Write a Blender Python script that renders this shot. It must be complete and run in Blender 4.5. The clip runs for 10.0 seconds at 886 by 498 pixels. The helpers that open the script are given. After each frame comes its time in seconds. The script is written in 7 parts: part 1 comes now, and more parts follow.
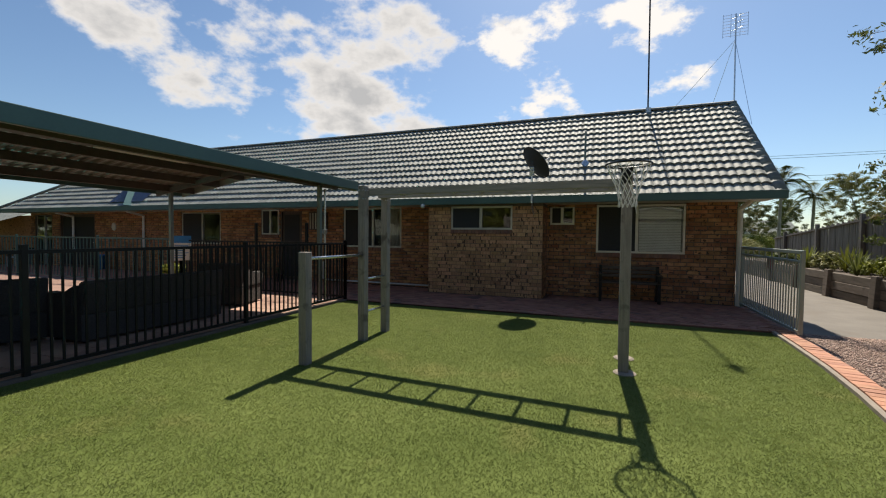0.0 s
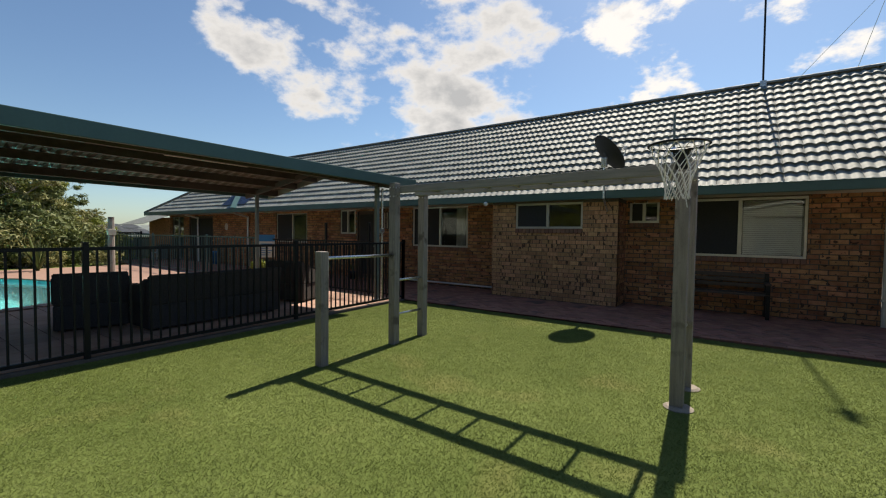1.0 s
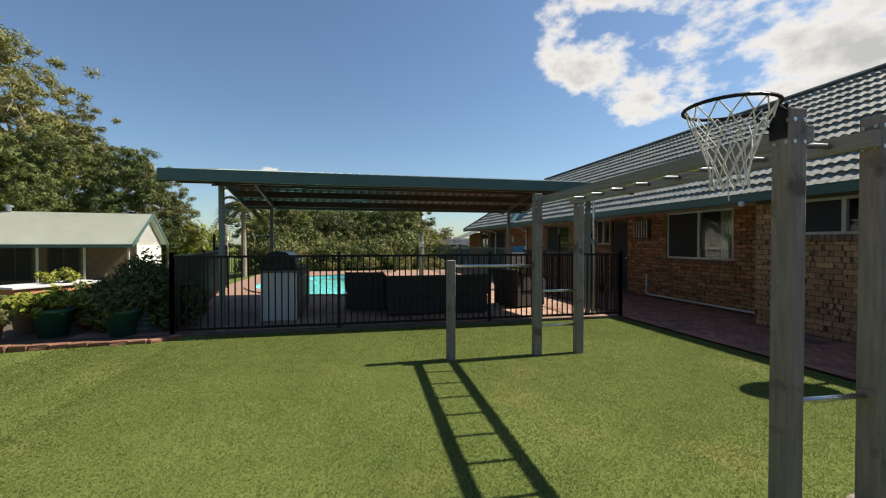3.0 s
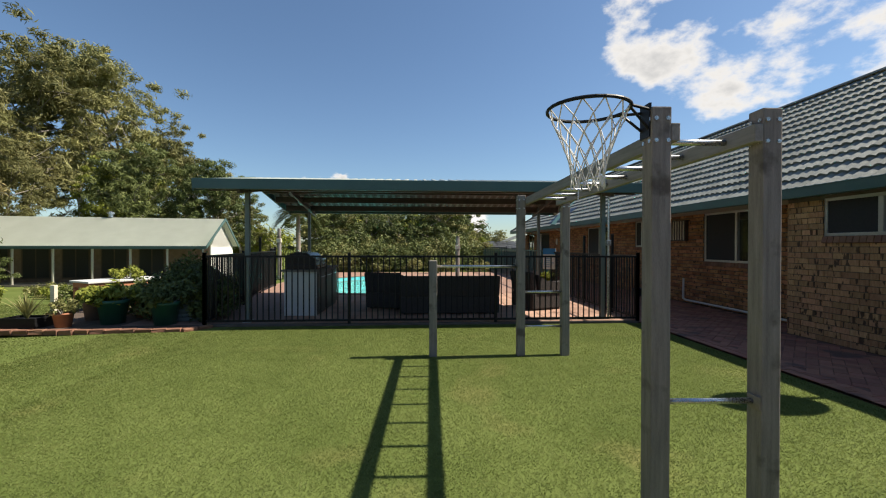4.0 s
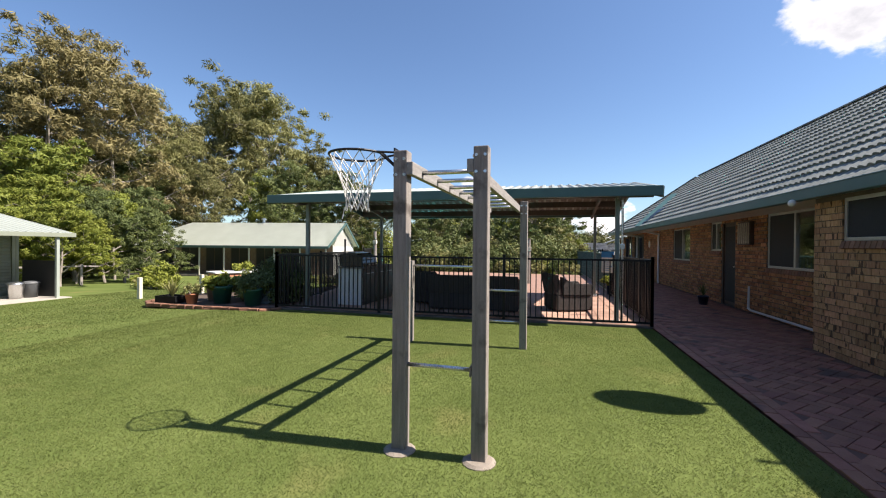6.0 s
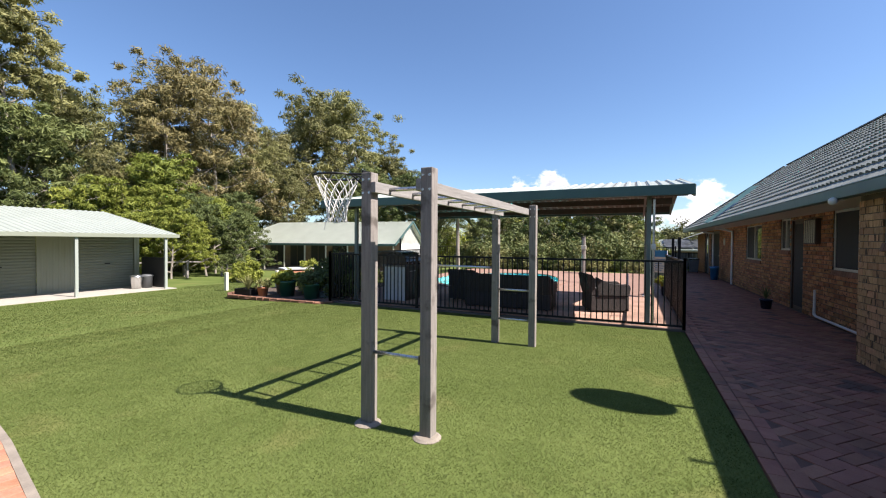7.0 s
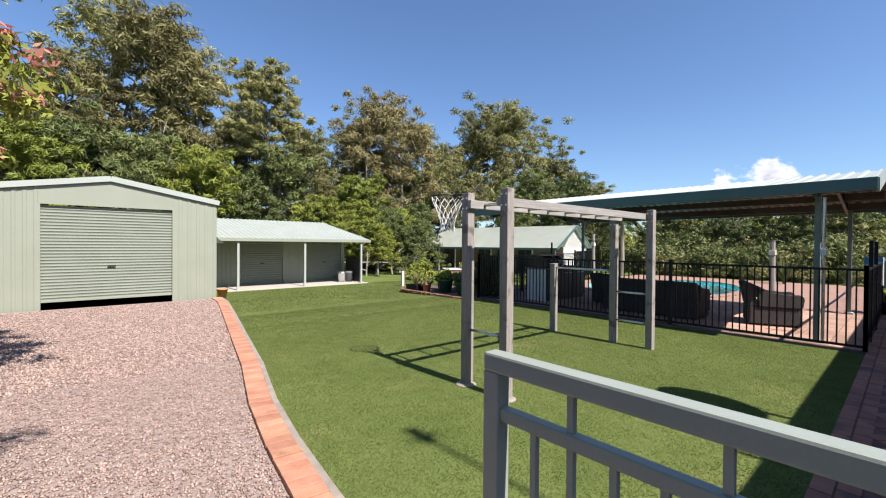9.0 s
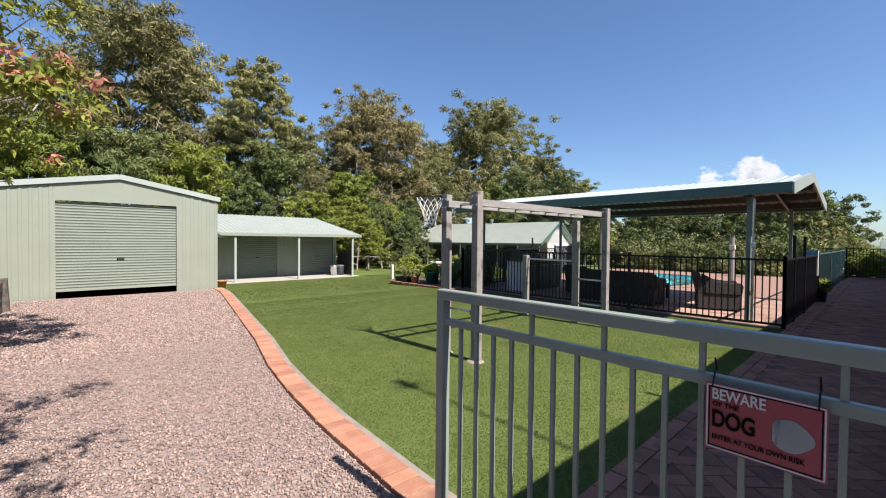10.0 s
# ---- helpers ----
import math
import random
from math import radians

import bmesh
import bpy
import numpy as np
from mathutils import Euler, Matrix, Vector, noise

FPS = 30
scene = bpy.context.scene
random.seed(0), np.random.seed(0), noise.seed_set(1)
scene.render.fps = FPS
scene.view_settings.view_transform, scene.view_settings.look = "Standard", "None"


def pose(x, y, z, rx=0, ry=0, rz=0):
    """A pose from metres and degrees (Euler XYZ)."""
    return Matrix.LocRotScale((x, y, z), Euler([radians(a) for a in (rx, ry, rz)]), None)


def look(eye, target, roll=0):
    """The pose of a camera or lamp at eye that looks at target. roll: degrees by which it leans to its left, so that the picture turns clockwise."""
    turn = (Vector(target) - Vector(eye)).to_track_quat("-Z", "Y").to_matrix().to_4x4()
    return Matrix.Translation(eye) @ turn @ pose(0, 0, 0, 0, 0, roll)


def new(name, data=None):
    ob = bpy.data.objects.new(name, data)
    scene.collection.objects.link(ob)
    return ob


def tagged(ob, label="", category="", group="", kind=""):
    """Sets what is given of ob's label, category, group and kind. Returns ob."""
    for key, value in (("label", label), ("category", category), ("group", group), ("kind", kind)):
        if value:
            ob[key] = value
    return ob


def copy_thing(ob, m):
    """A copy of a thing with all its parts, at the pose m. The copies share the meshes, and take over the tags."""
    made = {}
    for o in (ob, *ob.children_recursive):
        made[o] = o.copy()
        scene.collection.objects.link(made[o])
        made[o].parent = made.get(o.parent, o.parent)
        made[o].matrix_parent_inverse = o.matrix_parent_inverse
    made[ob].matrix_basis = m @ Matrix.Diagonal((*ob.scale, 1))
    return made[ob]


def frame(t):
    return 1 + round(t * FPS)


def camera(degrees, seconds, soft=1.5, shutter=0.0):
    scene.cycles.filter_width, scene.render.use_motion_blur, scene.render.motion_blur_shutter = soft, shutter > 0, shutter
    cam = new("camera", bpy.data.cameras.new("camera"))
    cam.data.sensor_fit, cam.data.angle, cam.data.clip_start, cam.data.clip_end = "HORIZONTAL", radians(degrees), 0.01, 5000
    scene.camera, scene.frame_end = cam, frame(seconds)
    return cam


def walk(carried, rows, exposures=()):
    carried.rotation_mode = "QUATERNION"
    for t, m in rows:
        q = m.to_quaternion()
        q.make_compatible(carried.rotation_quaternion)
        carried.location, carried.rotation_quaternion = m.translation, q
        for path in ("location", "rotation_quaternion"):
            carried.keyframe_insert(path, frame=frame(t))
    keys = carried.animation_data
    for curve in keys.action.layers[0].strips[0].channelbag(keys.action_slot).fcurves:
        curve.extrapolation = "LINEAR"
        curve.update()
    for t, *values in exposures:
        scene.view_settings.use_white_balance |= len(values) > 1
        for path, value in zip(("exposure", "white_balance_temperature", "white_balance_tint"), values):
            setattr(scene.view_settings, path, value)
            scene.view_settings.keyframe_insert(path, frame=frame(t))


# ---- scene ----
cam = camera(94.0, 10.0, soft=1.1)
PATH = [
    (0, (-2.593, -10.045, 1.417), (-3.307, -8.178, 1.351), 0.57),
    (0.5, (-2.290, -9.720, 1.435), (-3.103, -7.894, 1.373), 0.51),
    (1, (-2.047, -9.289, 1.425), (-3.178, -7.642, 1.351), 0.65),
    (1.5, (-1.479, -8.902, 1.447), (-3.047, -7.662, 1.376), -0.07),
    (2, (-0.992, -8.491, 1.436), (-2.822, -7.685, 1.389), -0.08),
    (2.5, (-0.811, -8.046, 1.440), (-2.727, -7.474, 1.401), -0.04),
    (4, (-0.299, -6.608, 1.410), (-2.295, -6.487, 1.395), 0.10),
    (4.5, (-0.164, -6.110, 1.411), (-2.162, -6.190, 1.391), 0.11),
    (5, (0.121, -5.492, 1.367), (-1.861, -5.758, 1.362), 0.54),
    (6.5, (0.488, -3.861, 1.504), (-1.410, -4.492, 1.478), 0.35),
    (7, (0.551, -3.363, 1.537), (-1.264, -4.202, 1.503), 0.38),
    (7.5, (0.483, -3.041, 1.532), (-1.211, -4.103, 1.497), 0.39),
    (8, (0.549, -2.677, 1.532), (-0.998, -3.944, 1.503), 0.38),
    (8.5, (0.601, -2.465, 1.500), (-0.828, -3.864, 1.481), 0.63),
    (9, (0.884, -2.141, 1.541), (-0.440, -3.640, 1.521), 0.43),
    (9.5, (1.082, -1.854, 1.557), (-0.186, -3.401, 1.535), 0.68),
    (10, (1.450, -1.365, 1.496), (0.089, -2.830, 1.457), 0.54),
]
walk(cam, [(t, look(eye, target, roll)) for t, eye, target, roll in PATH],
     exposures=[(0.0, 0.72, 7100, 10), (2.5, 0.82, 7150, 9), (4.5, 0.91, 7000, 9.5), (6.5, 1.27, 6600, 16), (8.0, 1.25, 6350, 15), (10.0, 1.06, 6350, 15)])

# ---- world, sun ----
SUN_EL, SUN_AZ = radians(50.6), radians(-2.6)
world = bpy.data.worlds.new("sky")
scene.world = world
world.use_nodes = True
wn, wl = world.node_tree.nodes, world.node_tree.links
wn.clear()
w_out, w_bg = wn.new("ShaderNodeOutputWorld"), wn.new("ShaderNodeBackground")
sky = wn.new("ShaderNodeTexSky")
sky.sky_type, sky.sun_disc, sky.sun_elevation, sky.sun_rotation = "NISHITA", False, SUN_EL, SUN_AZ
sky.air_density, sky.dust_density, sky.ozone_density = 1.0, 0.5, 1.6
w_bg.inputs[1].default_value = 0.064
w_co = wn.new("ShaderNodeTexCoord")


def w_math(op, a, b=None, clamp=False):
    n = wn.new("ShaderNodeMath")
    n.operation, n.use_clamp = op, clamp
    for i, v in enumerate((a, b)):
        if v is None:
            continue
        if isinstance(v, (int, float)):
            n.inputs[i].default_value = v
        else:
            wl.new(v, n.inputs[i])
    return n.outputs[0]


def cloud_field(way, near, far, thr, scale):
    """Cumulus: noise over the sky, kept to a region round one direction."""
    dot = wn.new("ShaderNodeVectorMath")
    dot.operation = "DOT_PRODUCT"
    wl.new(w_co.outputs["Generated"], dot.inputs[0])
    dot.inputs[1].default_value = Vector(way).normalized()
    region = wn.new("ShaderNodeMapRange")
    region.interpolation_type = "SMOOTHSTEP"
    wl.new(dot.outputs["Value"], region.inputs[0])
    region.inputs[1].default_value, region.inputs[2].default_value = math.cos(radians(far)), math.cos(radians(near))
    nz = wn.new("ShaderNodeTexNoise")
    nz.inputs["Scale"].default_value, nz.inputs["Detail"].default_value, nz.inputs["Roughness"].default_value = scale, 9.0, 0.58
    mp = wn.new("ShaderNodeMapping")
    mp.inputs["Scale"].default_value = (1, 1, 1.7)
    mp.inputs["Location"].default_value = (0.37, 1.9, 0.4)
    wl.new(w_co.outputs["Generated"], mp.inputs[0])
    wl.new(mp.outputs[0], nz.inputs["Vector"])
    lifted = w_math("ADD", nz.outputs[0], w_math("MULTIPLY", w_math("SUBTRACT", region.outputs[0], 1.0), 0.35))
    dens = wn.new("ShaderNodeMapRange")
    dens.interpolation_type = "SMOOTHSTEP"
    wl.new(lifted, dens.inputs[0])
    dens.inputs[1].default_value, dens.inputs[2].default_value = thr, thr + 0.11
    return dens.outputs[0], lifted


big, big_raw = cloud_field((-0.55, 0.70, 0.45), 12, 36, 0.445, 4.6)
bits, bits_raw = cloud_field((-0.05, 0.90, 0.42), 8, 26, 0.50, 7.5)
low, low_raw = cloud_field((-0.95, -0.20, 0.105), 2, 7, 0.452, 12.0)
bank, bank_raw = cloud_field((-0.99, 0.09, 0.06), 3, 9, 0.47, 11.0)
cover = w_math("MAXIMUM", w_math("MAXIMUM", big, bits), w_math("MAXIMUM", low, bank))
thick = wn.new("ShaderNodeMapRange")
wl.new(w_math("MAXIMUM", big_raw, low_raw), thick.inputs[0])
thick.inputs[1].default_value, thick.inputs[2].default_value = 0.47, 0.66
tone = wn.new("ShaderNodeValToRGB")
tone.color_ramp.elements[0].color = (9.2, 9.2, 9.4, 1)
tone.color_ramp.elements[1].color = (4.8, 5.0, 5.4, 1)
wl.new(thick.outputs[0], tone.inputs[0])
w_mix = wn.new("ShaderNodeMix")
w_mix.data_type = "RGBA"
wl.new(cover, w_mix.inputs["Factor"])
w_air = wn.new("ShaderNodeMix")
w_air.data_type, w_air.blend_type = "RGBA", "MULTIPLY"
w_air.inputs["Factor"].default_value = 1.0
wl.new(sky.outputs[0], w_air.inputs["A"])
w_air.inputs["B"].default_value = (0.86, 1.03, 1.19, 1)
wl.new(w_air.outputs["Result"], w_mix.inputs["A"])
wl.new(tone.outputs[0], w_mix.inputs["B"])
wl.new(w_mix.outputs["Result"], w_bg.inputs[0])
wl.new(w_bg.outputs[0], w_out.inputs[0])

lamp = bpy.data.lights.new("sun", "SUN")
lamp.energy, lamp.angle, lamp.color = 4.5, radians(0.53), (1.0, 0.95, 0.86)
sun = new("sun", lamp)
toward = Vector((math.sin(SUN_AZ) * math.cos(SUN_EL), math.cos(SUN_AZ) * math.cos(SUN_EL), math.sin(SUN_EL)))
sun.matrix_world = look(toward * 60, (0, 0, 0))


# ---- materials ----
def material(name, a, b, scale=6.0, rough=0.6, metal=0.0, bump=0.15, grain=60.0, vary="", spread=0.3, stretch=(1, 1, 1),
             stain=None, coat=0.0, spec=0.5, mid=0.5, blot=0.1):
    """A two-scale procedural surface: colours a to b by coarse noise, fine grain as relief, and optional change from piece to piece."""
    m = bpy.data.materials.new(name)
    m.use_nodes = True
    nt = m.node_tree
    n, l = nt.nodes, nt.links
    bsdf = n["Principled BSDF"]
    co = n.new("ShaderNodeTexCoord")
    mp = n.new("ShaderNodeMapping")
    mp.inputs["Scale"].default_value = stretch
    place = co.outputs["Object"]
    if vary == "object":                  # every piece shows its own stretch of the pattern
        shift = n.new("ShaderNodeVectorMath")
        shift.operation = "MULTIPLY_ADD"
        l.new(n.new("ShaderNodeObjectInfo").outputs["Random"], shift.inputs[0])
        shift.inputs[1].default_value = (37.0, 53.0, 71.0)
        l.new(place, shift.inputs[2])
        place = shift.outputs[0]
    l.new(place, mp.inputs[0])
    big_n, fine = n.new("ShaderNodeTexNoise"), n.new("ShaderNodeTexNoise")
    big_n.inputs["Scale"].default_value, big_n.inputs["Detail"].default_value = scale, 5.0
    fine.inputs["Scale"].default_value, fine.inputs["Detail"].default_value = grain, 4.0
    l.new(mp.outputs[0], big_n.inputs["Vector"])
    l.new(mp.outputs[0], fine.inputs["Vector"])
    ramp = n.new("ShaderNodeValToRGB")
    ramp.color_ramp.elements[0].position, ramp.color_ramp.elements[1].position = mid - 0.18, mid + 0.18
    ramp.color_ramp.elements[0].color, ramp.color_ramp.elements[1].color = (*a, 1), (*b, 1)
    avg = n.new("ShaderNodeMix")
    avg.inputs["Factor"].default_value = 0.4
    l.new(big_n.outputs[0], avg.inputs["A"])
    l.new(fine.outputs[0], avg.inputs["B"])
    l.new(avg.outputs["Result"], ramp.inputs[0])
    colour = ramp.outputs[0]
    if vary:
        if vary == "object":
            src = n.new("ShaderNodeObjectInfo").outputs["Random"]
        else:
            src = n.new("ShaderNodeNewGeometry").outputs["Random Per Island"]
        hsv = n.new("ShaderNodeHueSaturation")
        for socket, lo, hi in (("Value", 1 - spread, 1 + spread), ("Hue", 0.5 - 0.03 * spread, 0.5 + 0.03 * spread)):
            r = n.new("ShaderNodeMapRange")
            r.inputs[3].default_value, r.inputs[4].default_value = lo, hi
            if socket == "Hue":
                w = n.new("ShaderNodeMath")
                w.operation, w.inputs[1].default_value = "MULTIPLY", 7.31
                f = n.new("ShaderNodeMath")
                f.operation = "FRACT"
                l.new(src, w.inputs[0])
                l.new(w.outputs[0], f.inputs[0])
                l.new(f.outputs[0], r.inputs[0])
            else:
                l.new(src, r.inputs[0])
            l.new(r.outputs[0], hsv.inputs[socket])
        l.new(colour, hsv.inputs["Color"])
        colour = hsv.outputs[0]
    if stain:
        col, sc, thr = stain
        st = n.new("ShaderNodeTexNoise")
        st.inputs["Scale"].default_value, st.inputs["Detail"].default_value = sc, 6.0
        l.new(place, st.inputs["Vector"])
        sr = n.new("ShaderNodeMapRange")
        sr.inputs[1].default_value, sr.inputs[2].default_value, sr.inputs[4].default_value = thr, thr + blot, 0.85
        l.new(st.outputs[0], sr.inputs[0])
        mx = n.new("ShaderNodeMix")
        mx.data_type = "RGBA"
        l.new(sr.outputs[0], mx.inputs["Factor"])
        l.new(colour, mx.inputs["A"])
        mx.inputs["B"].default_value = (*col, 1)
        colour = mx.outputs["Result"]
    l.new(colour, bsdf.inputs["Base Color"])
    rr = n.new("ShaderNodeMapRange")
    rr.inputs[3].default_value, rr.inputs[4].default_value = max(rough - 0.1, 0.03), min(rough + 0.1, 1)
    l.new(fine.outputs[0], rr.inputs[0])
    l.new(rr.outputs[0], bsdf.inputs["Roughness"])
    bsdf.inputs["Metallic"].default_value = metal
    bsdf.inputs["Coat Weight"].default_value = coat
    bsdf.inputs["Specular IOR Level"].default_value = spec
    if bump:
        bp = n.new("ShaderNodeBump")
        bp.inputs["Strength"].default_value, bp.inputs["Distance"].default_value = bump, 0.01
        l.new(avg.outputs["Result"], bp.inputs["Height"])
        l.new(bp.outputs[0], bsdf.inputs["Normal"])
    return m


def glass(name, tint=(1, 1, 1), rough=0.0):
    m = bpy.data.materials.new(name)
    m.use_nodes = True
    b = m.node_tree.nodes["Principled BSDF"]
    b.inputs["Base Color"].default_value = (*tint, 1)
    b.inputs["Transmission Weight"].default_value, b.inputs["Roughness"].default_value, b.inputs["IOR"].default_value = 1.0, rough, 1.5
    return m


def leaf_material(name, a, b, c, trans=0.25, patch=0.0):
    m = bpy.data.materials.new(name)
    m.use_nodes = True
    n, l = m.node_tree.nodes, m.node_tree.links
    bsdf = n["Principled BSDF"]
    geo = n.new("ShaderNodeNewGeometry")
    ramp = n.new("ShaderNodeValToRGB")
    ramp.color_ramp.elements[0].color, ramp.color_ramp.elements[1].color = (*a, 1), (*c, 1)
    ramp.color_ramp.elements.new(0.55).color = (*b, 1)
    co = n.new("ShaderNodeTexCoord")
    nz = n.new("ShaderNodeTexNoise")
    nz.inputs["Scale"].default_value = 0.5
    l.new(co.outputs["Object"], nz.inputs["Vector"])
    add = n.new("ShaderNodeMix")
    add.inputs["Factor"].default_value = 0.5
    l.new(geo.outputs["Random Per Island"], add.inputs["A"])
    l.new(nz.outputs[0], add.inputs["B"])
    tone_in = add.outputs["Result"]
    if patch:                             # tufts and thin spots of a lawn
        spots = n.new("ShaderNodeTexNoise")
        spots.inputs["Scale"].default_value, spots.inputs["Detail"].default_value = patch, 5.0
        l.new(co.outputs["Object"], spots.inputs["Vector"])
        wide = n.new("ShaderNodeMapRange")
        wide.inputs[1].default_value, wide.inputs[2].default_value = 0.3, 0.7
        l.new(spots.outputs[0], wide.inputs[0])
        both = n.new("ShaderNodeMix")
        both.inputs["Factor"].default_value = 0.34
        l.new(tone_in, both.inputs["A"])
        l.new(wide.outputs[0], both.inputs["B"])
        tone_in = both.outputs["Result"]
    l.new(tone_in, ramp.inputs[0])
    hsv = n.new("ShaderNodeHueSaturation")
    info = n.new("ShaderNodeObjectInfo")
    r1 = n.new("ShaderNodeMapRange")
    r1.inputs[3].default_value, r1.inputs[4].default_value = 0.85, 1.15
    l.new(info.outputs["Random"], r1.inputs[0])
    l.new(r1.outputs[0], hsv.inputs["Value"])
    r2 = n.new("ShaderNodeMapRange")
    r2.inputs[3].default_value, r2.inputs[4].default_value = 0.507, 0.488
    l.new(info.outputs["Random"], r2.inputs[0])
    l.new(r2.outputs[0], hsv.inputs["Hue"])
    l.new(ramp.outputs[0], hsv.inputs["Color"])
    l.new(hsv.outputs[0], bsdf.inputs["Base Color"])
    bsdf.inputs["Roughness"].default_value, bsdf.inputs["Specular IOR Level"].default_value = 0.65, 0.3
    tr = n.new("ShaderNodeBsdfTranslucent")
    l.new(hsv.outputs[0], tr.inputs[0])
    mix = n.new("ShaderNodeMixShader")
    mix.inputs[0].default_value = trans
    l.new(bsdf.outputs[0], mix.inputs[1])
    l.new(tr.outputs[0], mix.inputs[2])
    l.new(mix.outputs[0], n["Material Output"].inputs[0])
    return m


M = {}
M["soil_grass"] = material("lawn_turf", (0.076, 0.105, 0.026), (0.136, 0.168, 0.05), 0.9, 0.9, 0, 0.4, 70, stain=((0.19, 0.175, 0.065), 1.1, 0.58), spec=0.05, blot=0.2)
M["blade"] = leaf_material("grass_blade", (0.058, 0.082, 0.02), (0.150, 0.190, 0.050), (0.30, 0.32, 0.125), 0.5, 5.0)
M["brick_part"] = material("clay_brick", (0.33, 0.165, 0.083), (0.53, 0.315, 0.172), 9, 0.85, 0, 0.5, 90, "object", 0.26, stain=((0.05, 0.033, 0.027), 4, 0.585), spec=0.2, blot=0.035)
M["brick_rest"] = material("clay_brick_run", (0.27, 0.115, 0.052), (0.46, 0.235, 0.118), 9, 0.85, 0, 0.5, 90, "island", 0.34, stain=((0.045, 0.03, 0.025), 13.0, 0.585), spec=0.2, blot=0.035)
M["mortar"] = material("mortar", (0.085, 0.068, 0.055), (0.14, 0.115, 0.092), 5, 0.95, 0, 0.4, 120)
M["brown_brick"] = material("brown_sill_brick", (0.16, 0.075, 0.045), (0.26, 0.13, 0.08), 9, 0.8, 0, 0.3, 90, "object", 0.2)
M["tile"] = material("glazed_roof_tile", (0.145, 0.16, 0.15), (0.25, 0.267, 0.248), 9, 0.7, 0, 0.5, 90, "island", 0.2, stain=((0.127, 0.144, 0.127), 2.4, 0.60))
M["tile_part"] = material("roof_tile", (0.145, 0.16, 0.15), (0.25, 0.267, 0.248), 9, 0.7, 0, 0.5, 90, "object", 0.2, stain=((0.127, 0.144, 0.127), 5, 0.62))
M["gutter"] = material("green_painted_steel", (0.045, 0.10, 0.095), (0.06, 0.125, 0.115), 2, 0.4, 0, 0.05, 30)
M["soffit"] = material("cream_soffit", (0.55, 0.50, 0.42), (0.62, 0.58, 0.5), 2, 0.7, 0, 0.05, 40)
M["cream"] = material("cream_paint", (0.62, 0.56, 0.44), (0.72, 0.66, 0.54), 4, 0.5, 0, 0.08, 50)
M["alu"] = material("mill_aluminium", (0.42, 0.40, 0.37), (0.52, 0.50, 0.46), 8, 0.38, 0.6, 0.05, 90)
M["galv"] = material("galvanised_pipe", (0.55, 0.56, 0.57), (0.70, 0.71, 0.72), 20, 0.28, 0.95, 0.06, 140)
M["white"] = material("white_paint", (0.612, 0.612, 0.595), (0.68, 0.68, 0.663), 3, 0.45, 0, 0.05, 60)
# Near-black base colour paints in the gloom of closed rooms.
M["dark_int"] = material("interior_shade", (0.05, 0.045, 0.04), (0.09, 0.08, 0.07), 1.5, 0.9, 0, 0.1, 20)
M["screen"] = material("black_insect_screen", (0.012, 0.012, 0.013), (0.022, 0.022, 0.023), 30, 0.7, 0, 0.2, 400)
M["door_brown"] = material("dark_stained_door", (0.05, 0.032, 0.024), (0.085, 0.055, 0.04), 4, 0.5, 0, 0.2, 60, stretch=(6, 6, 1))
M["curtain"] = material("pale_curtain", (0.55, 0.52, 0.42), (0.68, 0.65, 0.54), 3, 0.9, 0, 0.2, 50, stretch=(9, 9, 1))
M["blind"] = material("grey_white_blind", (0.34, 0.335, 0.31), (0.42, 0.415, 0.39), 4, 0.6, 0, 0.04, 60)
M["glass"] = glass("window_glass")
M["weathered"] = material("weathered_timber", (0.17, 0.15, 0.135), (0.33, 0.295, 0.265), 5, 0.85, 0, 0.5, 60, stretch=(9, 9, 0.7), stain=((0.095, 0.078, 0.066), 5, 0.57))
M["rail_wood"] = material("grey_timber_rail", (0.20, 0.185, 0.17), (0.34, 0.315, 0.29), 5, 0.8, 0, 0.4, 60, stretch=(0.7, 9, 9))
M["black_steel"] = material("black_powder_coat", (0.008, 0.008, 0.009), (0.014, 0.014, 0.015), 6, 0.45, 0, 0.04, 60, spec=0.25)
M["gate_green"] = material("pale_green_powder_coat", (0.24, 0.264, 0.22), (0.288, 0.312, 0.264), 4, 0.36, 0, 0.05, 120)
M["paver"] = material("terracotta_paver", (0.225, 0.09, 0.06), (0.355, 0.16, 0.106), 5, 0.8, 0, 0.35, 90, "object", 0.22, stain=((0.10, 0.062, 0.052), 2.2, 0.58), spec=0.42)
M["joint_sand"] = material("joint_sand", (0.12, 0.06, 0.044), (0.20, 0.10, 0.073), 6, 0.95, 0, 0.4, 90)
M["paver_run"] = material("terracotta_paver_run", (0.225, 0.09, 0.06), (0.355, 0.16, 0.106), 5, 0.8, 0, 0.35, 90, "island", 0.22, stain=((0.10, 0.062, 0.052), 2.2, 0.58), spec=0.42)
M["edge_brick"] = material("orange_edging_brick", (0.32, 0.13, 0.073), (0.46, 0.23, 0.145), 7, 0.8, 0, 0.3, 90, "object", 0.2, stain=((0.17, 0.085, 0.0595), 3, 0.63))
M["deck"] = material("pool_paver", (0.24, 0.138, 0.1), (0.325, 0.2, 0.15), 4, 0.75, 0, 0.25, 80, "island", 0.12)
M["concrete"] = material("concrete", (0.145, 0.13, 0.115), (0.215, 0.197, 0.175), 1.8, 0.85, 0, 0.25, 60, stain=((0.168, 0.147, 0.126), 1.2, 0.6), spec=0.2)
M["gravel_bed"] = material("gravel_bed", (0.155, 0.108, 0.0899), (0.372, 0.291, 0.254), 38, 0.9, 0, 1.0, 150)
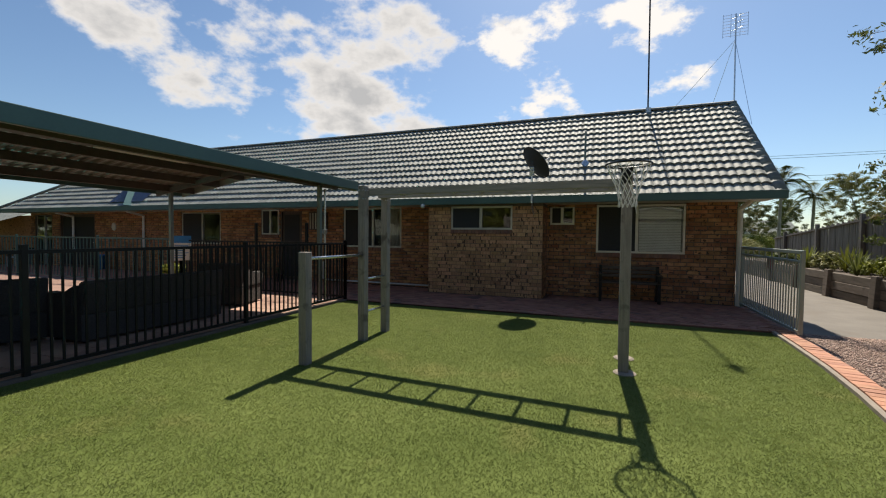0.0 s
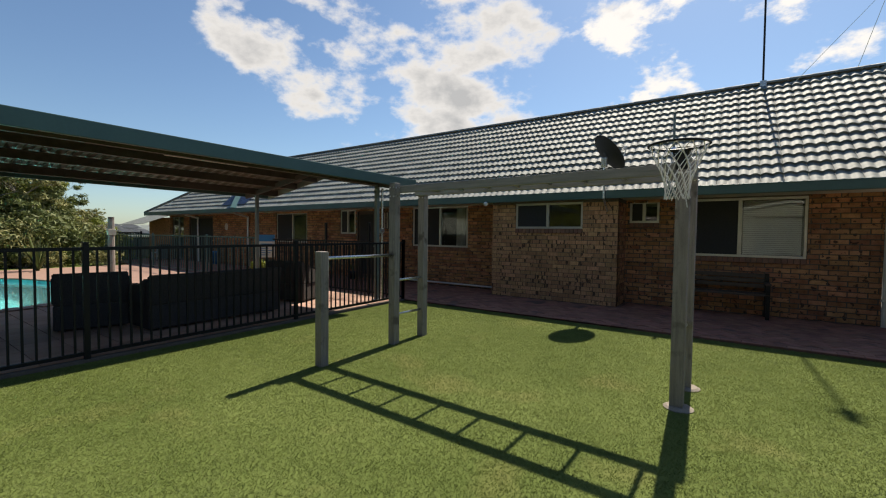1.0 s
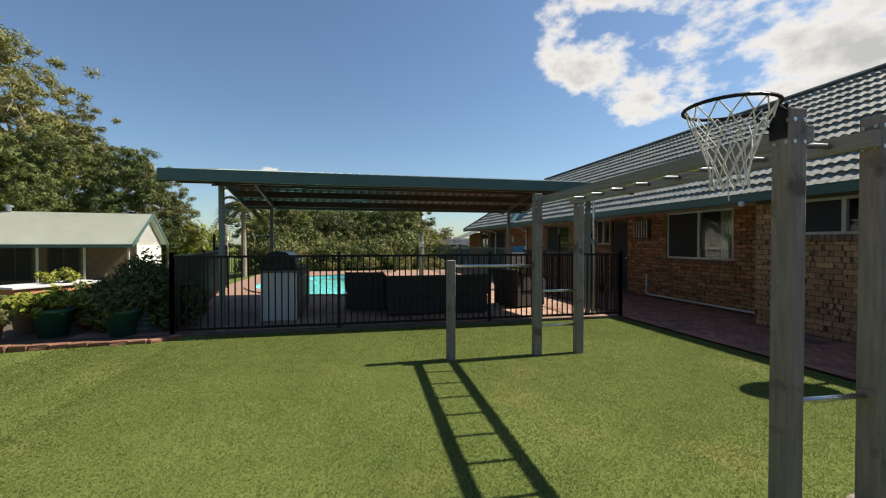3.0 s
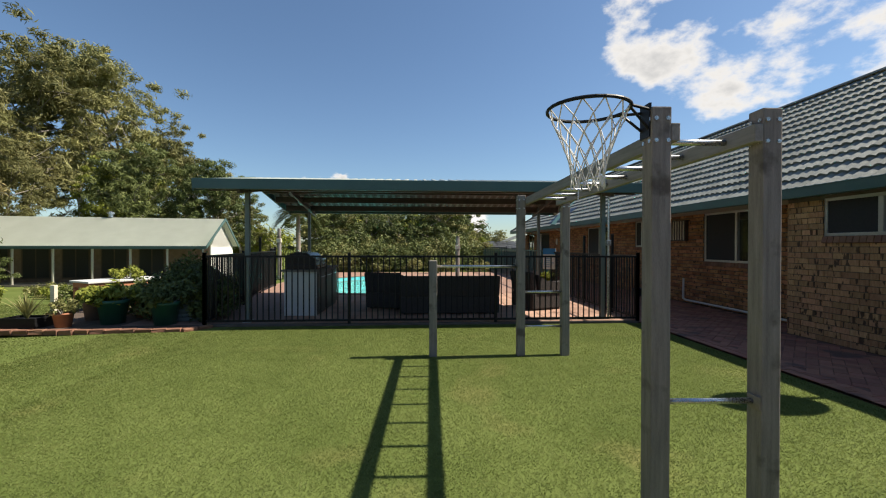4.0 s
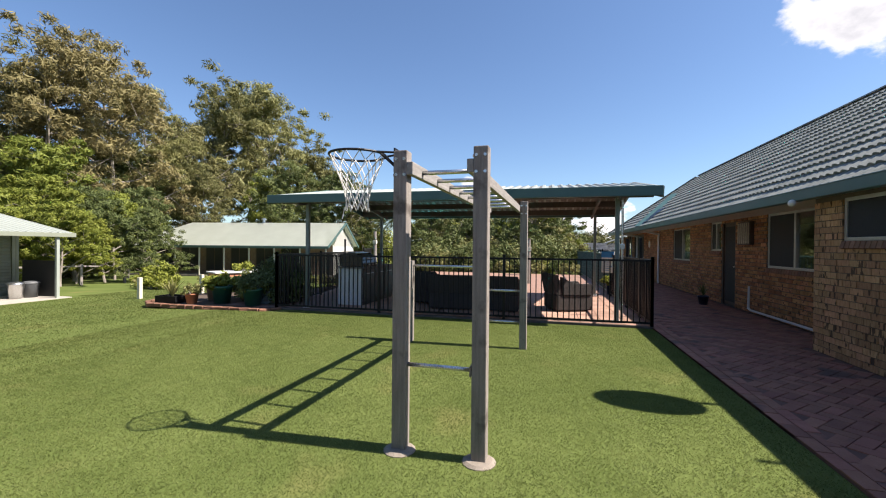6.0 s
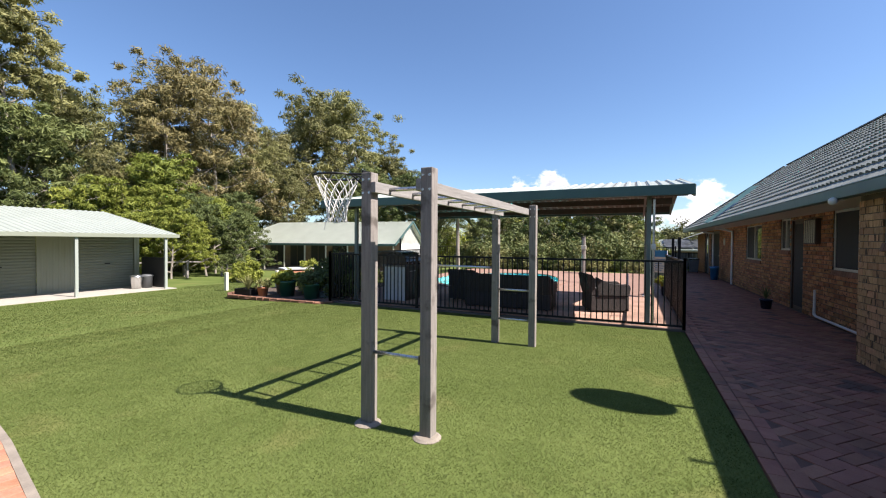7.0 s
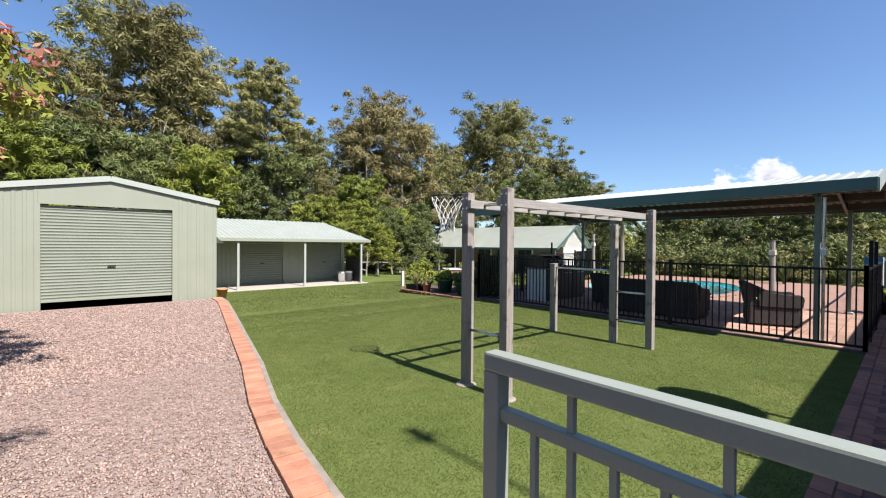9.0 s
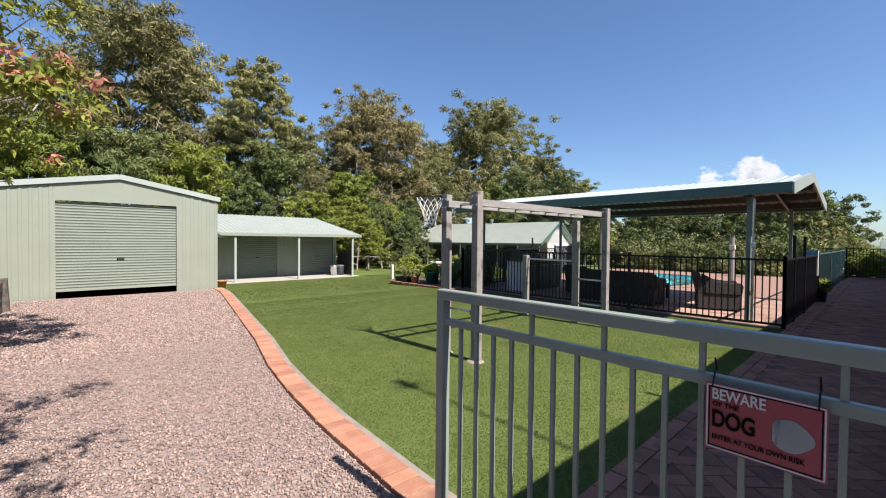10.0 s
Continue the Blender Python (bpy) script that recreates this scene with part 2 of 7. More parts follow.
M["pebble"] = material("gravel_stone", (0.235, 0.156, 0.124), (0.388, 0.291, 0.245), 14, 0.85, 0, 0.2, 90, "island", 0.42, spec=0.25)
M["slab"] = material("pale_slab", (0.34, 0.31, 0.27), (0.44, 0.405, 0.355), 2, 0.85, 0, 0.2, 60, spec=0.2)
M["haunch"] = material("weathered_mortar", (0.19, 0.16, 0.13), (0.31, 0.265, 0.215), 7, 0.9, 0, 0.4, 80)
M["shed"] = material("mist_green_steel", (0.237, 0.254, 0.196), (0.267, 0.284, 0.222), 1.6, 0.45, 0, 0.04, 40)
M["roller"] = material("roller_door_steel", (0.175, 0.195, 0.155), (0.20, 0.22, 0.177), 1.6, 0.7, 0, 0.04, 40, spec=0.2)
M["shed_roof"] = material("pale_green_roof_steel", (0.315, 0.343, 0.304), (0.365, 0.394, 0.353), 1.2, 0.42, 0, 0.04, 40)
# Zinc lining, its base colour lowered to deepen the shade below the roof.
M["pav_under"] = material("zinc_underside_shade", (0.17, 0.145, 0.118), (0.24, 0.21, 0.17), 2, 0.5, 0.3, 0.05, 50)
M["beam"] = material("dark_brown_beam", (0.06, 0.05, 0.04), (0.10, 0.08, 0.065), 4, 0.55, 0, 0.15, 50)
M["post_green"] = material("green_grey_post", (0.13, 0.165, 0.155), (0.18, 0.215, 0.20), 4, 0.45, 0, 0.05, 60)
M["wicker"] = material("charcoal_wicker", (0.028, 0.025, 0.025), (0.08, 0.072, 0.068), 60, 0.75, 0, 0.9, 130, stretch=(1, 1, 1.6), spec=0.25)
M["cushion"] = material("grey_cushion", (0.33, 0.33, 0.33), (0.42, 0.42, 0.42), 6, 0.9, 0, 0.25, 120)
M["hood"] = material("black_enamel", (0.012, 0.012, 0.013), (0.02, 0.02, 0.022), 5, 0.22, 0, 0.03, 60)
M["steel"] = material("brushed_steel", (0.45, 0.45, 0.46), (0.6, 0.6, 0.61), 30, 0.3, 0.9, 0.05, 120)
M["sleeper"] = material("weathered_sleeper", (0.075, 0.06, 0.048), (0.18, 0.145, 0.115), 4, 0.9, 0, 0.7, 50, "object", 0.2, stretch=(5, 0.7, 5), stain=((0.05, 0.045, 0.04), 3, 0.57))
M["paling"] = material("grey_paling", (0.10, 0.085, 0.075), (0.21, 0.185, 0.165), 4, 0.9, 0, 0.5, 60, "object", 0.25, stretch=(7, 7, 0.6))
M["soil"] = material("garden_soil", (0.06, 0.042, 0.03), (0.11, 0.08, 0.06), 9, 0.95, 0, 0.9, 60)
M["terracotta"] = material("terracotta_pot", (0.44, 0.17, 0.085), (0.56, 0.25, 0.14), 6, 0.8, 0, 0.15, 60)
M["pot_green"] = material("green_plastic", (0.018, 0.095, 0.07), (0.028, 0.13, 0.096), 5, 0.4, 0, 0.04, 60)
M["pot_pale"] = material("stone_pot", (0.36, 0.28, 0.22), (0.47, 0.38, 0.31), 6, 0.8, 0, 0.2, 60)
M["plastic_blue"] = material("blue_plastic", (0.02, 0.16, 0.42), (0.03, 0.22, 0.52), 4, 0.4, 0, 0.03, 60)
M["pot_navy"] = material("navy_glaze", (0.012, 0.022, 0.05), (0.02, 0.035, 0.075), 5, 0.3, 0, 0.03, 60)
M["plastic_grey"] = material("grey_plastic", (0.09, 0.095, 0.10), (0.13, 0.135, 0.14), 4, 0.5, 0, 0.03, 60)
M["bark"] = material("gum_bark", (0.16, 0.13, 0.105), (0.40, 0.36, 0.31), 2, 0.9, 0, 0.6, 25, stretch=(4, 4, 0.6))
M["leaf_gum"] = leaf_material("gum_leaf", (0.095, 0.098, 0.035), (0.255, 0.25, 0.092), (0.40, 0.37, 0.15), 0.25)
M["leaf_rust"] = leaf_material("rusty_gum_leaf", (0.10, 0.088, 0.035), (0.205, 0.182, 0.072), (0.30, 0.26, 0.108), 0.22)
M["leaf_dark"] = leaf_material("dark_leaf", (0.04, 0.053, 0.016), (0.125, 0.155, 0.047), (0.235, 0.26, 0.085), 0.2)
M["leaf_olive"] = leaf_material("olive_leaf", (0.06, 0.061, 0.022), (0.17, 0.168, 0.06), (0.30, 0.28, 0.11), 0.22)
M["leaf_lime"] = leaf_material("lime_leaf", (0.10, 0.133, 0.018), (0.20, 0.23, 0.035), (0.36, 0.355, 0.065), 0.2)
M["leaf_pink"] = leaf_material("pink_tip", (0.42, 0.15, 0.10), (0.55, 0.24, 0.17), (0.6, 0.35, 0.25))
M["cottage_roof"] = material("cream_green_roof_steel", (0.50, 0.53, 0.45), (0.58, 0.61, 0.53), 1.2, 0.45, 0, 0.04, 40)
# On the cottage front this brown holds the verandah shade in its colour.
M["dark_brown_wall"] = material("dark_brown_wall", (0.13, 0.085, 0.06), (0.21, 0.145, 0.105), 5, 0.85, 0, 0.3, 70)
# The dish's back faces away from the sun; its shade is in this colour.
M["dish_back"] = material("dish_back_shade", (0.022, 0.022, 0.023), (0.035, 0.035, 0.036), 5, 0.6, 0, 0.05, 60)
M["dish"] = material("grey_dish", (0.46, 0.46, 0.45), (0.54, 0.54, 0.53), 5, 0.5, 0, 0.05, 60)
M["sign_red"] = material("red_sign", (0.33, 0.055, 0.07), (0.40, 0.08, 0.095), 3, 0.45, 0, 0.03, 60)
M["sign_black"] = material("sign_black", (0.003, 0.003, 0.003), (0.005, 0.005, 0.005), 3, 0.7, 0, 0.02, 60, spec=0.1)
M["net"] = material("white_net", (0.62, 0.60, 0.56), (0.76, 0.75, 0.72), 20, 0.8, 0, 0.2, 200)
M["ridge_white"] = material("ivory_wall", (0.74, 0.73, 0.68), (0.8, 0.79, 0.75), 2, 0.7, 0, 0.05, 60)
M["pool_shell"] = material("aqua_pool_shell", (0.10, 0.48, 0.52), (0.16, 0.58, 0.60), 2, 0.5, 0, 0.05, 30)
M["light_tube"] = material("light_cover", (0.6, 0.56, 0.48), (0.68, 0.64, 0.55), 3, 0.4, 0, 0.02, 60)


def water_material():
    m = bpy.data.materials.new("pool_water")
    m.use_nodes = True
    n, l = m.node_tree.nodes, m.node_tree.links
    b = n["Principled BSDF"]
    b.inputs["Base Color"].default_value = (0.55, 0.92, 0.93, 1)
    b.inputs["Transmission Weight"].default_value, b.inputs["Roughness"].default_value, b.inputs["IOR"].default_value = 0.9, 0.03, 1.33
    nz = n.new("ShaderNodeTexNoise")
    nz.inputs["Scale"].default_value = 5.0
    bp = n.new("ShaderNodeBump")
    bp.inputs["Strength"].default_value = 0.12
    l.new(nz.outputs[0], bp.inputs["Height"])
    l.new(bp.outputs[0], b.inputs["Normal"])
    return m


M["water"] = water_material()


# ---- mesh helpers ----
def box(bm, x0, y0, z0, x1, y1, z1, bevel=0.0):
    x0, x1, y0, y1, z0, z1 = min(x0, x1), max(x0, x1), min(y0, y1), max(y0, y1), min(z0, z1), max(z0, z1)
    made = bmesh.ops.create_cube(bm, size=1.0, matrix=Matrix.Translation(((x0 + x1) / 2, (y0 + y1) / 2, (z0 + z1) / 2)) @ Matrix.Diagonal((x1 - x0, y1 - y0, z1 - z0, 1)))
    if bevel:
        edges = {e for v in made["verts"] for e in v.link_edges}
        bmesh.ops.bevel(bm, geom=list(edges), offset=bevel, segments=2, affect="EDGES", profile=0.6)
    return bm


def boxed(*size, bevel=0.0):
    return box(bmesh.new(), *size, bevel=bevel)


def rod(bm, p, q, r0, r1=None, seg=10):
    p, q = Vector(p), Vector(q)
    r1 = r0 if r1 is None else r1
    m = Matrix.Translation((p + q) / 2) @ (q - p).to_track_quat("Z", "Y").to_matrix().to_4x4()
    bmesh.ops.create_cone(bm, cap_ends=True, segments=seg, radius1=r0, radius2=r1, depth=(q - p).length, matrix=m)
    return bm


def tube(bm, pts, r, seg=8):
    """One bent pipe through the points, mitred at its bends and capped unless it closes on itself."""
    pts = [Vector(p) for p in pts]
    closed = (pts[0] - pts[-1]).length < 1e-6
    if closed:
        pts = pts[:-1]
    n = len(pts)
    side, rings = None, []
    for k, p in enumerate(pts):
        back = p - pts[k - 1] if k or closed else pts[1] - p
        ahead = pts[(k + 1) % n] - p if k < n - 1 or closed else back
        way = (back.normalized() + ahead.normalized()).normalized()
        side = way.orthogonal() if side is None else side - way * side.dot(way)
        side.normalize()
        up = way.cross(side)
        grow = r / max(0.5, way.dot(ahead.normalized()))
        rings.append([bm.verts.new(p + (side * math.cos(2 * math.pi * i / seg) + up * math.sin(2 * math.pi * i / seg)) * grow) for i in range(seg)])
    for k in range(n if closed else n - 1):
        a, b = rings[k], rings[(k + 1) % n]
        for i in range(seg):
            bm.faces.new((a[i], a[(i + 1) % seg], b[(i + 1) % seg], b[i]))
    if not closed:
        bm.faces.new(rings[0][::-1])
        bm.faces.new(rings[-1])
    return bm


def slant(bm, p, q, w, d):
    """A square bar from p to q."""
    p, q = Vector(p), Vector(q)
    m = Matrix.Translation((p + q) / 2) @ (q - p).to_track_quat("Z", "Y").to_matrix().to_4x4() @ Matrix.Diagonal((w, d, (q - p).length, 1))
    bmesh.ops.create_cube(bm, size=1.0, matrix=m)
    return bm


def lathe(bm, profile, seg=24, centre=(0, 0, 0)):
    """Turns (radius, height) pairs about an upright axis."""
    rings = []
    for r, z in profile:
        rings.append([bm.verts.new((centre[0] + r * math.cos(2 * math.pi * k / seg), centre[1] + r * math.sin(2 * math.pi * k / seg), centre[2] + z)) for k in range(seg)])
    for lo, hi in zip(rings, rings[1:]):
        for k in range(seg):
            bm.faces.new((lo[k], lo[(k + 1) % seg], hi[(k + 1) % seg], hi[k]))
    return bm


def sheet(bm, a, b, c, d, pitch, depth, thick=0.004):
    """A ribbed steel sheet over the corners a-b (across the ribs) and d-c; ribs run from a to d."""
    a, b, c, d = map(Vector, (a, b, c, d))
    n = (b - a).cross(d - a).normalized()
    count = max(1, round((b - a).length / pitch))
    prev = None
    for k in range(count):
        for f, hgt in ((0.0, 0.0), (0.52, 0.0), (0.62, 1.0), (0.88, 1.0), (0.98, 0.0)):
            s = (k + f) / count
            lo, hi = a.lerp(b, s) + n * depth * hgt, d.lerp(c, s) + n * depth * hgt
            pair = (bm.verts.new(lo), bm.verts.new(hi))
            if prev:
                bm.faces.new((prev[0], pair[0], pair[1], prev[1]))
            prev = pair
    pair = (bm.verts.new(b), bm.verts.new(c))
    bm.faces.new((prev[0], pair[0], pair[1], prev[1]))
    geo = bm.faces[:]
    bmesh.ops.recalc_face_normals(bm, faces=geo)
    return bm


def solid(bm, t):
    bmesh.ops.solidify(bm, geom=bm.faces[:], thickness=t)
    return bm


def mesh_of(name, bm, mat, smooth=False):
    me = bpy.data.meshes.new(name)
    bm.normal_update()
    bm.to_mesh(me)
    bm.free()
    me.materials.append(mat)
    if smooth:
        me.polygons.foreach_set("use_smooth", [True] * len(me.polygons))
    return me


def part(name, bm, mat, parent, label="", smooth=False):
    ob = new(name, mesh_of(name, bm, mat, smooth))
    ob.parent = parent
    return tagged(ob, label)


def piece(name, me, m, parent):
    ob = new(name, me)
    ob.parent = parent
    ob.matrix_basis = m
    return ob


def thing(name, at, label, category, group="", kind="", turn=0.0):
    ob = new(name)
    ob.matrix_basis = pose(*at, 0, 0, turn)
    ob.empty_display_size = 0.1
    return tagged(ob, label, category, group, kind)


def structure(name, bm, mat, label, category, smooth=False):
    return tagged(new(name, mesh_of(name, bm, mat, smooth)), label, category, kind="structure")


def numeric(name, verts, faces, mat, smooth=False):
    me = bpy.data.meshes.new(name)
    me.from_pydata(verts, [], faces)
    me.materials.append(mat)
    if smooth:
        me.polygons.foreach_set("use_smooth", [True] * len(me.polygons))
    me.update()
    return me


def fill(bm, loops, z):
    """A flat face with holes: the first loop is the outline."""
    edges = []
    for loop in loops:
        vs = [bm.verts.new((x, y, z)) for x, y in loop]
        edges += [bm.edges.new((vs[k], vs[(k + 1) % len(vs)])) for k in range(len(vs))]
    bmesh.ops.triangle_fill(bm, use_beauty=True, use_dissolve=False, edges=edges)
    for f in bm.faces:
        if f.normal.z < 0:
            f.normal_flip()
    bmesh.ops.recalc_face_normals(bm, faces=bm.faces[:])
    return bm


# ---- ground, paving, drive ----
def ease(a, b, x):
    s = min(max((x - a) / (b - a), 0.0), 1.0)
    return s * s * (3 - 2 * s)


def ground_z(x, y):
    return -0.19 * ease(-10, -18, y) - 0.55 * ease(-9, -22, x) * ease(-11.6, -16, y) - 0.35 * ease(-30, -60, y)


def ground():
    xs = sorted({-900, -400, -200, -100, -60, -45, -36, 60, 100, 200, 400, 900, -22, -7.69, *[-30 + 1.5 * k for k in range(32)]})
    ys = sorted({-900, -400, -200, -100, -60, -48, 30, 50, 100, 200, 400, 900, -11.7, -2.55, *[-36 + 1.5 * k for k in range(40)]})
    bm = bmesh.new()
    vs = {(x, y): bm.verts.new((x, y, ground_z(x, y))) for x in xs for y in ys}
    for x0, x1 in zip(xs, xs[1:]):
        for y0, y1 in zip(ys, ys[1:]):
            if -22 <= x0 and x1 <= -7.69 and -11.7 <= y0 and y1 <= -2.55:
                continue
            bm.faces.new((vs[x0, y0], vs[x1, y0], vs[x1, y1], vs[x0, y1]))
    return structure("ground", bm, M["soil_grass"], "mown green lawn with dry yellow patches", "lawn", True)


ground()


def grass_blades():
    rng = np.random.default_rng(5)
    count = 820000
    u = rng.random(count)
    y = np.where(u < 0.84, -2.56 - 9.0 * u / 0.84, -11.56 - 6.9 * (u - 0.84) / 0.16)
    x = rng.uniform(-13.0, -0.05, count)
    x = np.where(y > -10.1, -0.05 - 7.6 * rng.random(count), x)
    far_w = 1 + 0.5 * np.clip((-9.6 - y) / 1.0, 0, 1)
    edge = np.interp(y, [-13.9, -11.5, -9.6, -7.55, -6.9, -6.1, -5.3, -4.4, -3.4, -2.5],
                     [-2.02, -1.61, -1.25, -0.87, -0.72, -0.54, -0.41, -0.30, -0.22, -0.18])
    ok = (x < edge) & ~((x < -7.62) & (y > -10.2)) & ~((x < -7.3) & (x > -10.3) & (y < -9.9) & (y > -13.7)) & ~((y < -18.0) & (x > -9.2)) & ~((y < -14.9) & (x > -2.2))
    x, y, far_w = x[ok], y[ok], far_w[ok]
    n = len(x)
    ang, h, w = rng.uniform(0, 2 * np.pi, n), rng.uniform(0.007, 0.016, n), rng.uniform(0.002, 0.004, n)
    far = np.clip((-10.5 - y) / 4.0, 0, 1)
    h, w = h * (1 + 0.3 * far), w * far_w * (1 + 1.6 * far)
    lean, la = rng.uniform(0.8, 1.9, n) * h, rng.uniform(0, 2 * np.pi, n)
    fy, fx, fs = np.clip((y + 10) / -8, 0, 1), np.clip((x + 9) / -13, 0, 1), np.clip((y + 11.6) / -4.4, 0, 1)
    gz = -0.19 * fy ** 2 * (3 - 2 * fy) - 0.55 * fx ** 2 * (3 - 2 * fx) * fs ** 2 * (3 - 2 * fs)
    c, s = np.cos(ang) * w, np.sin(ang) * w
    v = np.empty((n, 3, 3))
    v[:, 0] = np.stack([x - c, y - s, gz - 0.002], 1)
    v[:, 1] = np.stack([x + c, y + s, gz - 0.002], 1)
    v[:, 2] = np.stack([x + lean * np.cos(la), y + lean * np.sin(la), gz + h], 1)
    me = bpy.data.meshes.new("grass")
    me.vertices.add(3 * n)
    me.vertices.foreach_set("co", v.ravel())
    me.loops.add(3 * n)
    me.loops.foreach_set("vertex_index", np.arange(3 * n, dtype=np.int32))
    me.polygons.add(n)
    me.polygons.foreach_set("loop_start", np.arange(0, 3 * n, 3, dtype=np.int32))
    me.materials.append(M["blade"])
    me.update(calc_edges=True)
    tagged(new("grass", me), "short mown green grass blades on the lawn", "grass", kind="stuff")


grass_blades()

# drive: gravel to the south, concrete to the north
EDGE = [(-0.13, -2.56), (-0.17, -3.3), (-0.25, -4.4), (-0.36, -5.3), (-0.51, -6.2), (-0.67, -6.9), (-0.82, -7.55), (-1.2, -9.6), (-1.56, -11.5), (-1.98, -13.8), (-2.08, -14.9)]


def along(pts, step):
    """Points at even steps along a bent line, each with its heading."""
    out, left = [], 0.0
    for (ax, ay), (bx, by) in zip(pts, pts[1:]):
        d = math.hypot(bx - ax, by - ay)
        s = left
        while s < d:
            out.append((ax + (bx - ax) * s / d, ay + (by - ay) * s / d, math.atan2(by - ay, bx - ax)))
            s += step
        left = s - d
    return out


bm = bmesh.new()
inner = [(x + 0.2, y) for x, y in EDGE]
outline = inner + [(2.75, -14.95), (2.75, -2.5)]
bm.faces.new([bm.verts.new((x, y, 0.012)) for x, y in outline])
bmesh.ops.recalc_face_normals(bm, faces=bm.faces[:])
if bm.faces[:][0].normal.z < 0:
    bmesh.ops.reverse_faces(bm, faces=bm.faces[:])
structure("gravel_drive", bm, M["gravel_bed"], "driveway of pinkish crushed gravel", "driveway")


def pebbles():
    rng = np.random.default_rng(11)
    n = 62000
    y = -2.52 - 12.2 * rng.random(n) ** 1.7
    left = np.interp(y, [p[1] for p in EDGE[::-1]], [p[0] for p in EDGE[::-1]]) + 0.21
    x = left + (2.46 + 0.024 * (y + 4) - left) * rng.random(n)
    size = rng.uniform(0.007, 0.0165, n) * np.where(y < -8, 1.5, 1.0)
    base = np.array([(1, 0, 0), (-0.5, 0.87, 0), (-0.5, -0.87, 0), (0.1, 0.05, 0.75), (0, 0, -0.5)])
    tri = np.array([(0, 1, 3), (1, 2, 3), (2, 0, 3), (1, 0, 4), (2, 1, 4), (0, 2, 4)])
    a = rng.uniform(0, 6.283, n)
    jit = 1 + rng.uniform(-0.35, 0.35, (n, 5, 3))
    loc = base[None] * jit * size[:, None, None]
    cx, sx = np.cos(a)[:, None], np.sin(a)[:, None]
    vx = loc[..., 0] * cx - loc[..., 1] * sx + x[:, None]
    vy = loc[..., 0] * sx + loc[..., 1] * cx + y[:, None]
    vz = loc[..., 2] + 0.014 + rng.uniform(0, 0.006, n)[:, None]
    v = np.stack([vx, vy, vz], -1).reshape(-1, 3)
    f = (tri[None] + 5 * np.arange(n)[:, None, None]).reshape(-1, 3)
    me = bpy.data.meshes.new("gravel")
    me.vertices.add(len(v))
    me.vertices.foreach_set("co", v.ravel())
    me.loops.add(f.size)
    me.loops.foreach_set("vertex_index", f.ravel().astype(np.int32))
    me.polygons.add(len(f))
    me.polygons.foreach_set("loop_start", np.arange(0, f.size, 3, dtype=np.int32))
    me.materials.append(M["pebble"])
    me.update(calc_edges=True)
    tagged(new("gravel", me), "loose pinkish and cream gravel stones on the driveway", "gravel", kind="stuff")


pebbles()
structure("concrete_drive", boxed(0.2, -2.5, -0.1, 2.8, 14, 0.02, bevel=0.004), M["concrete"], "pale concrete driveway slab with stains", "driveway")

# pool terrace with the pool let into it
POOL = [(-15.7 + 3.6 * math.cos(a) + 0.3 * math.cos(2 * a), -8.2 + 2.35 * math.sin(a) + 0.35 * math.sin(2 * a + 0.6)) for a in [2 * math.pi * k / 40 for k in range(40)]]
POOL = [(x * 1.0 - 0.3, y) for x, y in POOL]
structure("pool_terrace", fill(bmesh.new(), [[(-22, -11.7), (-7.69, -11.7), (-7.69, -2.55), (-22, -2.55)], POOL], 0.03), M["deck"], "salmon paved pool terrace", "paving")
bm = bmesh.new()
ring = [[bm.verts.new((x, y, z)) for x, y in POOL] for z in (0.03, -1.3)]
for k in range(len(POOL)):
    j = (k + 1) % len(POOL)
    bm.faces.new((ring[0][k], ring[0][j], ring[1][j], ring[1][k]))
bm.faces.new(ring[1])
structure("pool_basin", bm, M["pool_shell"], "aqua pool shell under the terrace", "pool")
bm = bmesh.new()
bm.faces.new([bm.verts.new((x, y, -0.04)) for x, y in POOL])
bmesh.ops.recalc_face_normals(bm, faces=bm.faces[:])
water = structure("pool_water", bm, M["water"], "clear turquoise swimming pool water", "pool water")
water.visible_shadow = False


def coping():
    pool = thing("pool_coping", (0, 0, 0), "salmon coping stones round the swimming pool", "coping", kind="structure")
    me = mesh_of("coping_stone", boxed(-0.19, -0.02, 0, 0.19, 0.28, 0.035, bevel=0.008), M["deck"])
    for x, y, a in along(POOL + POOL[:1], 0.4):
        piece("coping_stone", me, Matrix.Translation((x, y, 0.031)) @ Matrix.Rotation(a + math.pi, 4, "Z"), pool)


coping()

# terrace pavers in the sunny corner, joints between them
def terrace_pavers():
    base = thing("terrace_paving", (0, 0, 0), "square salmon pavers of the pool terrace", "paving", kind="structure")
    me = mesh_of("paver", boxed(-0.195, -0.195, 0, 0.195, 0.195, 0.012, bevel=0.006), M["paver_deck"])
    for i in range(18):
        for j in range(16):
            x, y = -7.93 - 0.4 * i, -2.78 - 0.4 * j
            if x > -12.2:
                piece("paver", me, Matrix.Translation((x, y, 0.031)), base)


M["paver_deck"] = material("salmon_paver", (0.36, 0.21, 0.15), (0.48, 0.305, 0.23), 4, 0.75, 0, 0.25, 80, "object", 0.14, stain=((0.33, 0.2, 0.15), 2, 0.62))
terrace_pavers()

# ---- house ----
GUT_Y, GUT_Z, RIDGE_Y, RIDGE_Z = -0.89, 2.28, 2.42, 4.83
FAR_X = -25.0
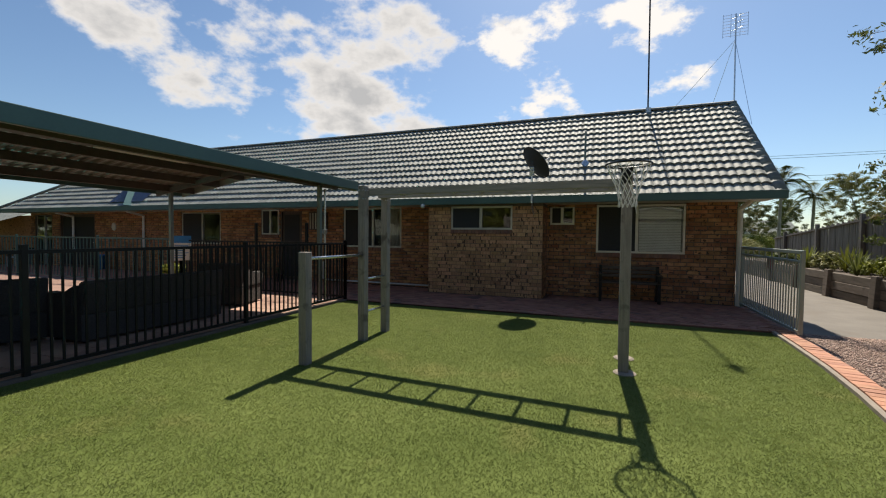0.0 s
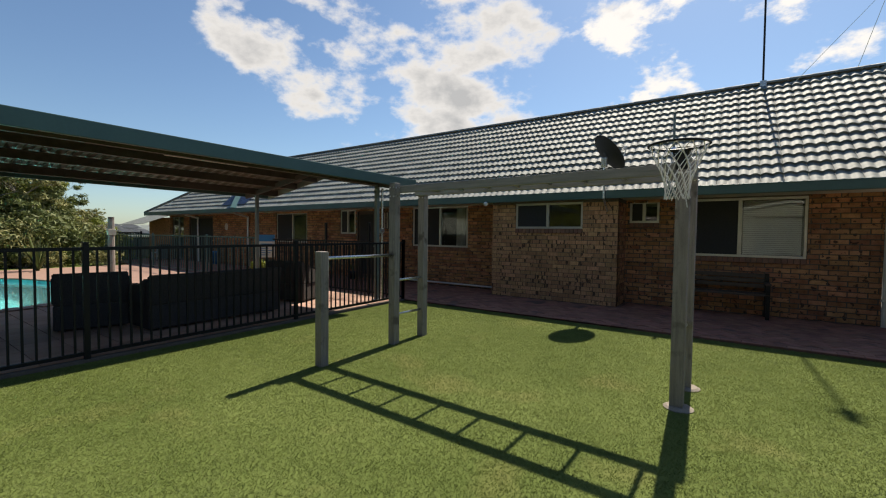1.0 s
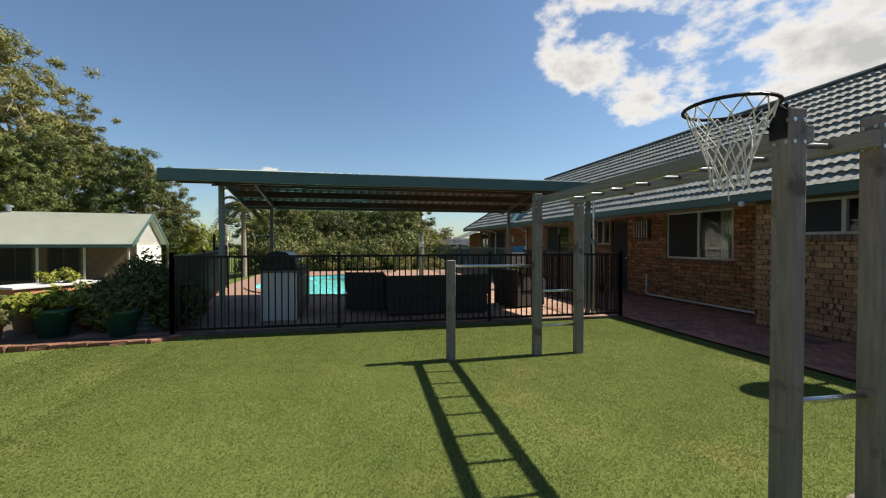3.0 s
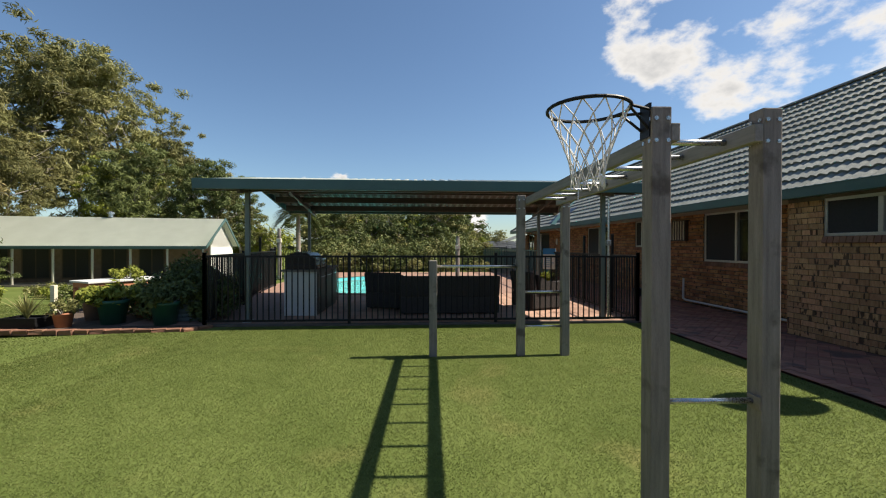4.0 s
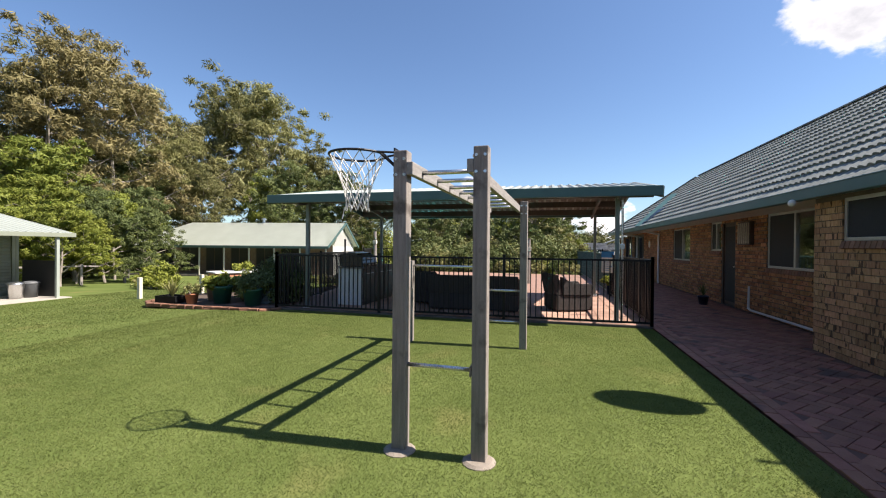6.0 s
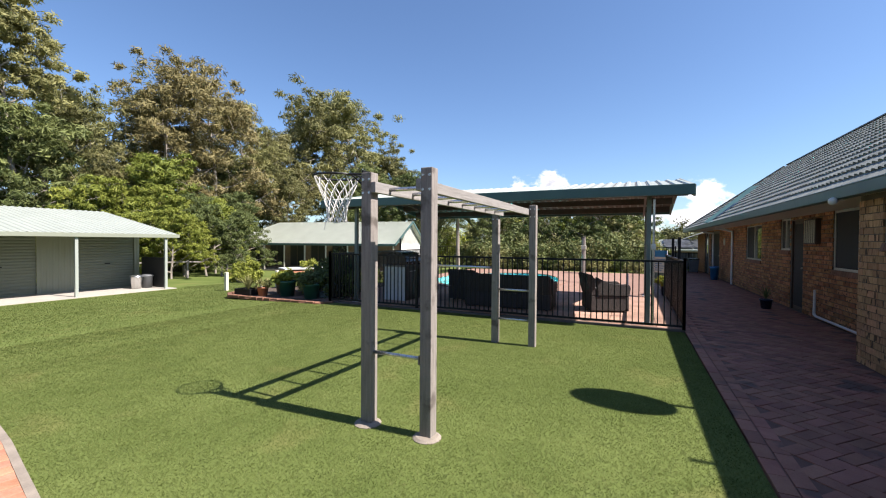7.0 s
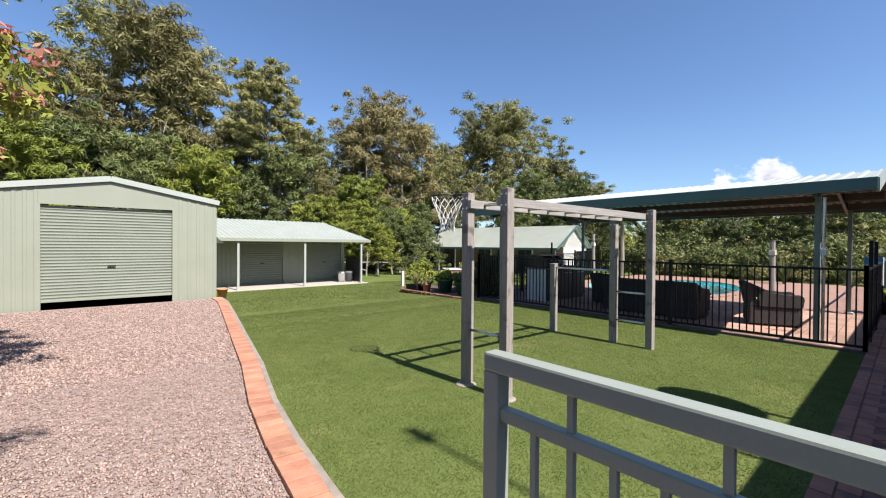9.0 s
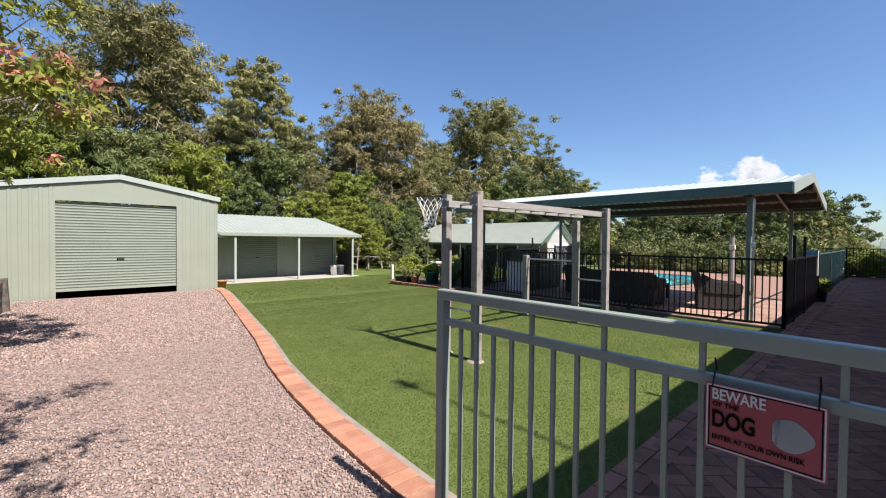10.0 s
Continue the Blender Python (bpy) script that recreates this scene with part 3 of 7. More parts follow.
# openings in the long wall: x0, x1, z0, z1
OPEN = {"window_1": (-2.70, -0.92, 1.06, 2.14), "window_2": (-3.73, -3.18, 1.69, 2.13), "window_4": (-9.49, -7.65, 1.065, 2.165),
        "door_1": (-11.77, -10.97, 0.03, 2.13), "window_5": (-12.53, -11.83, 1.39, 2.16), "window_6": (-16.05, -14.25, 1.05, 2.12),
        "door_2": (-22.95, -20.75, 0.03, 2.12), "door_3": (-24.7, -23.5, 0.03, 2.12)}
NICHE = {"window_3": (-5.96, -4.48, 1.558, 2.108)}
BAY_X0, BAY_X1, BAY_Y = -6.536, -3.80, -0.735
COURSE, PITCH = 0.086, 0.24


def backing(name, x0, x1, y, z0, z1, holes, label):
    """The mortar leaf of a wall with its openings, as boxes butted end to end."""
    bm = bmesh.new()
    xs = sorted({x0, x1, *[v for h in holes for v in h[:2]]})
    for a, b in zip(xs, xs[1:]):
        cuts = sorted([(h[2], h[3]) for h in holes if h[0] < (a + b) / 2 < h[1]])
        z = z0
        for lo, hi in cuts:
            if lo > z:
                box(bm, a, y + 0.013, z, b, y + 0.11, lo)
            z = hi
        if z < z1:
            box(bm, a, y + 0.013, z, b, y + 0.11, z1)
    return structure(name, bm, M["mortar"], label, "wall")


def lay_bricks(x0, x1, z0, z1, holes):
    """Running bond: centre, length and height of each brick, clear of the openings."""
    out = []
    rows = int((z1 - z0) / COURSE)
    for r in range(rows):
        z = z0 + r * COURSE
        x = x0 - (PITCH / 2 if r % 2 else 0)
        while x < x1:
            a, b = max(x, x0) + 0.005, min(x + PITCH, x1) - 0.005
            x += PITCH
            bits = [(a, b)]
            for h in holes:
                if z + 0.04 > h[2] - 0.07 and z + 0.04 < h[3]:
                    nxt = []
                    for p, q in bits:
                        if q <= h[0] or p >= h[1]:
                            nxt.append((p, q))
                        else:
                            if p < h[0] - 0.03:
                                nxt.append((p, h[0]))
                            if q > h[1] + 0.03:
                                nxt.append((h[1], q))
                    bits = nxt
            out += [((p + q) / 2, q - p, z + 0.005) for p, q in bits if q - p > 0.03]
    return out


def brick_mesh(mat):
    bm = boxed(-0.5, 0, 0, 0.5, 0.09, 0.076)
    return mesh_of("brick", bm, mat)


wall_n = backing("wall_north", FAR_X, 0, 0, 0, 2.2, list(OPEN.values()), "long brick wall of mottled brown and tan bricks in the shade")
rng = random.Random(3)
verts, faces = [], []
cube_f = [(0, 1, 2, 3), (0, 4, 5, 1), (1, 5, 6, 2), (2, 6, 7, 3), (3, 7, 4, 0)]
for cx, ln, z in lay_bricks(FAR_X, 0, 0.03, 2.2, [*OPEN.values(), (BAY_X0, BAY_X1, 0, 3)]):
    k = len(verts)
    d = rng.uniform(-0.002, 0.002)
    y0, y1 = d, 0.03
    a, b = cx - ln / 2, cx + ln / 2
    h = 0.076
    e = 0.004
    verts += [(a + e, y0, z + e), (b - e, y0, z + e), (b - e, y0, z + h - e), (a + e, y0, z + h - e), (a, y1, z), (b, y1, z), (b, y1, z + h), (a, y1, z + h)]
    faces += [tuple(i + k for i in f) for f in cube_f]
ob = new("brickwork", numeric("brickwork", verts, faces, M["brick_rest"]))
ob.parent = wall_n
tagged(ob, "mottled brown and tan face bricks", kind="stuff")

# the projecting bay with its own bricks
bay = backing("wall_bay", BAY_X0, BAY_X1, BAY_Y, 0, 2.16, list(NICHE.values()), "projecting bay of tan bricks with dark blotches")
bm = bmesh.new()
for x in (BAY_X0, BAY_X1 - 0.11):
    box(bm, x + (0.008 if x < -5 else 0), BAY_Y + 0.11, 0, x + 0.11 - (0 if x < -5 else 0.008), 0.0, 2.16)
part("return", bm, M["mortar"], bay)
me_full = brick_mesh(M["brick_part"])
for cx, ln, z in lay_bricks(BAY_X0, BAY_X1, 0.03, 2.16, list(NICHE.values())):
    piece("brick", me_full, Matrix.Translation((cx, BAY_Y + rng.uniform(-0.002, 0.002), z)) @ Matrix.Diagonal((ln, 1, 1, 1)), bay)
verts, faces = [], []
for side, x in ((1, BAY_X1), (-1, BAY_X0)):
    for r in range(24):
        z = 0.03 + r * COURSE
        for a, b in (((-0.73, -0.5), (-0.49, -0.26), (-0.25, -0.02)) if r % 2 else ((-0.73, -0.62), (-0.61, -0.38), (-0.37, -0.14), (-0.13, 0.0))):
            k = len(verts)
            i, o = x - side * 0.02, x
            verts += [(o, a, z), (o, b, z), (o, b, z + 0.076), (o, a, z + 0.076), (i, a, z), (i, b, z), (i, b, z + 0.076), (i, a, z + 0.076)]
            faces += [tuple(q + k for q in f) for f in cube_f]
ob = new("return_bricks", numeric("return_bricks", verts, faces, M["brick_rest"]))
ob.parent = bay
tagged(ob, kind="stuff")

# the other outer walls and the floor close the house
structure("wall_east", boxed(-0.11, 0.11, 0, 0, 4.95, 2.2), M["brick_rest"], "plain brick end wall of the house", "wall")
bm = bmesh.new()
vs = [bm.verts.new(p) for p in ((-0.004, 0.0, 2.2), (-0.004, 4.84, 2.2), (-0.004, 2.42, 4.5), (-0.1, 0.0, 2.2), (-0.1, 4.84, 2.2), (-0.1, 2.42, 4.5))]
for f in ((0, 1, 2), (5, 4, 3), (0, 3, 4, 1), (1, 4, 5, 2), (2, 5, 3, 0)):
    bm.faces.new([vs[i] for i in f])
structure("wall_gable", bm, M["brick_rest"], "triangular brick gable under the roof end", "wall")
structure("wall_south", boxed(FAR_X, 4.84, 0, 0, 4.95, 2.2), M["mortar"], "plain rear wall of the house", "wall")
structure("wall_west", boxed(FAR_X, 0.11, 0, FAR_X + 0.11, 4.84, 2.2), M["mortar"], "plain end wall of the house", "wall")
structure("floor", boxed(FAR_X + 0.11, 0.11, 0, -0.11, 4.84, 0.03), M["dark_int"], "floor inside the house, coloured dark for unlit rooms", "floor")
structure("ceiling", boxed(FAR_X, 0.11, 2.2, -0.11, 4.95, 2.24), M["soffit"], "pale ceiling inside the house", "ceiling")
structure("inner_partition", boxed(FAR_X + 0.2, 3.0, 0.03, -0.2, 3.08, 2.2), M["dark_int"], "inner wall behind the windows, coloured dark for unlit rooms", "wall")
structure("soffit", boxed(FAR_X, GUT_Y + 0.06, 2.162, 0.44, -0.002, 2.176), M["soffit"], "cream eave lining", "eave lining")

# roof deck below the tiles, ridge, gable trim
bm = bmesh.new()
for s in (-1, 1):
    y_e = GUT_Y if s < 0 else 2 * RIDGE_Y - GUT_Y
    vs = [bm.verts.new(p) for p in ((0.48, y_e, GUT_Z - 0.06), (0.48, RIDGE_Y, RIDGE_Z - 0.06), (-21.2, RIDGE_Y, RIDGE_Z - 0.06), (FAR_X - 0.4, y_e, GUT_Z - 0.06))]
    bm.faces.new(vs)
vs = [bm.verts.new(p) for p in ((FAR_X - 0.4, GUT_Y, GUT_Z - 0.06), (-21.2, RIDGE_Y, RIDGE_Z - 0.06), (FAR_X - 0.4, 2 * RIDGE_Y - GUT_Y, GUT_Z - 0.06))]
bm.faces.new(vs)
roof = structure("roof", bm, M["beam"], "long pitched roof of grey-green concrete tiles", "roof")

LEN = math.hypot(RIDGE_Y - GUT_Y, RIDGE_Z - GUT_Z)
SLOPE = math.atan2(RIDGE_Z - GUT_Z, RIDGE_Y - GUT_Y)
TW, TL = 0.300, LEN / 14


def tile_bm():
    """One interlocking roof tile with two rolls; x across, y up the slope, lower edge at y 0."""
    bm = bmesh.new()
    prof = [(0.0, 0.0), (0.035, 0.022), (0.07, 0.03), (0.105, 0.022), (0.14, 0.003), (0.165, 0.0), (0.195, 0.022), (0.23, 0.03), (0.262, 0.022), (0.296, 0.0)]
    low, lip, up, nose = [], [], [], []
    for x, z in prof:
        low.append(bm.verts.new((x, 0.0, z + 0.04)))
        lip.append(bm.verts.new((x, 0.0, z + 0.04)))
        up.append(bm.verts.new((x, TL + 0.02, z)))
        nose.append(bm.verts.new((x, 0.004, z - 0.004)))
    for k in range(len(prof) - 1):
        bm.faces.new((low[k], low[k + 1], up[k + 1], up[k]))
        bm.faces.new((nose[k], nose[k + 1], lip[k + 1], lip[k]))
    return bm


me_tile = mesh_of("roof_tile", tile_bm(), M["tile_part"], True)
tv = np.array([v.co[:] for v in me_tile.vertices])
tf = [tuple(p.vertices) for p in me_tile.polygons]
verts, faces = [], []
cols = int((0.48 - FAR_X) / TW) + 1
up_m = Matrix.Rotation(SLOPE, 4, "X")
for r in range(14):
    for c in range(cols):
        x = 0.48 - (c + 1) * TW
        y = GUT_Y + r * TL * math.cos(SLOPE)
        z = GUT_Z + r * TL * math.sin(SLOPE) - 0.03
        limit = FAR_X - 0.4 + (-21.2 - FAR_X + 0.4) * (r + 0.6) / 14
        if x < limit:
            continue
        if c < 20:
            piece("roof_tile", me_tile, Matrix.Translation((x, y, z + 0.002 * rng.uniform(-1, 1))) @ up_m @ Matrix.Rotation(rng.uniform(-0.006, 0.006), 4, "Z"), roof)
        else:
            k = len(verts)
            cs, sn = math.cos(SLOPE), math.sin(SLOPE)
            dz = 0.003 * rng.uniform(-1, 1)
            verts += [(x + v[0], y + v[1] * cs - v[2] * sn, z + dz + v[1] * sn + v[2] * cs) for v in tv]
            faces += [tuple(i + k for i in f) for f in tf]
ob = new("roof_tiles", numeric("roof_tiles", verts, faces, M["tile"], True))
ob.parent = roof
tagged(ob, "grey-green concrete roof tiles", kind="stuff")

cap = bmesh.new()
lathe_pts = [(math.cos(a) * 0.11, math.sin(a) * 0.075) for a in [math.pi * k / 6 for k in range(7)]]
lo = [cap.verts.new((0, y, z)) for y, z in lathe_pts]
hi = [cap.verts.new((0.39, y * 0.9, z * 0.9 + 0.006)) for y, z in lathe_pts]
for k in range(6):
    cap.faces.new((lo[k], hi[k], hi[k + 1], lo[k + 1]))
cap.faces.new(lo)
me_cap = mesh_of("ridge_tile", cap, M["tile_part"], True)
for k in range(56):
    piece("ridge_tile", me_cap, Matrix.Translation((0.50 - 0.385 * (k + 1), RIDGE_Y, RIDGE_Z - 0.015)), roof)
for k in range(13):
    s = (k + 0.0) / 13
    m = Matrix.Translation((0.44, GUT_Y + 0.02 + s * (RIDGE_Y - GUT_Y), GUT_Z - 0.02 + s * (RIDGE_Z - GUT_Z))) @ Matrix.Rotation(math.pi / 2, 4, "Z") @ Matrix.Rotation(-SLOPE, 4, "Y")
    piece("verge_tile", me_cap, m, roof)
hip0, hip1 = Vector((FAR_X - 0.4, GUT_Y, GUT_Z)), Vector((-21.2, RIDGE_Y, RIDGE_Z))
for k in range(int((hip1 - hip0).length / 0.385)):
    d = (hip1 - hip0).normalized()
    piece("hip_tile", me_cap, Matrix.Translation(hip0 + d * 0.385 * k) @ d.to_track_quat("X", "Z").to_matrix().to_4x4(), roof)

gut = bmesh.new()
for y0, z0, y1, z1 in ((GUT_Y - 0.06, GUT_Z - 0.14, GUT_Y + 0.06, GUT_Z - 0.13), (GUT_Y - 0.065, GUT_Z - 0.135, GUT_Y - 0.057, GUT_Z + 0.005), (GUT_Y + 0.04, GUT_Z - 0.13, GUT_Y + 0.05, GUT_Z - 0.03)):
    box(gut, FAR_X - 0.4, y0, z0, 0.51, y1, z1)
rod(gut, (FAR_X - 0.4, GUT_Y - 0.061, GUT_Z + 0.005), (0.51, GUT_Y - 0.061, GUT_Z + 0.005), 0.011)
box(gut, 0.502, GUT_Y - 0.06, GUT_Z - 0.135, 0.51, GUT_Y + 0.05, GUT_Z)
tagged(new("gutter", mesh_of("gutter", gut, M["gutter"])), "dark green steel roof gutter along the eave", "gutter", kind="structure")
bm = bmesh.new()
slant(bm, (0.47, GUT_Y, GUT_Z - 0.11), (0.47, RIDGE_Y, RIDGE_Z - 0.11), 0.03, 0.14)
slant(bm, (0.47, 2 * RIDGE_Y - GUT_Y, GUT_Z - 0.11), (0.47, RIDGE_Y, RIDGE_Z - 0.11), 0.03, 0.14)
structure("barge_board", bm, M["tile"], "grey-green barge board of the gable", "trim")


# windows and doors
def window(name, x0, x1, z0, z1, y, mull, label, blind="", sill=True):
    w = thing(name, ((x0 + x1) / 2, y, z0), label, "window", kind="structure")
    cx, h, hw = (x0 + x1) / 2, z1 - z0, (x1 - x0) / 2
    t = 0.045
    fr = bmesh.new()
    box(fr, -hw, 0.02, 0, hw, 0.09, t, 0.004)
    box(fr, -hw, 0.02, h - t, hw, 0.09, h, 0.004)
    box(fr, -hw, 0.02, t, -hw + t, 0.09, h - t, 0.004)
    box(fr, hw - t, 0.02, t, hw, 0.09, h - t, 0.004)
    part("window_frame", fr, M["alu"], w, "dull aluminium frame")
    mx = mull - cx
    part("mullion", boxed(mx - 0.03, 0.025, t, mx + 0.03, 0.085, h - t, bevel=0.004), M["alu"], w)
    for k, (a, b) in enumerate(((-hw + t, mx - 0.03), (mx + 0.03, hw - t))):
        pane = part("pane", boxed(a, 0.05 + 0.012 * k, t, b, 0.054 + 0.012 * k, h - t), M["glass"], w, "dark reflecting glass")
        pane.visible_shadow = False
        if k == 0:
            part("insect_screen", boxed(a, 0.036, t, b, 0.0385, h - t), M["screen"], w, "black mesh insect screen")
        elif blind == "blind":
            n = int((h - 2 * t) / 0.035)
            bl = bmesh.new()
            for i in range(n):
                zz = t + 0.02 + i * 0.035
                slant(bl, (a + 0.02, 0.13, zz), (b - 0.02, 0.13, zz), 0.004, 0.03)
            part("venetian_blind", bl, M["blind"], w, "white venetian blind slats")
        elif blind == "curtain":
            cu = bmesh.new()
            prev = None
            for i in range(41):
                s = i / 40
                xx = b - 0.02 - 0.45 * (b - a) * s
                pair = (cu.verts.new((xx, 0.14 + 0.018 * math.sin(s * 40), t)), cu.verts.new((xx, 0.14 + 0.012 * math.sin(s * 40), h - t)))
                if prev:
                    cu.faces.new((prev[0], pair[0], pair[1], prev[1]))
                prev = pair
            part("curtain", solid(cu, 0.004), M["curtain"], w, "pale gathered curtain")
    if sill:
        sl = part("window_sill", boxed(-hw, 0.0, -0.085, hw, 0.085, -0.012), M["mortar"], w)
        me = SILL
        n = max(2, round(2 * hw / 0.086))
        for i in range(n):
            piece("brick", me, Matrix.Translation((-hw + (i + 0.5) * 2 * hw / n, 0.0, -0.05)) @ Matrix.Rotation(radians(-14), 4, "X"), sl)
    return w


SILL = mesh_of("sill_brick", boxed(-0.038, -0.025, -0.05, 0.038, 0.08, 0.045, bevel=0.005), M["brown_brick"])
O = OPEN
window("window_1", *O["window_1"], 0, -1.86, "two-pane aluminium window with a white venetian blind", "blind")
window("window_2", *O["window_2"], 0, -3.46, "small high bathroom window with aluminium frame")
window("window_3", *NICHE["window_3"], BAY_Y, -5.23, "dark two-pane sliding window in the brick bay")
window("window_4", *O["window_4"], 0, -8.55, "two-pane aluminium window with pale curtain", "curtain")
window("window_5", *O["window_5"], 0, -12.2, "narrow aluminium window with pale curtain", "curtain")
window("window_6", *O["window_6"], 0, -15.1, "wide dark aluminium window")


def door(name, x0, x1, z0, z1, label, sliding=False):
    d = thing(name, ((x0 + x1) / 2, 0.03, z0), label, "door", kind="structure")
    hw, h = (x1 - x0) / 2, z1 - z0
    fr = bmesh.new()
    for a, b in ((-hw, -hw + 0.05), (hw - 0.05, hw)):
        box(fr, a, -0.015, 0, b, 0.07, h, 0.004)
    box(fr, -hw + 0.05, -0.015, h - 0.05, hw - 0.05, 0.07, h, 0.004)
    part("door_frame", fr, M["door_brown"], d)
    if sliding:
        for k, (a, b) in enumerate(((-hw + 0.05, 0.02), (-0.02, hw - 0.05))):
            p = part("pane", boxed(a + 0.04, 0.02 + 0.03 * k, 0.06, b - 0.04, 0.024 + 0.03 * k, h - 0.1), M["glass"], d)
            p.visible_shadow = False
            fr = bmesh.new()
            for q in (a, b - 0.04):
                box(fr, q, 0.01 + 0.03 * k, 0.02, q + 0.04, 0.035 + 0.03 * k, h - 0.05)
            part("sash", fr, M["alu"], d)
    else:
        leaf = part("door_leaf", boxed(-hw + 0.05, 0.02, 0.01, hw - 0.05, 0.055, h - 0.05, bevel=0.004), M["door_brown"], d)
        part("insect_screen", boxed(-hw + 0.12, 0.012, 0.1, hw - 0.12, 0.018, h - 0.13), M["screen"], leaf, "black security mesh")
        part("door_handle", rod(bmesh.new(), (hw - 0.1, -0.03, 0.98), (hw - 0.1, 0.02, 0.98), 0.02), M["steel"], leaf)


door("door_1", *O["door_1"], "dark security screen door in the brick wall")
door("door_2", *O["door_2"], "dark brown timber double door", False)
door("door_3", *O["door_3"], "dark glass sliding door", True)

# lower hip roof at the far end of the house
bm = bmesh.new()
sheet(bm, (-25.45, -0.95, 1.76), (-28.6, -0.95, 1.72), (-28.6, 2.6, 3.1), (-25.45, 2.6, 3.14), 0.3, 0.03)
far_roof = structure("far_roof", bm, M["tile"], "lower tiled roof at the far end of the house", "roof")
structure("wall_far", boxed(-27.4, 0.0, 0, -25.003, 0.1, 2.08), M["brick_rest"], "brick wall under the lower far roof", "wall")
bm = bmesh.new()
slant(bm, (-17.2, GUT_Y + 0.06, GUT_Z + 0.03), (-19.6, GUT_Y + 2.0, GUT_Z + 0.03 + 2.0 * math.tan(SLOPE)), 0.55, 0.02)
structure("roof_valley", bm, M["gutter"], "dark valley flashing in the tiled roof", "flashing")
# herringbone pavers along the house
def path_paving():
    structure("path_bed", boxed(-26, -2.55, -0.05, 0.2, 0.0, 0.024), M["joint_sand"], "dark joint sand under the path pavers", "paving")
    path = thing("path_paving", (0, 0, 0), "brown-red clay pavers laid herringbone along the house", "paving", kind="structure")
    me = mesh_of("paver", boxed(-0.113, -0.055, 0, 0.113, 0.055, 0.026, bevel=0.004), M["paver"])
    L, W = 0.232, 0.116
    spots = []
    c45 = math.cos(math.pi / 4)
    # herringbone: pairs repeat by (W, W) and (2L, 0) in the turned frame
    for a in range(-160, 160):
        for b in range(-40, 40):
            ou, ov = a * W + b * 2 * L, a * W
            for du, dv, turn in ((L / 2, W / 2, 0.0), (L + W / 2, W - L / 2 + 0.0, math.pi / 2)):
                pu, pv = ou + du, ov + dv
                x, y = (pu - pv) * c45 - 13.0, (pu + pv) * c45 - 1.15
                if -25.8 < x < 0.1 and -2.28 < y < -0.08 and not (-6.6 < x < -3.74 and y > -0.82):
                    spots.append((x, y, turn + math.pi / 4))
    # border: two courses of stretchers along the lawn
    border = [(-25.8 + 0.236 * k, yy, 0.0) for k in range(110) for yy in (-2.495,)]
    border += [(-25.8 + 0.236 * k + 0.118, -2.375, 0.0) for k in range(110)]
    spots += [s for s in border if s[0] < 0.1]
    spots.sort(key=lambda s: (s[0] + 1.5) ** 2 + (s[1] + 1.6) ** 2)
    r = random.Random(8)
    for x, y, a in spots[:300]:
        piece("paver", me, Matrix.Translation((x, y, 0.006 + r.uniform(-0.002, 0.002))) @ Matrix.Rotation(a, 4, "Z"), path)
    verts, faces = [], []
    for x, y, a in spots[300:]:
        c, s = math.cos(a), math.sin(a)
        z = 0.032 + r.uniform(-0.002, 0.002)
        k = len(verts)
        for zz, e in ((0.006, 0.0), (z - 0.004, 0.0), (z, 0.004)):
            for px, py in ((-0.113, -0.055), (0.113, -0.055), (0.113, 0.055), (-0.113, 0.055)):
                px, py = px - math.copysign(e, px), py - math.copysign(e, py)
                verts.append((x + px * c - py * s, y + px * s + py * c, zz))
        for lvl in (0, 4):
            faces += [(k + lvl + q, k + lvl + (q + 1) % 4, k + lvl + 4 + (q + 1) % 4, k + lvl + 4 + q) for q in range(4)]
        faces.append((k + 8, k + 9, k + 10, k + 11))
    ob = new("far_pavers", numeric("far_pavers", verts, faces, M["paver_run"]))
    ob.parent = path
    tagged(ob, "clay pavers farther along the path", kind="stuff")


path_paving()


def edging():
    e = thing("brick_edging", (0, 0, 0), "curved edging of orange clay bricks beside the lawn", "edging", kind="structure")
    me = mesh_of("brick", boxed(-0.054, 0.0, 0, 0.054, 0.2, 0.05, bevel=0.006), M["edge_brick"])
    r = random.Random(2)
    for x, y, a in along([(px + 0.0, py) for px, py in EDGE], 0.115):
        piece("brick", me, Matrix.Translation((x, y, 0.0 + r.uniform(-0.004, 0.004))) @ Matrix.Rotation(a + r.uniform(-0.02, 0.02), 4, "Z"), e)
    kerb = bmesh.new()
    for (ax, ay), (bx, by) in zip(EDGE, EDGE[1:]):
        slant(kerb, (ax - 0.03, ay, 0.012), (bx - 0.03, by, 0.012), 0.05, 0.05)
    part("mortar_haunch", kerb, M["haunch"], e, "weathered mortar haunch")


edging()
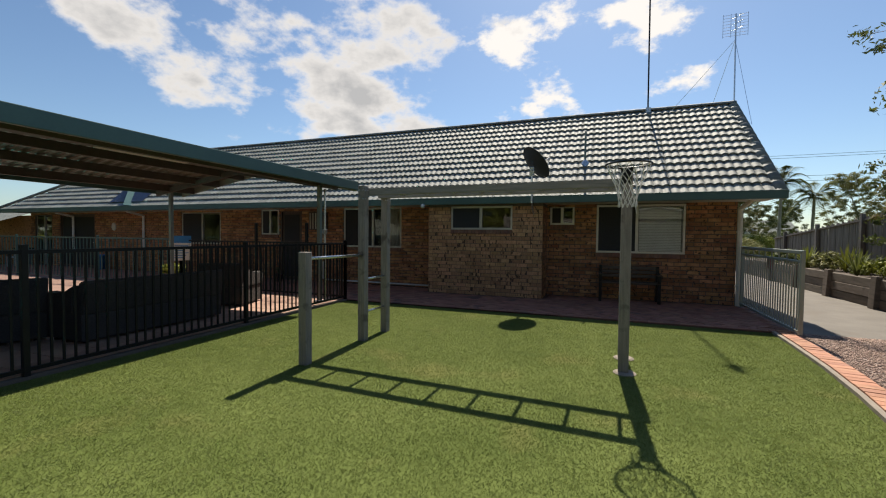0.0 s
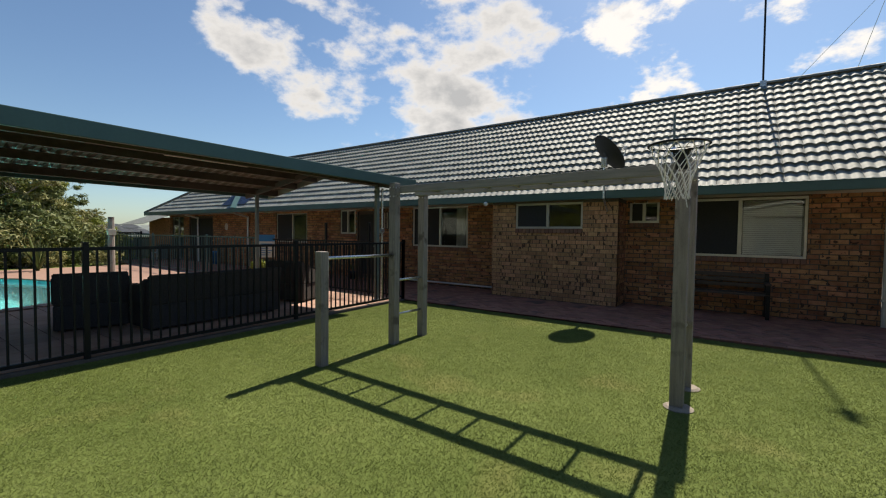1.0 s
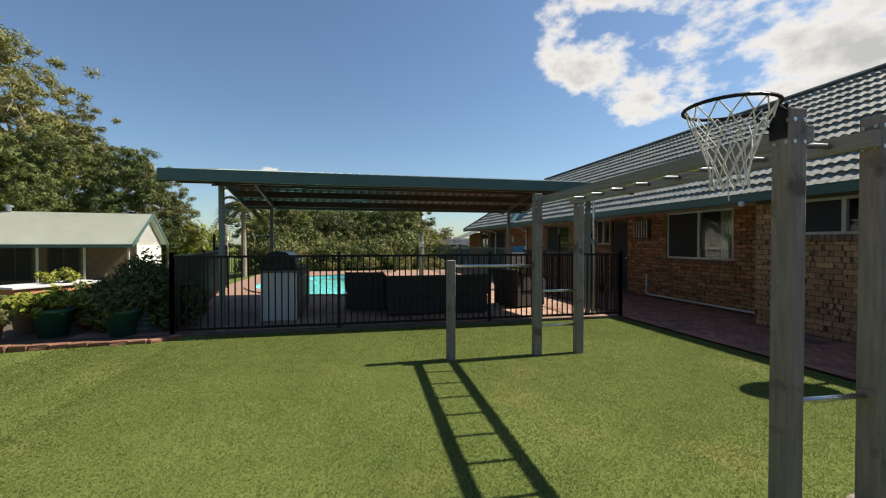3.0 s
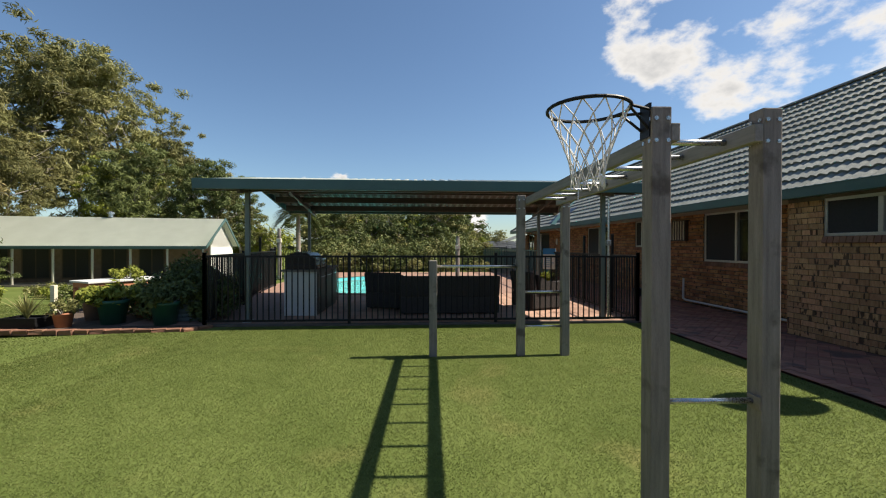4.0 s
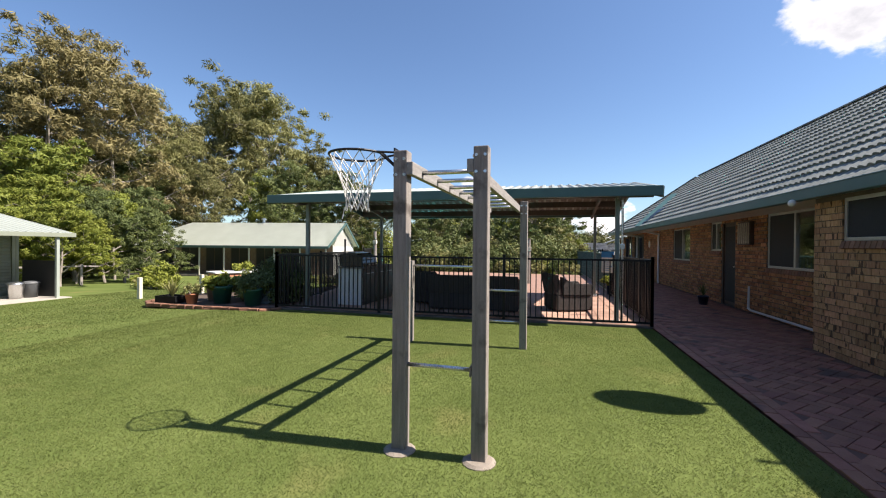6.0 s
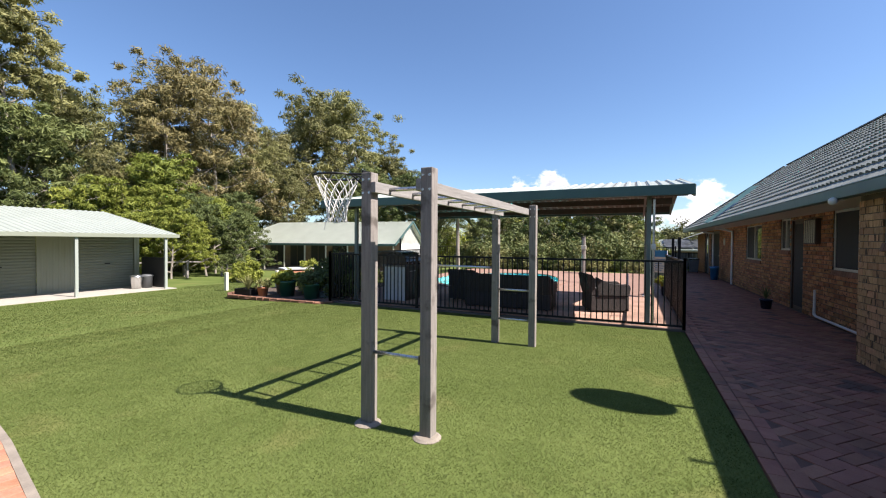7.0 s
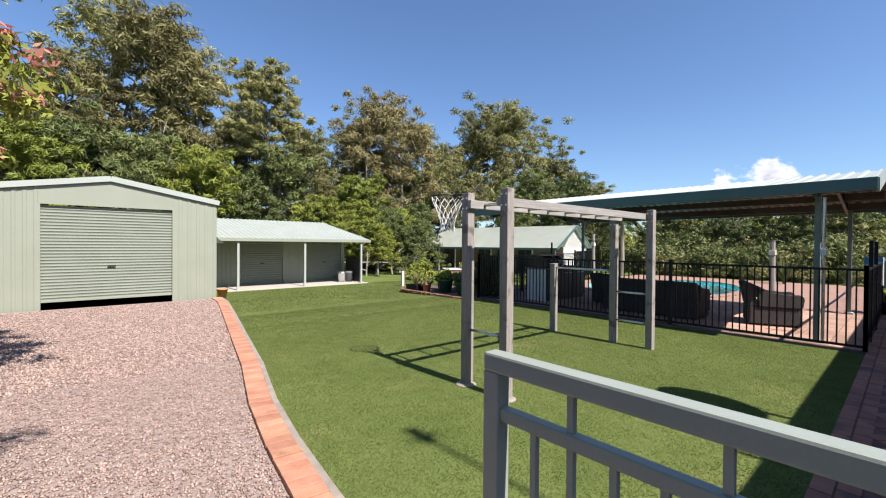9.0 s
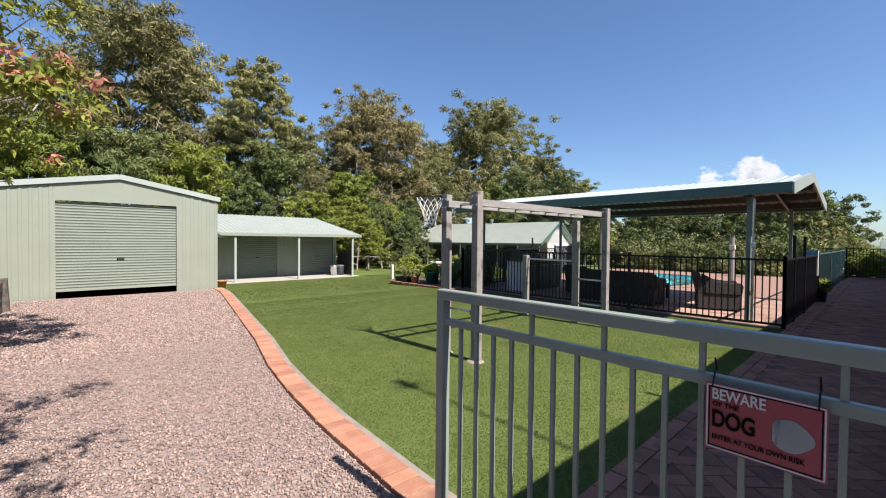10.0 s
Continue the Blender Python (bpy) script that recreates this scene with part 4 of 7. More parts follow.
# ---- monkey bars and hoop ----
def monkey_bars():
    g = thing("monkey_bars", (-2.352, -5.387, 0), "grey weathered timber monkey bars with steel rungs standing on the lawn", "climbing frame", turn=-1.8)
    posts = {"a": (-3.19, -1.127, 1.222), "b": (-3.2, 0.0, 2.06), "c": (-3.2, 0.575, 2.085), "d": (0.0, 0.0, 2.112), "e": (0.0, 0.57, 2.112)}
    w = 0.05
    for k, (x, y, h) in posts.items():
        p = part("post", boxed(x - w, y - w, -0.15, x + w, y + w, h, bevel=0.007), M["weathered"], g)
        for zz in (h - 0.06, h - 0.17):
            if k != "a":
                for sx in (-1, 1):
                    part("bolt", rod(bmesh.new(), (x + 0.03 * sx, y - w - 0.006, zz), (x + 0.03 * sx, y - w, zz), 0.011, seg=8), M["galv"], p)
                    part("bolt", rod(bmesh.new(), (x + w, y + 0.03 * sx, zz), (x + w + 0.006, y + 0.03 * sx, zz), 0.011, seg=8), M["galv"], p)
    for y in (0.072, 0.498):
        part("rail", boxed(-3.27, y - 0.022, 1.94, 0.05, y + 0.022, 2.03, bevel=0.005), M["rail_wood"], g)
    for k in range(8):
        x = -2.86 + 0.385 * k
        part("rung", rod(bmesh.new(), (x, 0.06, 1.985), (x, 0.51, 1.985), 0.017, seg=12), M["galv"], g, "shiny galvanised rung", True)
    part("chin_up_bar", rod(bmesh.new(), (-3.19, -1.11, 1.15), (-3.2, -0.02, 1.145), 0.017, seg=12), M["galv"], g, "shiny galvanised pipe", True)
    for x, z in ((-3.2, 0.82), (-3.2, 0.375), (0.0, 0.61)):
        part("step_bar", rod(bmesh.new(), (x, 0.02, z), (x, 0.55, z), 0.015, seg=12), M["galv"], g, "shiny galvanised pipe", True)
    part("bracket", boxed(-0.03, 0.505, 0.575, 0.054, 0.516, 0.645, bevel=0.004), M["haunch"], g, "weathered pipe bracket")
    for y in (0.0, 0.57):
        bm = bmesh.new()
        lathe(bm, [(0.115, -0.03), (0.115, 0.006), (0.09, 0.02), (0.0, 0.024)], 14, (0.015, y, 0))
        part("footing", bm, M["haunch"], g, "round concrete footing")
    return g


monkey_bars()


def hoop():
    h = thing("basketball_hoop", (-2.365, -5.742, 2.105), "black steel basketball hoop with a white net bolted to the post", "basketball hoop")
    r = 0.203
    part("rim", tube(bmesh.new(), [(r * math.cos(a), r * math.sin(a), 0) for a in [2 * math.pi * k / 28 for k in range(29)]], 0.009, 8), M["black_steel"], h)
    br = bmesh.new()
    for s in (-1, 1):
        tube(br, [(s * 0.09, 0.18, 0), (s * 0.035, 0.303, 0.0)], 0.008)
        tube(br, [(s * 0.055, 0.196, 0), (s * 0.03, 0.303, -0.1)], 0.007)
    box(br, -0.045, 0.298, -0.14, 0.045, 0.309, 0.03)
    part("bracket", br, M["black_steel"], h)
    net = bmesh.new()
    n, rows = 12, 6
    rr = [0.195, 0.172, 0.138, 0.11, 0.09, 0.08, 0.085]
    zz = [0.0, -0.065, -0.14, -0.21, -0.28, -0.345, -0.4]
    rg = random.Random(4)
    for k in range(n):
        for row in range(rows):
            a0 = 2 * math.pi * (k + 0.5 * (row % 2)) / n
            for s in (-0.5, 0.5):
                a1 = a0 + s * 2 * math.pi / n
                p = (rr[row] * math.cos(a0), rr[row] * math.sin(a0), zz[row])
                q = (rr[row + 1] * math.cos(a1), rr[row + 1] * math.sin(a1), zz[row + 1] + rg.uniform(-0.008, 0.008))
                rod(net, p, q, 0.0035, seg=5)
    for k in range(n):
        a = 2 * math.pi * k / n
        rod(net, (0.195 * math.cos(a), 0.195 * math.sin(a), 0), (r * math.cos(a), r * math.sin(a), 0.008), 0.004, seg=5)
    rod(net, (0.06, -0.07, -0.385), (0.075, -0.08, -0.47), 0.0035, seg=5)
    part("net", net, M["net"], h, "frayed white cord net")


hoop()


# ---- pavilion ----
def pavilion():
    p = thing("pavilion", (0, 0, 0), "open steel pavilion with green fascia and zinc roof", "pavilion")
    x0, x1, xm = -7.47, -12.75, -10.11
    y0, y1 = -10.38, -2.45
    zf, zr = 2.48, 2.93
    for s, (xa, za) in enumerate(((x0, zf), (x1, zf))):
        top = bmesh.new()
        sheet(top, (xa, y0, za + 0.03), (xa, y1, za + 0.03), (xm, y1, zr + 0.03), (xm, y0, zr + 0.03), 0.2, 0.028)
        part("roof_sheet", top, M["shed_roof"], p, "pale green ribbed steel roofing")
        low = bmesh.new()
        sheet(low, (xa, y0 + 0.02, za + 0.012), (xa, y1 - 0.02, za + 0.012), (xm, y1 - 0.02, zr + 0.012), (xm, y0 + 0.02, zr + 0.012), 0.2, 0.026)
        part("roof_lining", low, M["pav_under"], p, "zinc underside with ribs, coloured darker for its shade")
    for x in (x0, x1):
        part("fascia", boxed(x - 0.03, y0, 2.36, x + 0.03, y1, 2.54, bevel=0.008), M["gutter"], p, "dark green gutter fascia")
    for y in (y0, y1):
        b = bmesh.new()
        for xa in (x0, x1):
            slant(b, (xa, y, 2.43), (xm, y, zr - 0.03), 0.03, 0.2)
        part("barge_board", b, M["gate_green"] if y == y1 else M["gutter"], p)
    for x in (-7.95, -8.8, -9.6, -10.6, -11.4, -12.25):
        z = zf + (zr - zf) * (1 - abs(x - xm) / 2.64) - 0.05
        part("purlin", boxed(x - 0.035, y0 + 0.05, z - 0.12, x + 0.035, y1 - 0.05, z + 0.03), M["beam"], p)
    for y in (-9.66, -3.12):
        b = bmesh.new()
        for xa in (x0 - 0.05, x1 + 0.05):
            slant(b, (xa, y, 2.36), (xm, y, zr - 0.16), 0.05, 0.12)
        part("rafter", b, M["beam"], p)
    for x, y in ((-7.92, -9.66), (-7.92, -3.12), (-12.3, -9.7), (-12.3, -3.06)):
        q = part("post", boxed(x - 0.038, y - 0.038, 0.03, x + 0.038, y + 0.038, 2.4, bevel=0.006), M["post_green"], p)
        part("base_plate", boxed(x - 0.075, y - 0.075, 0.03, x + 0.075, y + 0.075, 0.075, bevel=0.006), M["white"], q, "white base cover")
    b = bmesh.new()
    rod(b, (-7.85, -3.04, 0.05), (-7.85, -3.04, 2.33), 0.022)
    box(b, -7.88, -3.08, 1.42, -7.82, -3.0, 1.52, 0.006)
    part("conduit", b, M["galv"], p)
    part("light_batten", boxed(-8.74, -6.65, 2.50, -8.62, -5.4, 2.545, bevel=0.012), M["light_tube"], p, "cream fluorescent batten")


pavilion()


# ---- pool fence ----
def picket_fence(name, label, posts, height, step, mat, z0=0.03, tall=(), wide=0.019):
    """A flat-top steel fence through the given post places."""
    f = thing(name, (0, 0, 0), label, "fence")
    me_pk = mesh_of("picket", boxed(-wide / 2, -wide / 2, 0.05, wide / 2, wide / 2, height - 0.025), mat)
    for k, (x, y) in enumerate(posts):
        h = height + (0.4 if k in tall else 0.03)
        q = part("post", boxed(x - 0.026, y - 0.026, z0 - 0.05, x + 0.026, y + 0.026, z0 + h, bevel=0.004), mat, f)
        part("cap", boxed(x - 0.03, y - 0.03, z0 + h, x + 0.03, y + 0.03, z0 + h + 0.012, bevel=0.005), mat, q)
    for (ax, ay), (bx, by) in zip(posts, posts[1:]):
        for z in (0.065, height - 0.03):
            part("rail", slant(bmesh.new(), (ax, ay, z0 + z), (bx, by, z0 + z), 0.036, 0.036), mat, f)
        d = math.hypot(bx - ax, by - ay)
        n = int(d / step)
        for i in range(1, n):
            s = i / n
            piece("picket", me_pk, Matrix.Translation((ax + (bx - ax) * s, ay + (by - ay) * s, z0)), f)
    return f


picket_fence("pool_fence", "black steel flat-top pool fence on a concrete kerb", [(-7.69, -2.56), (-7.69, -5.205), (-7.69, -7.82), (-7.69, -10.3)], 1.22, 0.098, M["black_steel"])
picket_fence("pool_fence", "black steel pool fence and gate beside the paved path", [(-7.69, -2.56), (-8.7, -2.56), (-10.15, -2.56), (-12.65, -2.56)], 1.22, 0.098, M["black_steel"], tall=(1, 2))
picket_fence("pool_fence", "black steel pool fence behind the garden bed", [(-7.69, -10.3), (-10.15, -10.65), (-12.65, -11.2), (-14.8, -11.5)], 1.22, 0.098, M["black_steel"], tall=(2,))
picket_fence("boundary_fence", "green steel fence behind the pool", [(-12.65, -2.56), (-16, -2.56), (-20, -2.6), (-25, -2.7)], 1.25, 0.16, M["gutter"])
picket_fence("boundary_fence", "dark steel fence at the back of the pool", [(-25, -2.7), (-25, -6.0), (-25, -9.0), (-24.5, -12.3), (-19.5, -13.3), (-14.8, -11.5)], 1.3, 0.16, M["black_steel"])
structure("fence_kerb", boxed(-7.75, -10.36, -0.05, -7.655, -2.52, 0.034, bevel=0.008), M["mortar"], "concrete kerb under the pool fence", "kerb")


# ---- terrace things ----
def prism(outline, x0, x1):
    """An outline in y and z, pushed through from x0 to x1, edges eased."""
    bm = bmesh.new()
    a, b = ([bm.verts.new((x, y, z)) for y, z in outline] for x in (x0, x1))
    bm.faces.new(a)
    bm.faces.new(b[::-1])
    for k in range(len(outline)):
        j = (k + 1) % len(outline)
        bm.faces.new((a[k], b[k], b[j], a[j]))
    bmesh.ops.recalc_face_normals(bm, faces=bm.faces[:])
    bmesh.ops.bevel(bm, geom=bm.edges[:], offset=0.014, segments=2, affect="EDGES")
    return bm


def sofa(at, w, d, turn, label, back=0.78, name="outdoor_sofa", category="sofa"):
    s = thing(name, at, label, category, "terrace furniture", turn=turn)
    body = boxed(-w / 2, -d / 2, 0.03, w / 2, d / 2, 0.36, bevel=0.02)
    part("base", body, M["wicker"], s)
    part("backrest", prism([(-d / 2 - 0.09, back - 0.02), (-d / 2 - 0.05, back), (-d / 2 + 0.04, back - 0.02), (-d / 2 + 0.14, 0.36), (-d / 2, 0.36)], -w / 2, w / 2), M["wicker"], s)
    for sx in (-1, 1):
        top = [(d / 2, 0.36), (d / 2 + 0.03, 0.55), (d / 2 - 0.02, 0.61), (d / 2 - 0.2, 0.6), (-0.05, 0.63), (-d / 2 + 0.12, back - 0.06), (-d / 2 + 0.145, 0.36)]
        part("armrest", prism(top, sx * w / 2 - sx * 0.13, sx * w / 2 + sx * 0.02), M["wicker"], s)
    n = max(1, round(w / 0.75))
    for k in range(n):
        a = -w / 2 + 0.15 + k * (w - 0.3) / n
        part("cushion", boxed(a + 0.01, -d / 2 + 0.15, 0.36, a + (w - 0.3) / n - 0.01, d / 2 - 0.01, 0.48, bevel=0.04), M["cushion"], s, "grey seat cushion", True)
    for sx in (-1, 1):
        for sy in (-1, 1):
            part("foot", boxed(sx * (w / 2 - 0.07), sy * (d / 2 - 0.07), 0, sx * (w / 2 - 0.12), sy * (d / 2 - 0.12), 0.03), M["black_steel"], s)
    return s


sofa((-8.83, -5.97, 0.043), 1.98, 0.74, 90, "charcoal wicker outdoor sofa with its back to the fence")
sofa((-9.35, -3.95, 0.043), 0.78, 0.8, 20, "charcoal wicker armchair in the sunny terrace corner", 0.82, "outdoor_armchair", "armchair")
sofa((-9.62, -7.25, 0.043), 0.8, 0.8, 75, "charcoal wicker armchair beside the sofa", 0.8, "outdoor_armchair", "armchair")


def coffee_table():
    t = thing("coffee_table", (-10.0, -5.8, 0.043), "low charcoal wicker coffee table on the terrace", "table", "terrace furniture")
    part("tabletop", boxed(-0.35, -0.55, 0.36, 0.35, 0.55, 0.40, bevel=0.012), M["wicker"], t)
    for sx in (-1, 1):
        for sy in (-1, 1):
            part("leg", boxed(sx * 0.33, sy * 0.53, 0, sx * 0.27, sy * 0.47, 0.36, bevel=0.005), M["wicker"], t)


coffee_table()


def kitchen():
    k = thing("barbecue_bench", (-9.43, -8.89, 0.043), "outdoor barbecue bench with white ribbed end and dark doors", "barbecue bench")
    part("carcass", boxed(-0.95, -0.31, 0, 0.93, 0.31, 0.86, bevel=0.006), M["beam"], k)
    end = bmesh.new()
    sheet(end, (0.935, -0.31, 0.0), (0.935, 0.31, 0.0), (0.935, 0.31, 0.86), (0.935, -0.31, 0.86), 0.09, 0.012)
    part("end_panel", solid(end, 0.003), M["white"], k, "white ribbed steel end panel")
    part("benchtop", boxed(-1.0, -0.36, 0.86, 0.98, 0.36, 0.90, bevel=0.008), M["concrete"], k)
    for x in (-0.7, -0.05, 0.6):
        d = part("door", boxed(x - 0.28, 0.31, 0.06, x + 0.28, 0.33, 0.82, bevel=0.006), M["beam"], k)
        part("handle", rod(bmesh.new(), (x - 0.2, 0.35, 0.74), (x + 0.2, 0.35, 0.74), 0.008), M["steel"], d)
    b = thing("barbecue", (-8.95, -8.89, 0.943), "black hooded gas barbecue set on the bench", "barbecue")
    part("firebox", boxed(-0.42, -0.3, 0, 0.42, 0.3, 0.1, bevel=0.015), M["hood"], b)
    hood = bmesh.new()
    prof = [(-0.29, 0.1), (-0.29, 0.2), (-0.2, 0.31), (-0.05, 0.345), (0.12, 0.32), (0.25, 0.22), (0.29, 0.1)]
    ends = [[hood.verts.new((x, y, z)) for y, z in prof] for x in (-0.41, 0.41)]
    for i in range(len(prof) - 1):
        hood.faces.new((ends[0][i], ends[0][i + 1], ends[1][i + 1], ends[1][i]))
    hood.faces.new(ends[0])
    hood.faces.new(ends[1][::-1])
    hd = part("hood", hood, M["hood"], b)
    part("handle", rod(bmesh.new(), (-0.3, 0.32, 0.19), (0.3, 0.32, 0.19), 0.012), M["steel"], hd)
    for x in (-0.3, -0.1, 0.1, 0.3):
        part("knob", rod(bmesh.new(), (x, 0.3, 0.05), (x, 0.33, 0.05), 0.022), M["steel"], b)


kitchen()


def pool_sign():
    s = thing("pool_sign", (-12.45, -2.68, 0.72), "blue and white pool safety sign hung on the fence post", "sign", turn=-40)
    part("board", boxed(-0.01, -0.2, 0, 0.01, 0.2, 0.62, bevel=0.003), M["white"], s)
    part("heading", boxed(0.011, -0.2, 0.44, 0.015, 0.2, 0.62), M["plastic_blue"], s, "blue heading band")
    for k in range(6):
        part("text_bar", boxed(0.0115, -0.16, 0.36 - 0.06 * k, 0.0145, 0.14 - 0.05 * (k % 3), 0.38 - 0.06 * k), M["plastic_blue"], s)


pool_sign()


def cloth_line():
    c = thing("clothes_line", (-26.4, -4.4, -0.35), "rotary clothes line with open arms beyond the pool", "clothes line")
    part("pole", rod(bmesh.new(), (0, 0, -0.1), (0, 0, 2.0), 0.03), M["galv"], c)
    for k in range(4):
        a = math.pi / 4 + k * math.pi / 2
        part("arm", tube(bmesh.new(), [(0, 0, 1.72), (1.5 * math.cos(a), 1.5 * math.sin(a), 1.78)], 0.016), M["galv"], c)
        part("stay", tube(bmesh.new(), [(0, 0, 2.0), (0.75 * math.cos(a), 0.75 * math.sin(a), 1.76)], 0.012), M["galv"], c)
    for r in (0.7, 1.1, 1.48):
        part("line", tube(bmesh.new(), [(r * math.cos(math.pi / 4 + k * math.pi / 2), r * math.sin(math.pi / 4 + k * math.pi / 2), 1.77) for k in range(5)], 0.005, 5), M["galv"], c)


cloth_line()


def timber_pole(x, y, h, label):
    t = thing("timber_pole", (x, y, 0.03), label, "pole")
    part("shaft", rod(bmesh.new(), (0, 0, 0), (0.04, 0, h), 0.09, 0.07, 10), M["weathered"], t)
    part("band", boxed(-0.02, -0.09, h * 0.72, 0.12, 0.09, h * 0.72 + 0.16, bevel=0.01), M["cream"], t, "yellowish plate")


timber_pole(-16.0, -5.1, 1.75, "leaning weathered timber pole on the terrace")
timber_pole(-18.0, -12.4, 2.1, "weathered timber pole behind the pool")


# ---- gate and its sign ----
def gate():
    ax, ay, bx, by = 0.04, -2.90, 0.06, -0.16
    L = math.hypot(bx - ax, by - ay)
    turn = math.degrees(math.atan2(by - ay, bx - ax))
    g = thing("drive_gate", (ax, ay, 0.03), "pale green steel driveway gate standing open", "gate", turn=turn)
    top = 1.225
    part("end_post", boxed(0, -0.025, 0.04, 0.05, 0.025, top - 0.05, bevel=0.005), M["gate_green"], g)
    part("hinge_post", boxed(L - 0.05, -0.025, 0.04, L, 0.025, top - 0.05, bevel=0.005), M["gate_green"], g)
    part("top_rail", boxed(0, -0.025, top - 0.05, L, 0.025, top, bevel=0.007), M["gate_green"], g)
    part("second_rail", boxed(0.05, -0.015, top - 0.175, L - 0.05, 0.015, top - 0.14, bevel=0.004), M["gate_green"], g)
    part("bottom_rail", boxed(0.05, -0.02, 0.05, L - 0.05, 0.02, 0.09, bevel=0.004), M["gate_green"], g)
    n = 26
    me = mesh_of("picket", boxed(-0.008, -0.008, 0.09, 0.008, 0.008, top - 0.17), M["gate_green"])
    me2 = mesh_of("spacer", boxed(-0.008, -0.008, top - 0.142, 0.008, 0.008, top - 0.048), M["gate_green"])
    for k in range(1, n):
        x = 0.05 + k * (L - 0.1) / n
        piece("picket", me, Matrix.Translation((x, 0, 0)), g)
        if k % 3 == 2:
            piece("spacer", me2, Matrix.Translation((x, 0, 0)), g)
    return Matrix.Translation((ax, ay, 0.03)) @ Matrix.Rotation(radians(turn), 4, "Z"), top


gate_m, gate_top = gate()


def words(text, size, x, z, mat, parent, bold=0.0, wide=1.0):
    cu = bpy.data.curves.new("lettering", "FONT")
    cu.body, cu.size, cu.extrude, cu.offset = text, size, 0.0006, bold
    cu.align_x = "LEFT"
    ob = bpy.data.objects.new("lettering", cu)
    scene.collection.objects.link(ob)
    dg = bpy.context.evaluated_depsgraph_get()
    me = bpy.data.meshes.new_from_object(ob.evaluated_get(dg))
    bpy.data.objects.remove(ob)
    me.materials.clear()
    me.materials.append(mat)
    o = new("lettering", me)
    o.parent = parent
    # reads from the drive side of the gate
    o.matrix_basis = Matrix.Translation((x, -0.0035, z)) @ Matrix.Rotation(math.pi / 2, 4, "X") @ Matrix.Diagonal((wide, 1, 1, 1))
    return o


def warning_sign():
    s = thing("warning_sign", (0, 0, 0), "red warning sign with white and black lettering tied to the gate", "sign")
    s.matrix_basis = gate_m @ Matrix.Translation((1.185, -0.034, gate_top - 0.345)) @ Matrix.Scale(0.92, 4)
    w, h = 0.285, 0.205
    part("plate", boxed(0, 0, 0, w, 0.003, h, bevel=0.0012), M["sign_red"], s)
    for a in ((0.004, 0.004, w - 0.004, 0.008), (0.004, h - 0.008, w - 0.004, h - 0.004), (0.004, 0.004, 0.008, h - 0.004), (w - 0.008, 0.004, w - 0.004, h - 0.004)):
        part("border", boxed(a[0], -0.0015, a[1], a[2], 0.0005, a[3]), M["white"], s, "thin white border")
    for a in ((0.01, 0.01, w - 0.01, 0.013), (0.01, h - 0.013, w - 0.01, h - 0.01), (0.01, 0.013, 0.013, h - 0.013), (w - 0.013, 0.013, w - 0.01, h - 0.013)):
        part("inner_line", boxed(a[0], -0.0012, a[1], a[2], 0.0005, a[3]), M["sign_black"], s, "thin black line")
    words("BEWARE", 0.047, 0.018, 0.158, M["white"], s, 0.0009, 0.74)
    words("OF THE", 0.02, 0.02, 0.136, M["sign_black"], s, 0.0004)
    words("DOG", 0.071, 0.018, 0.074, M["sign_black"], s, 0.0018, 0.68)
    words("ENTER AT YOUR OWN RISK", 0.021, 0.02, 0.034, M["sign_black"], s, 0.0003, 0.82)
    shape = bmesh.new()
    vs = [shape.verts.new((0.208 + 0.046 * math.cos(a) * (1 + 0.14 * math.cos(3 * a)), -0.002, 0.102 + 0.046 * math.sin(a))) for a in [2 * math.pi * k / 24 for k in range(24)]]
    shape.faces.new(vs)
    part("picture_patch", solid(shape, 0.0012), M["white"], s, "plain white picture patch")
    for x in (0.02, w - 0.02):
        part("cable_tie", tube(bmesh.new(), [(x, -0.003, h - 0.01), (x, 0.018, h + 0.03), (x, 0.036, h + 0.035), (x, 0.018, h + 0.075)], 0.0025, 6), M["black_steel"], s, "black cable tie")


warning_sign()
# ---- steel shed, garage, cottage ----
def roller(bm, x0, x1, z0, z1, y, n):
    """A roller door curtain: a curved slat for each step."""
    prev = None
    for k in range(n):
        a, b = z0 + (z1 - z0) * k / n, z0 + (z1 - z0) * (k + 1) / n
        for s in range(0 if k == 0 else 1, 5):
            f = s / 4
            zz = a + (b - a) * f
            yy = y - 0.016 * math.sin(math.pi * f) + 0.002
            pair = (bm.verts.new((x0, yy, zz)), bm.verts.new((x1, yy, zz)))
            if prev:
                bm.faces.new((prev[0], prev[1], pair[1], pair[0]))
            prev = pair
    return bm


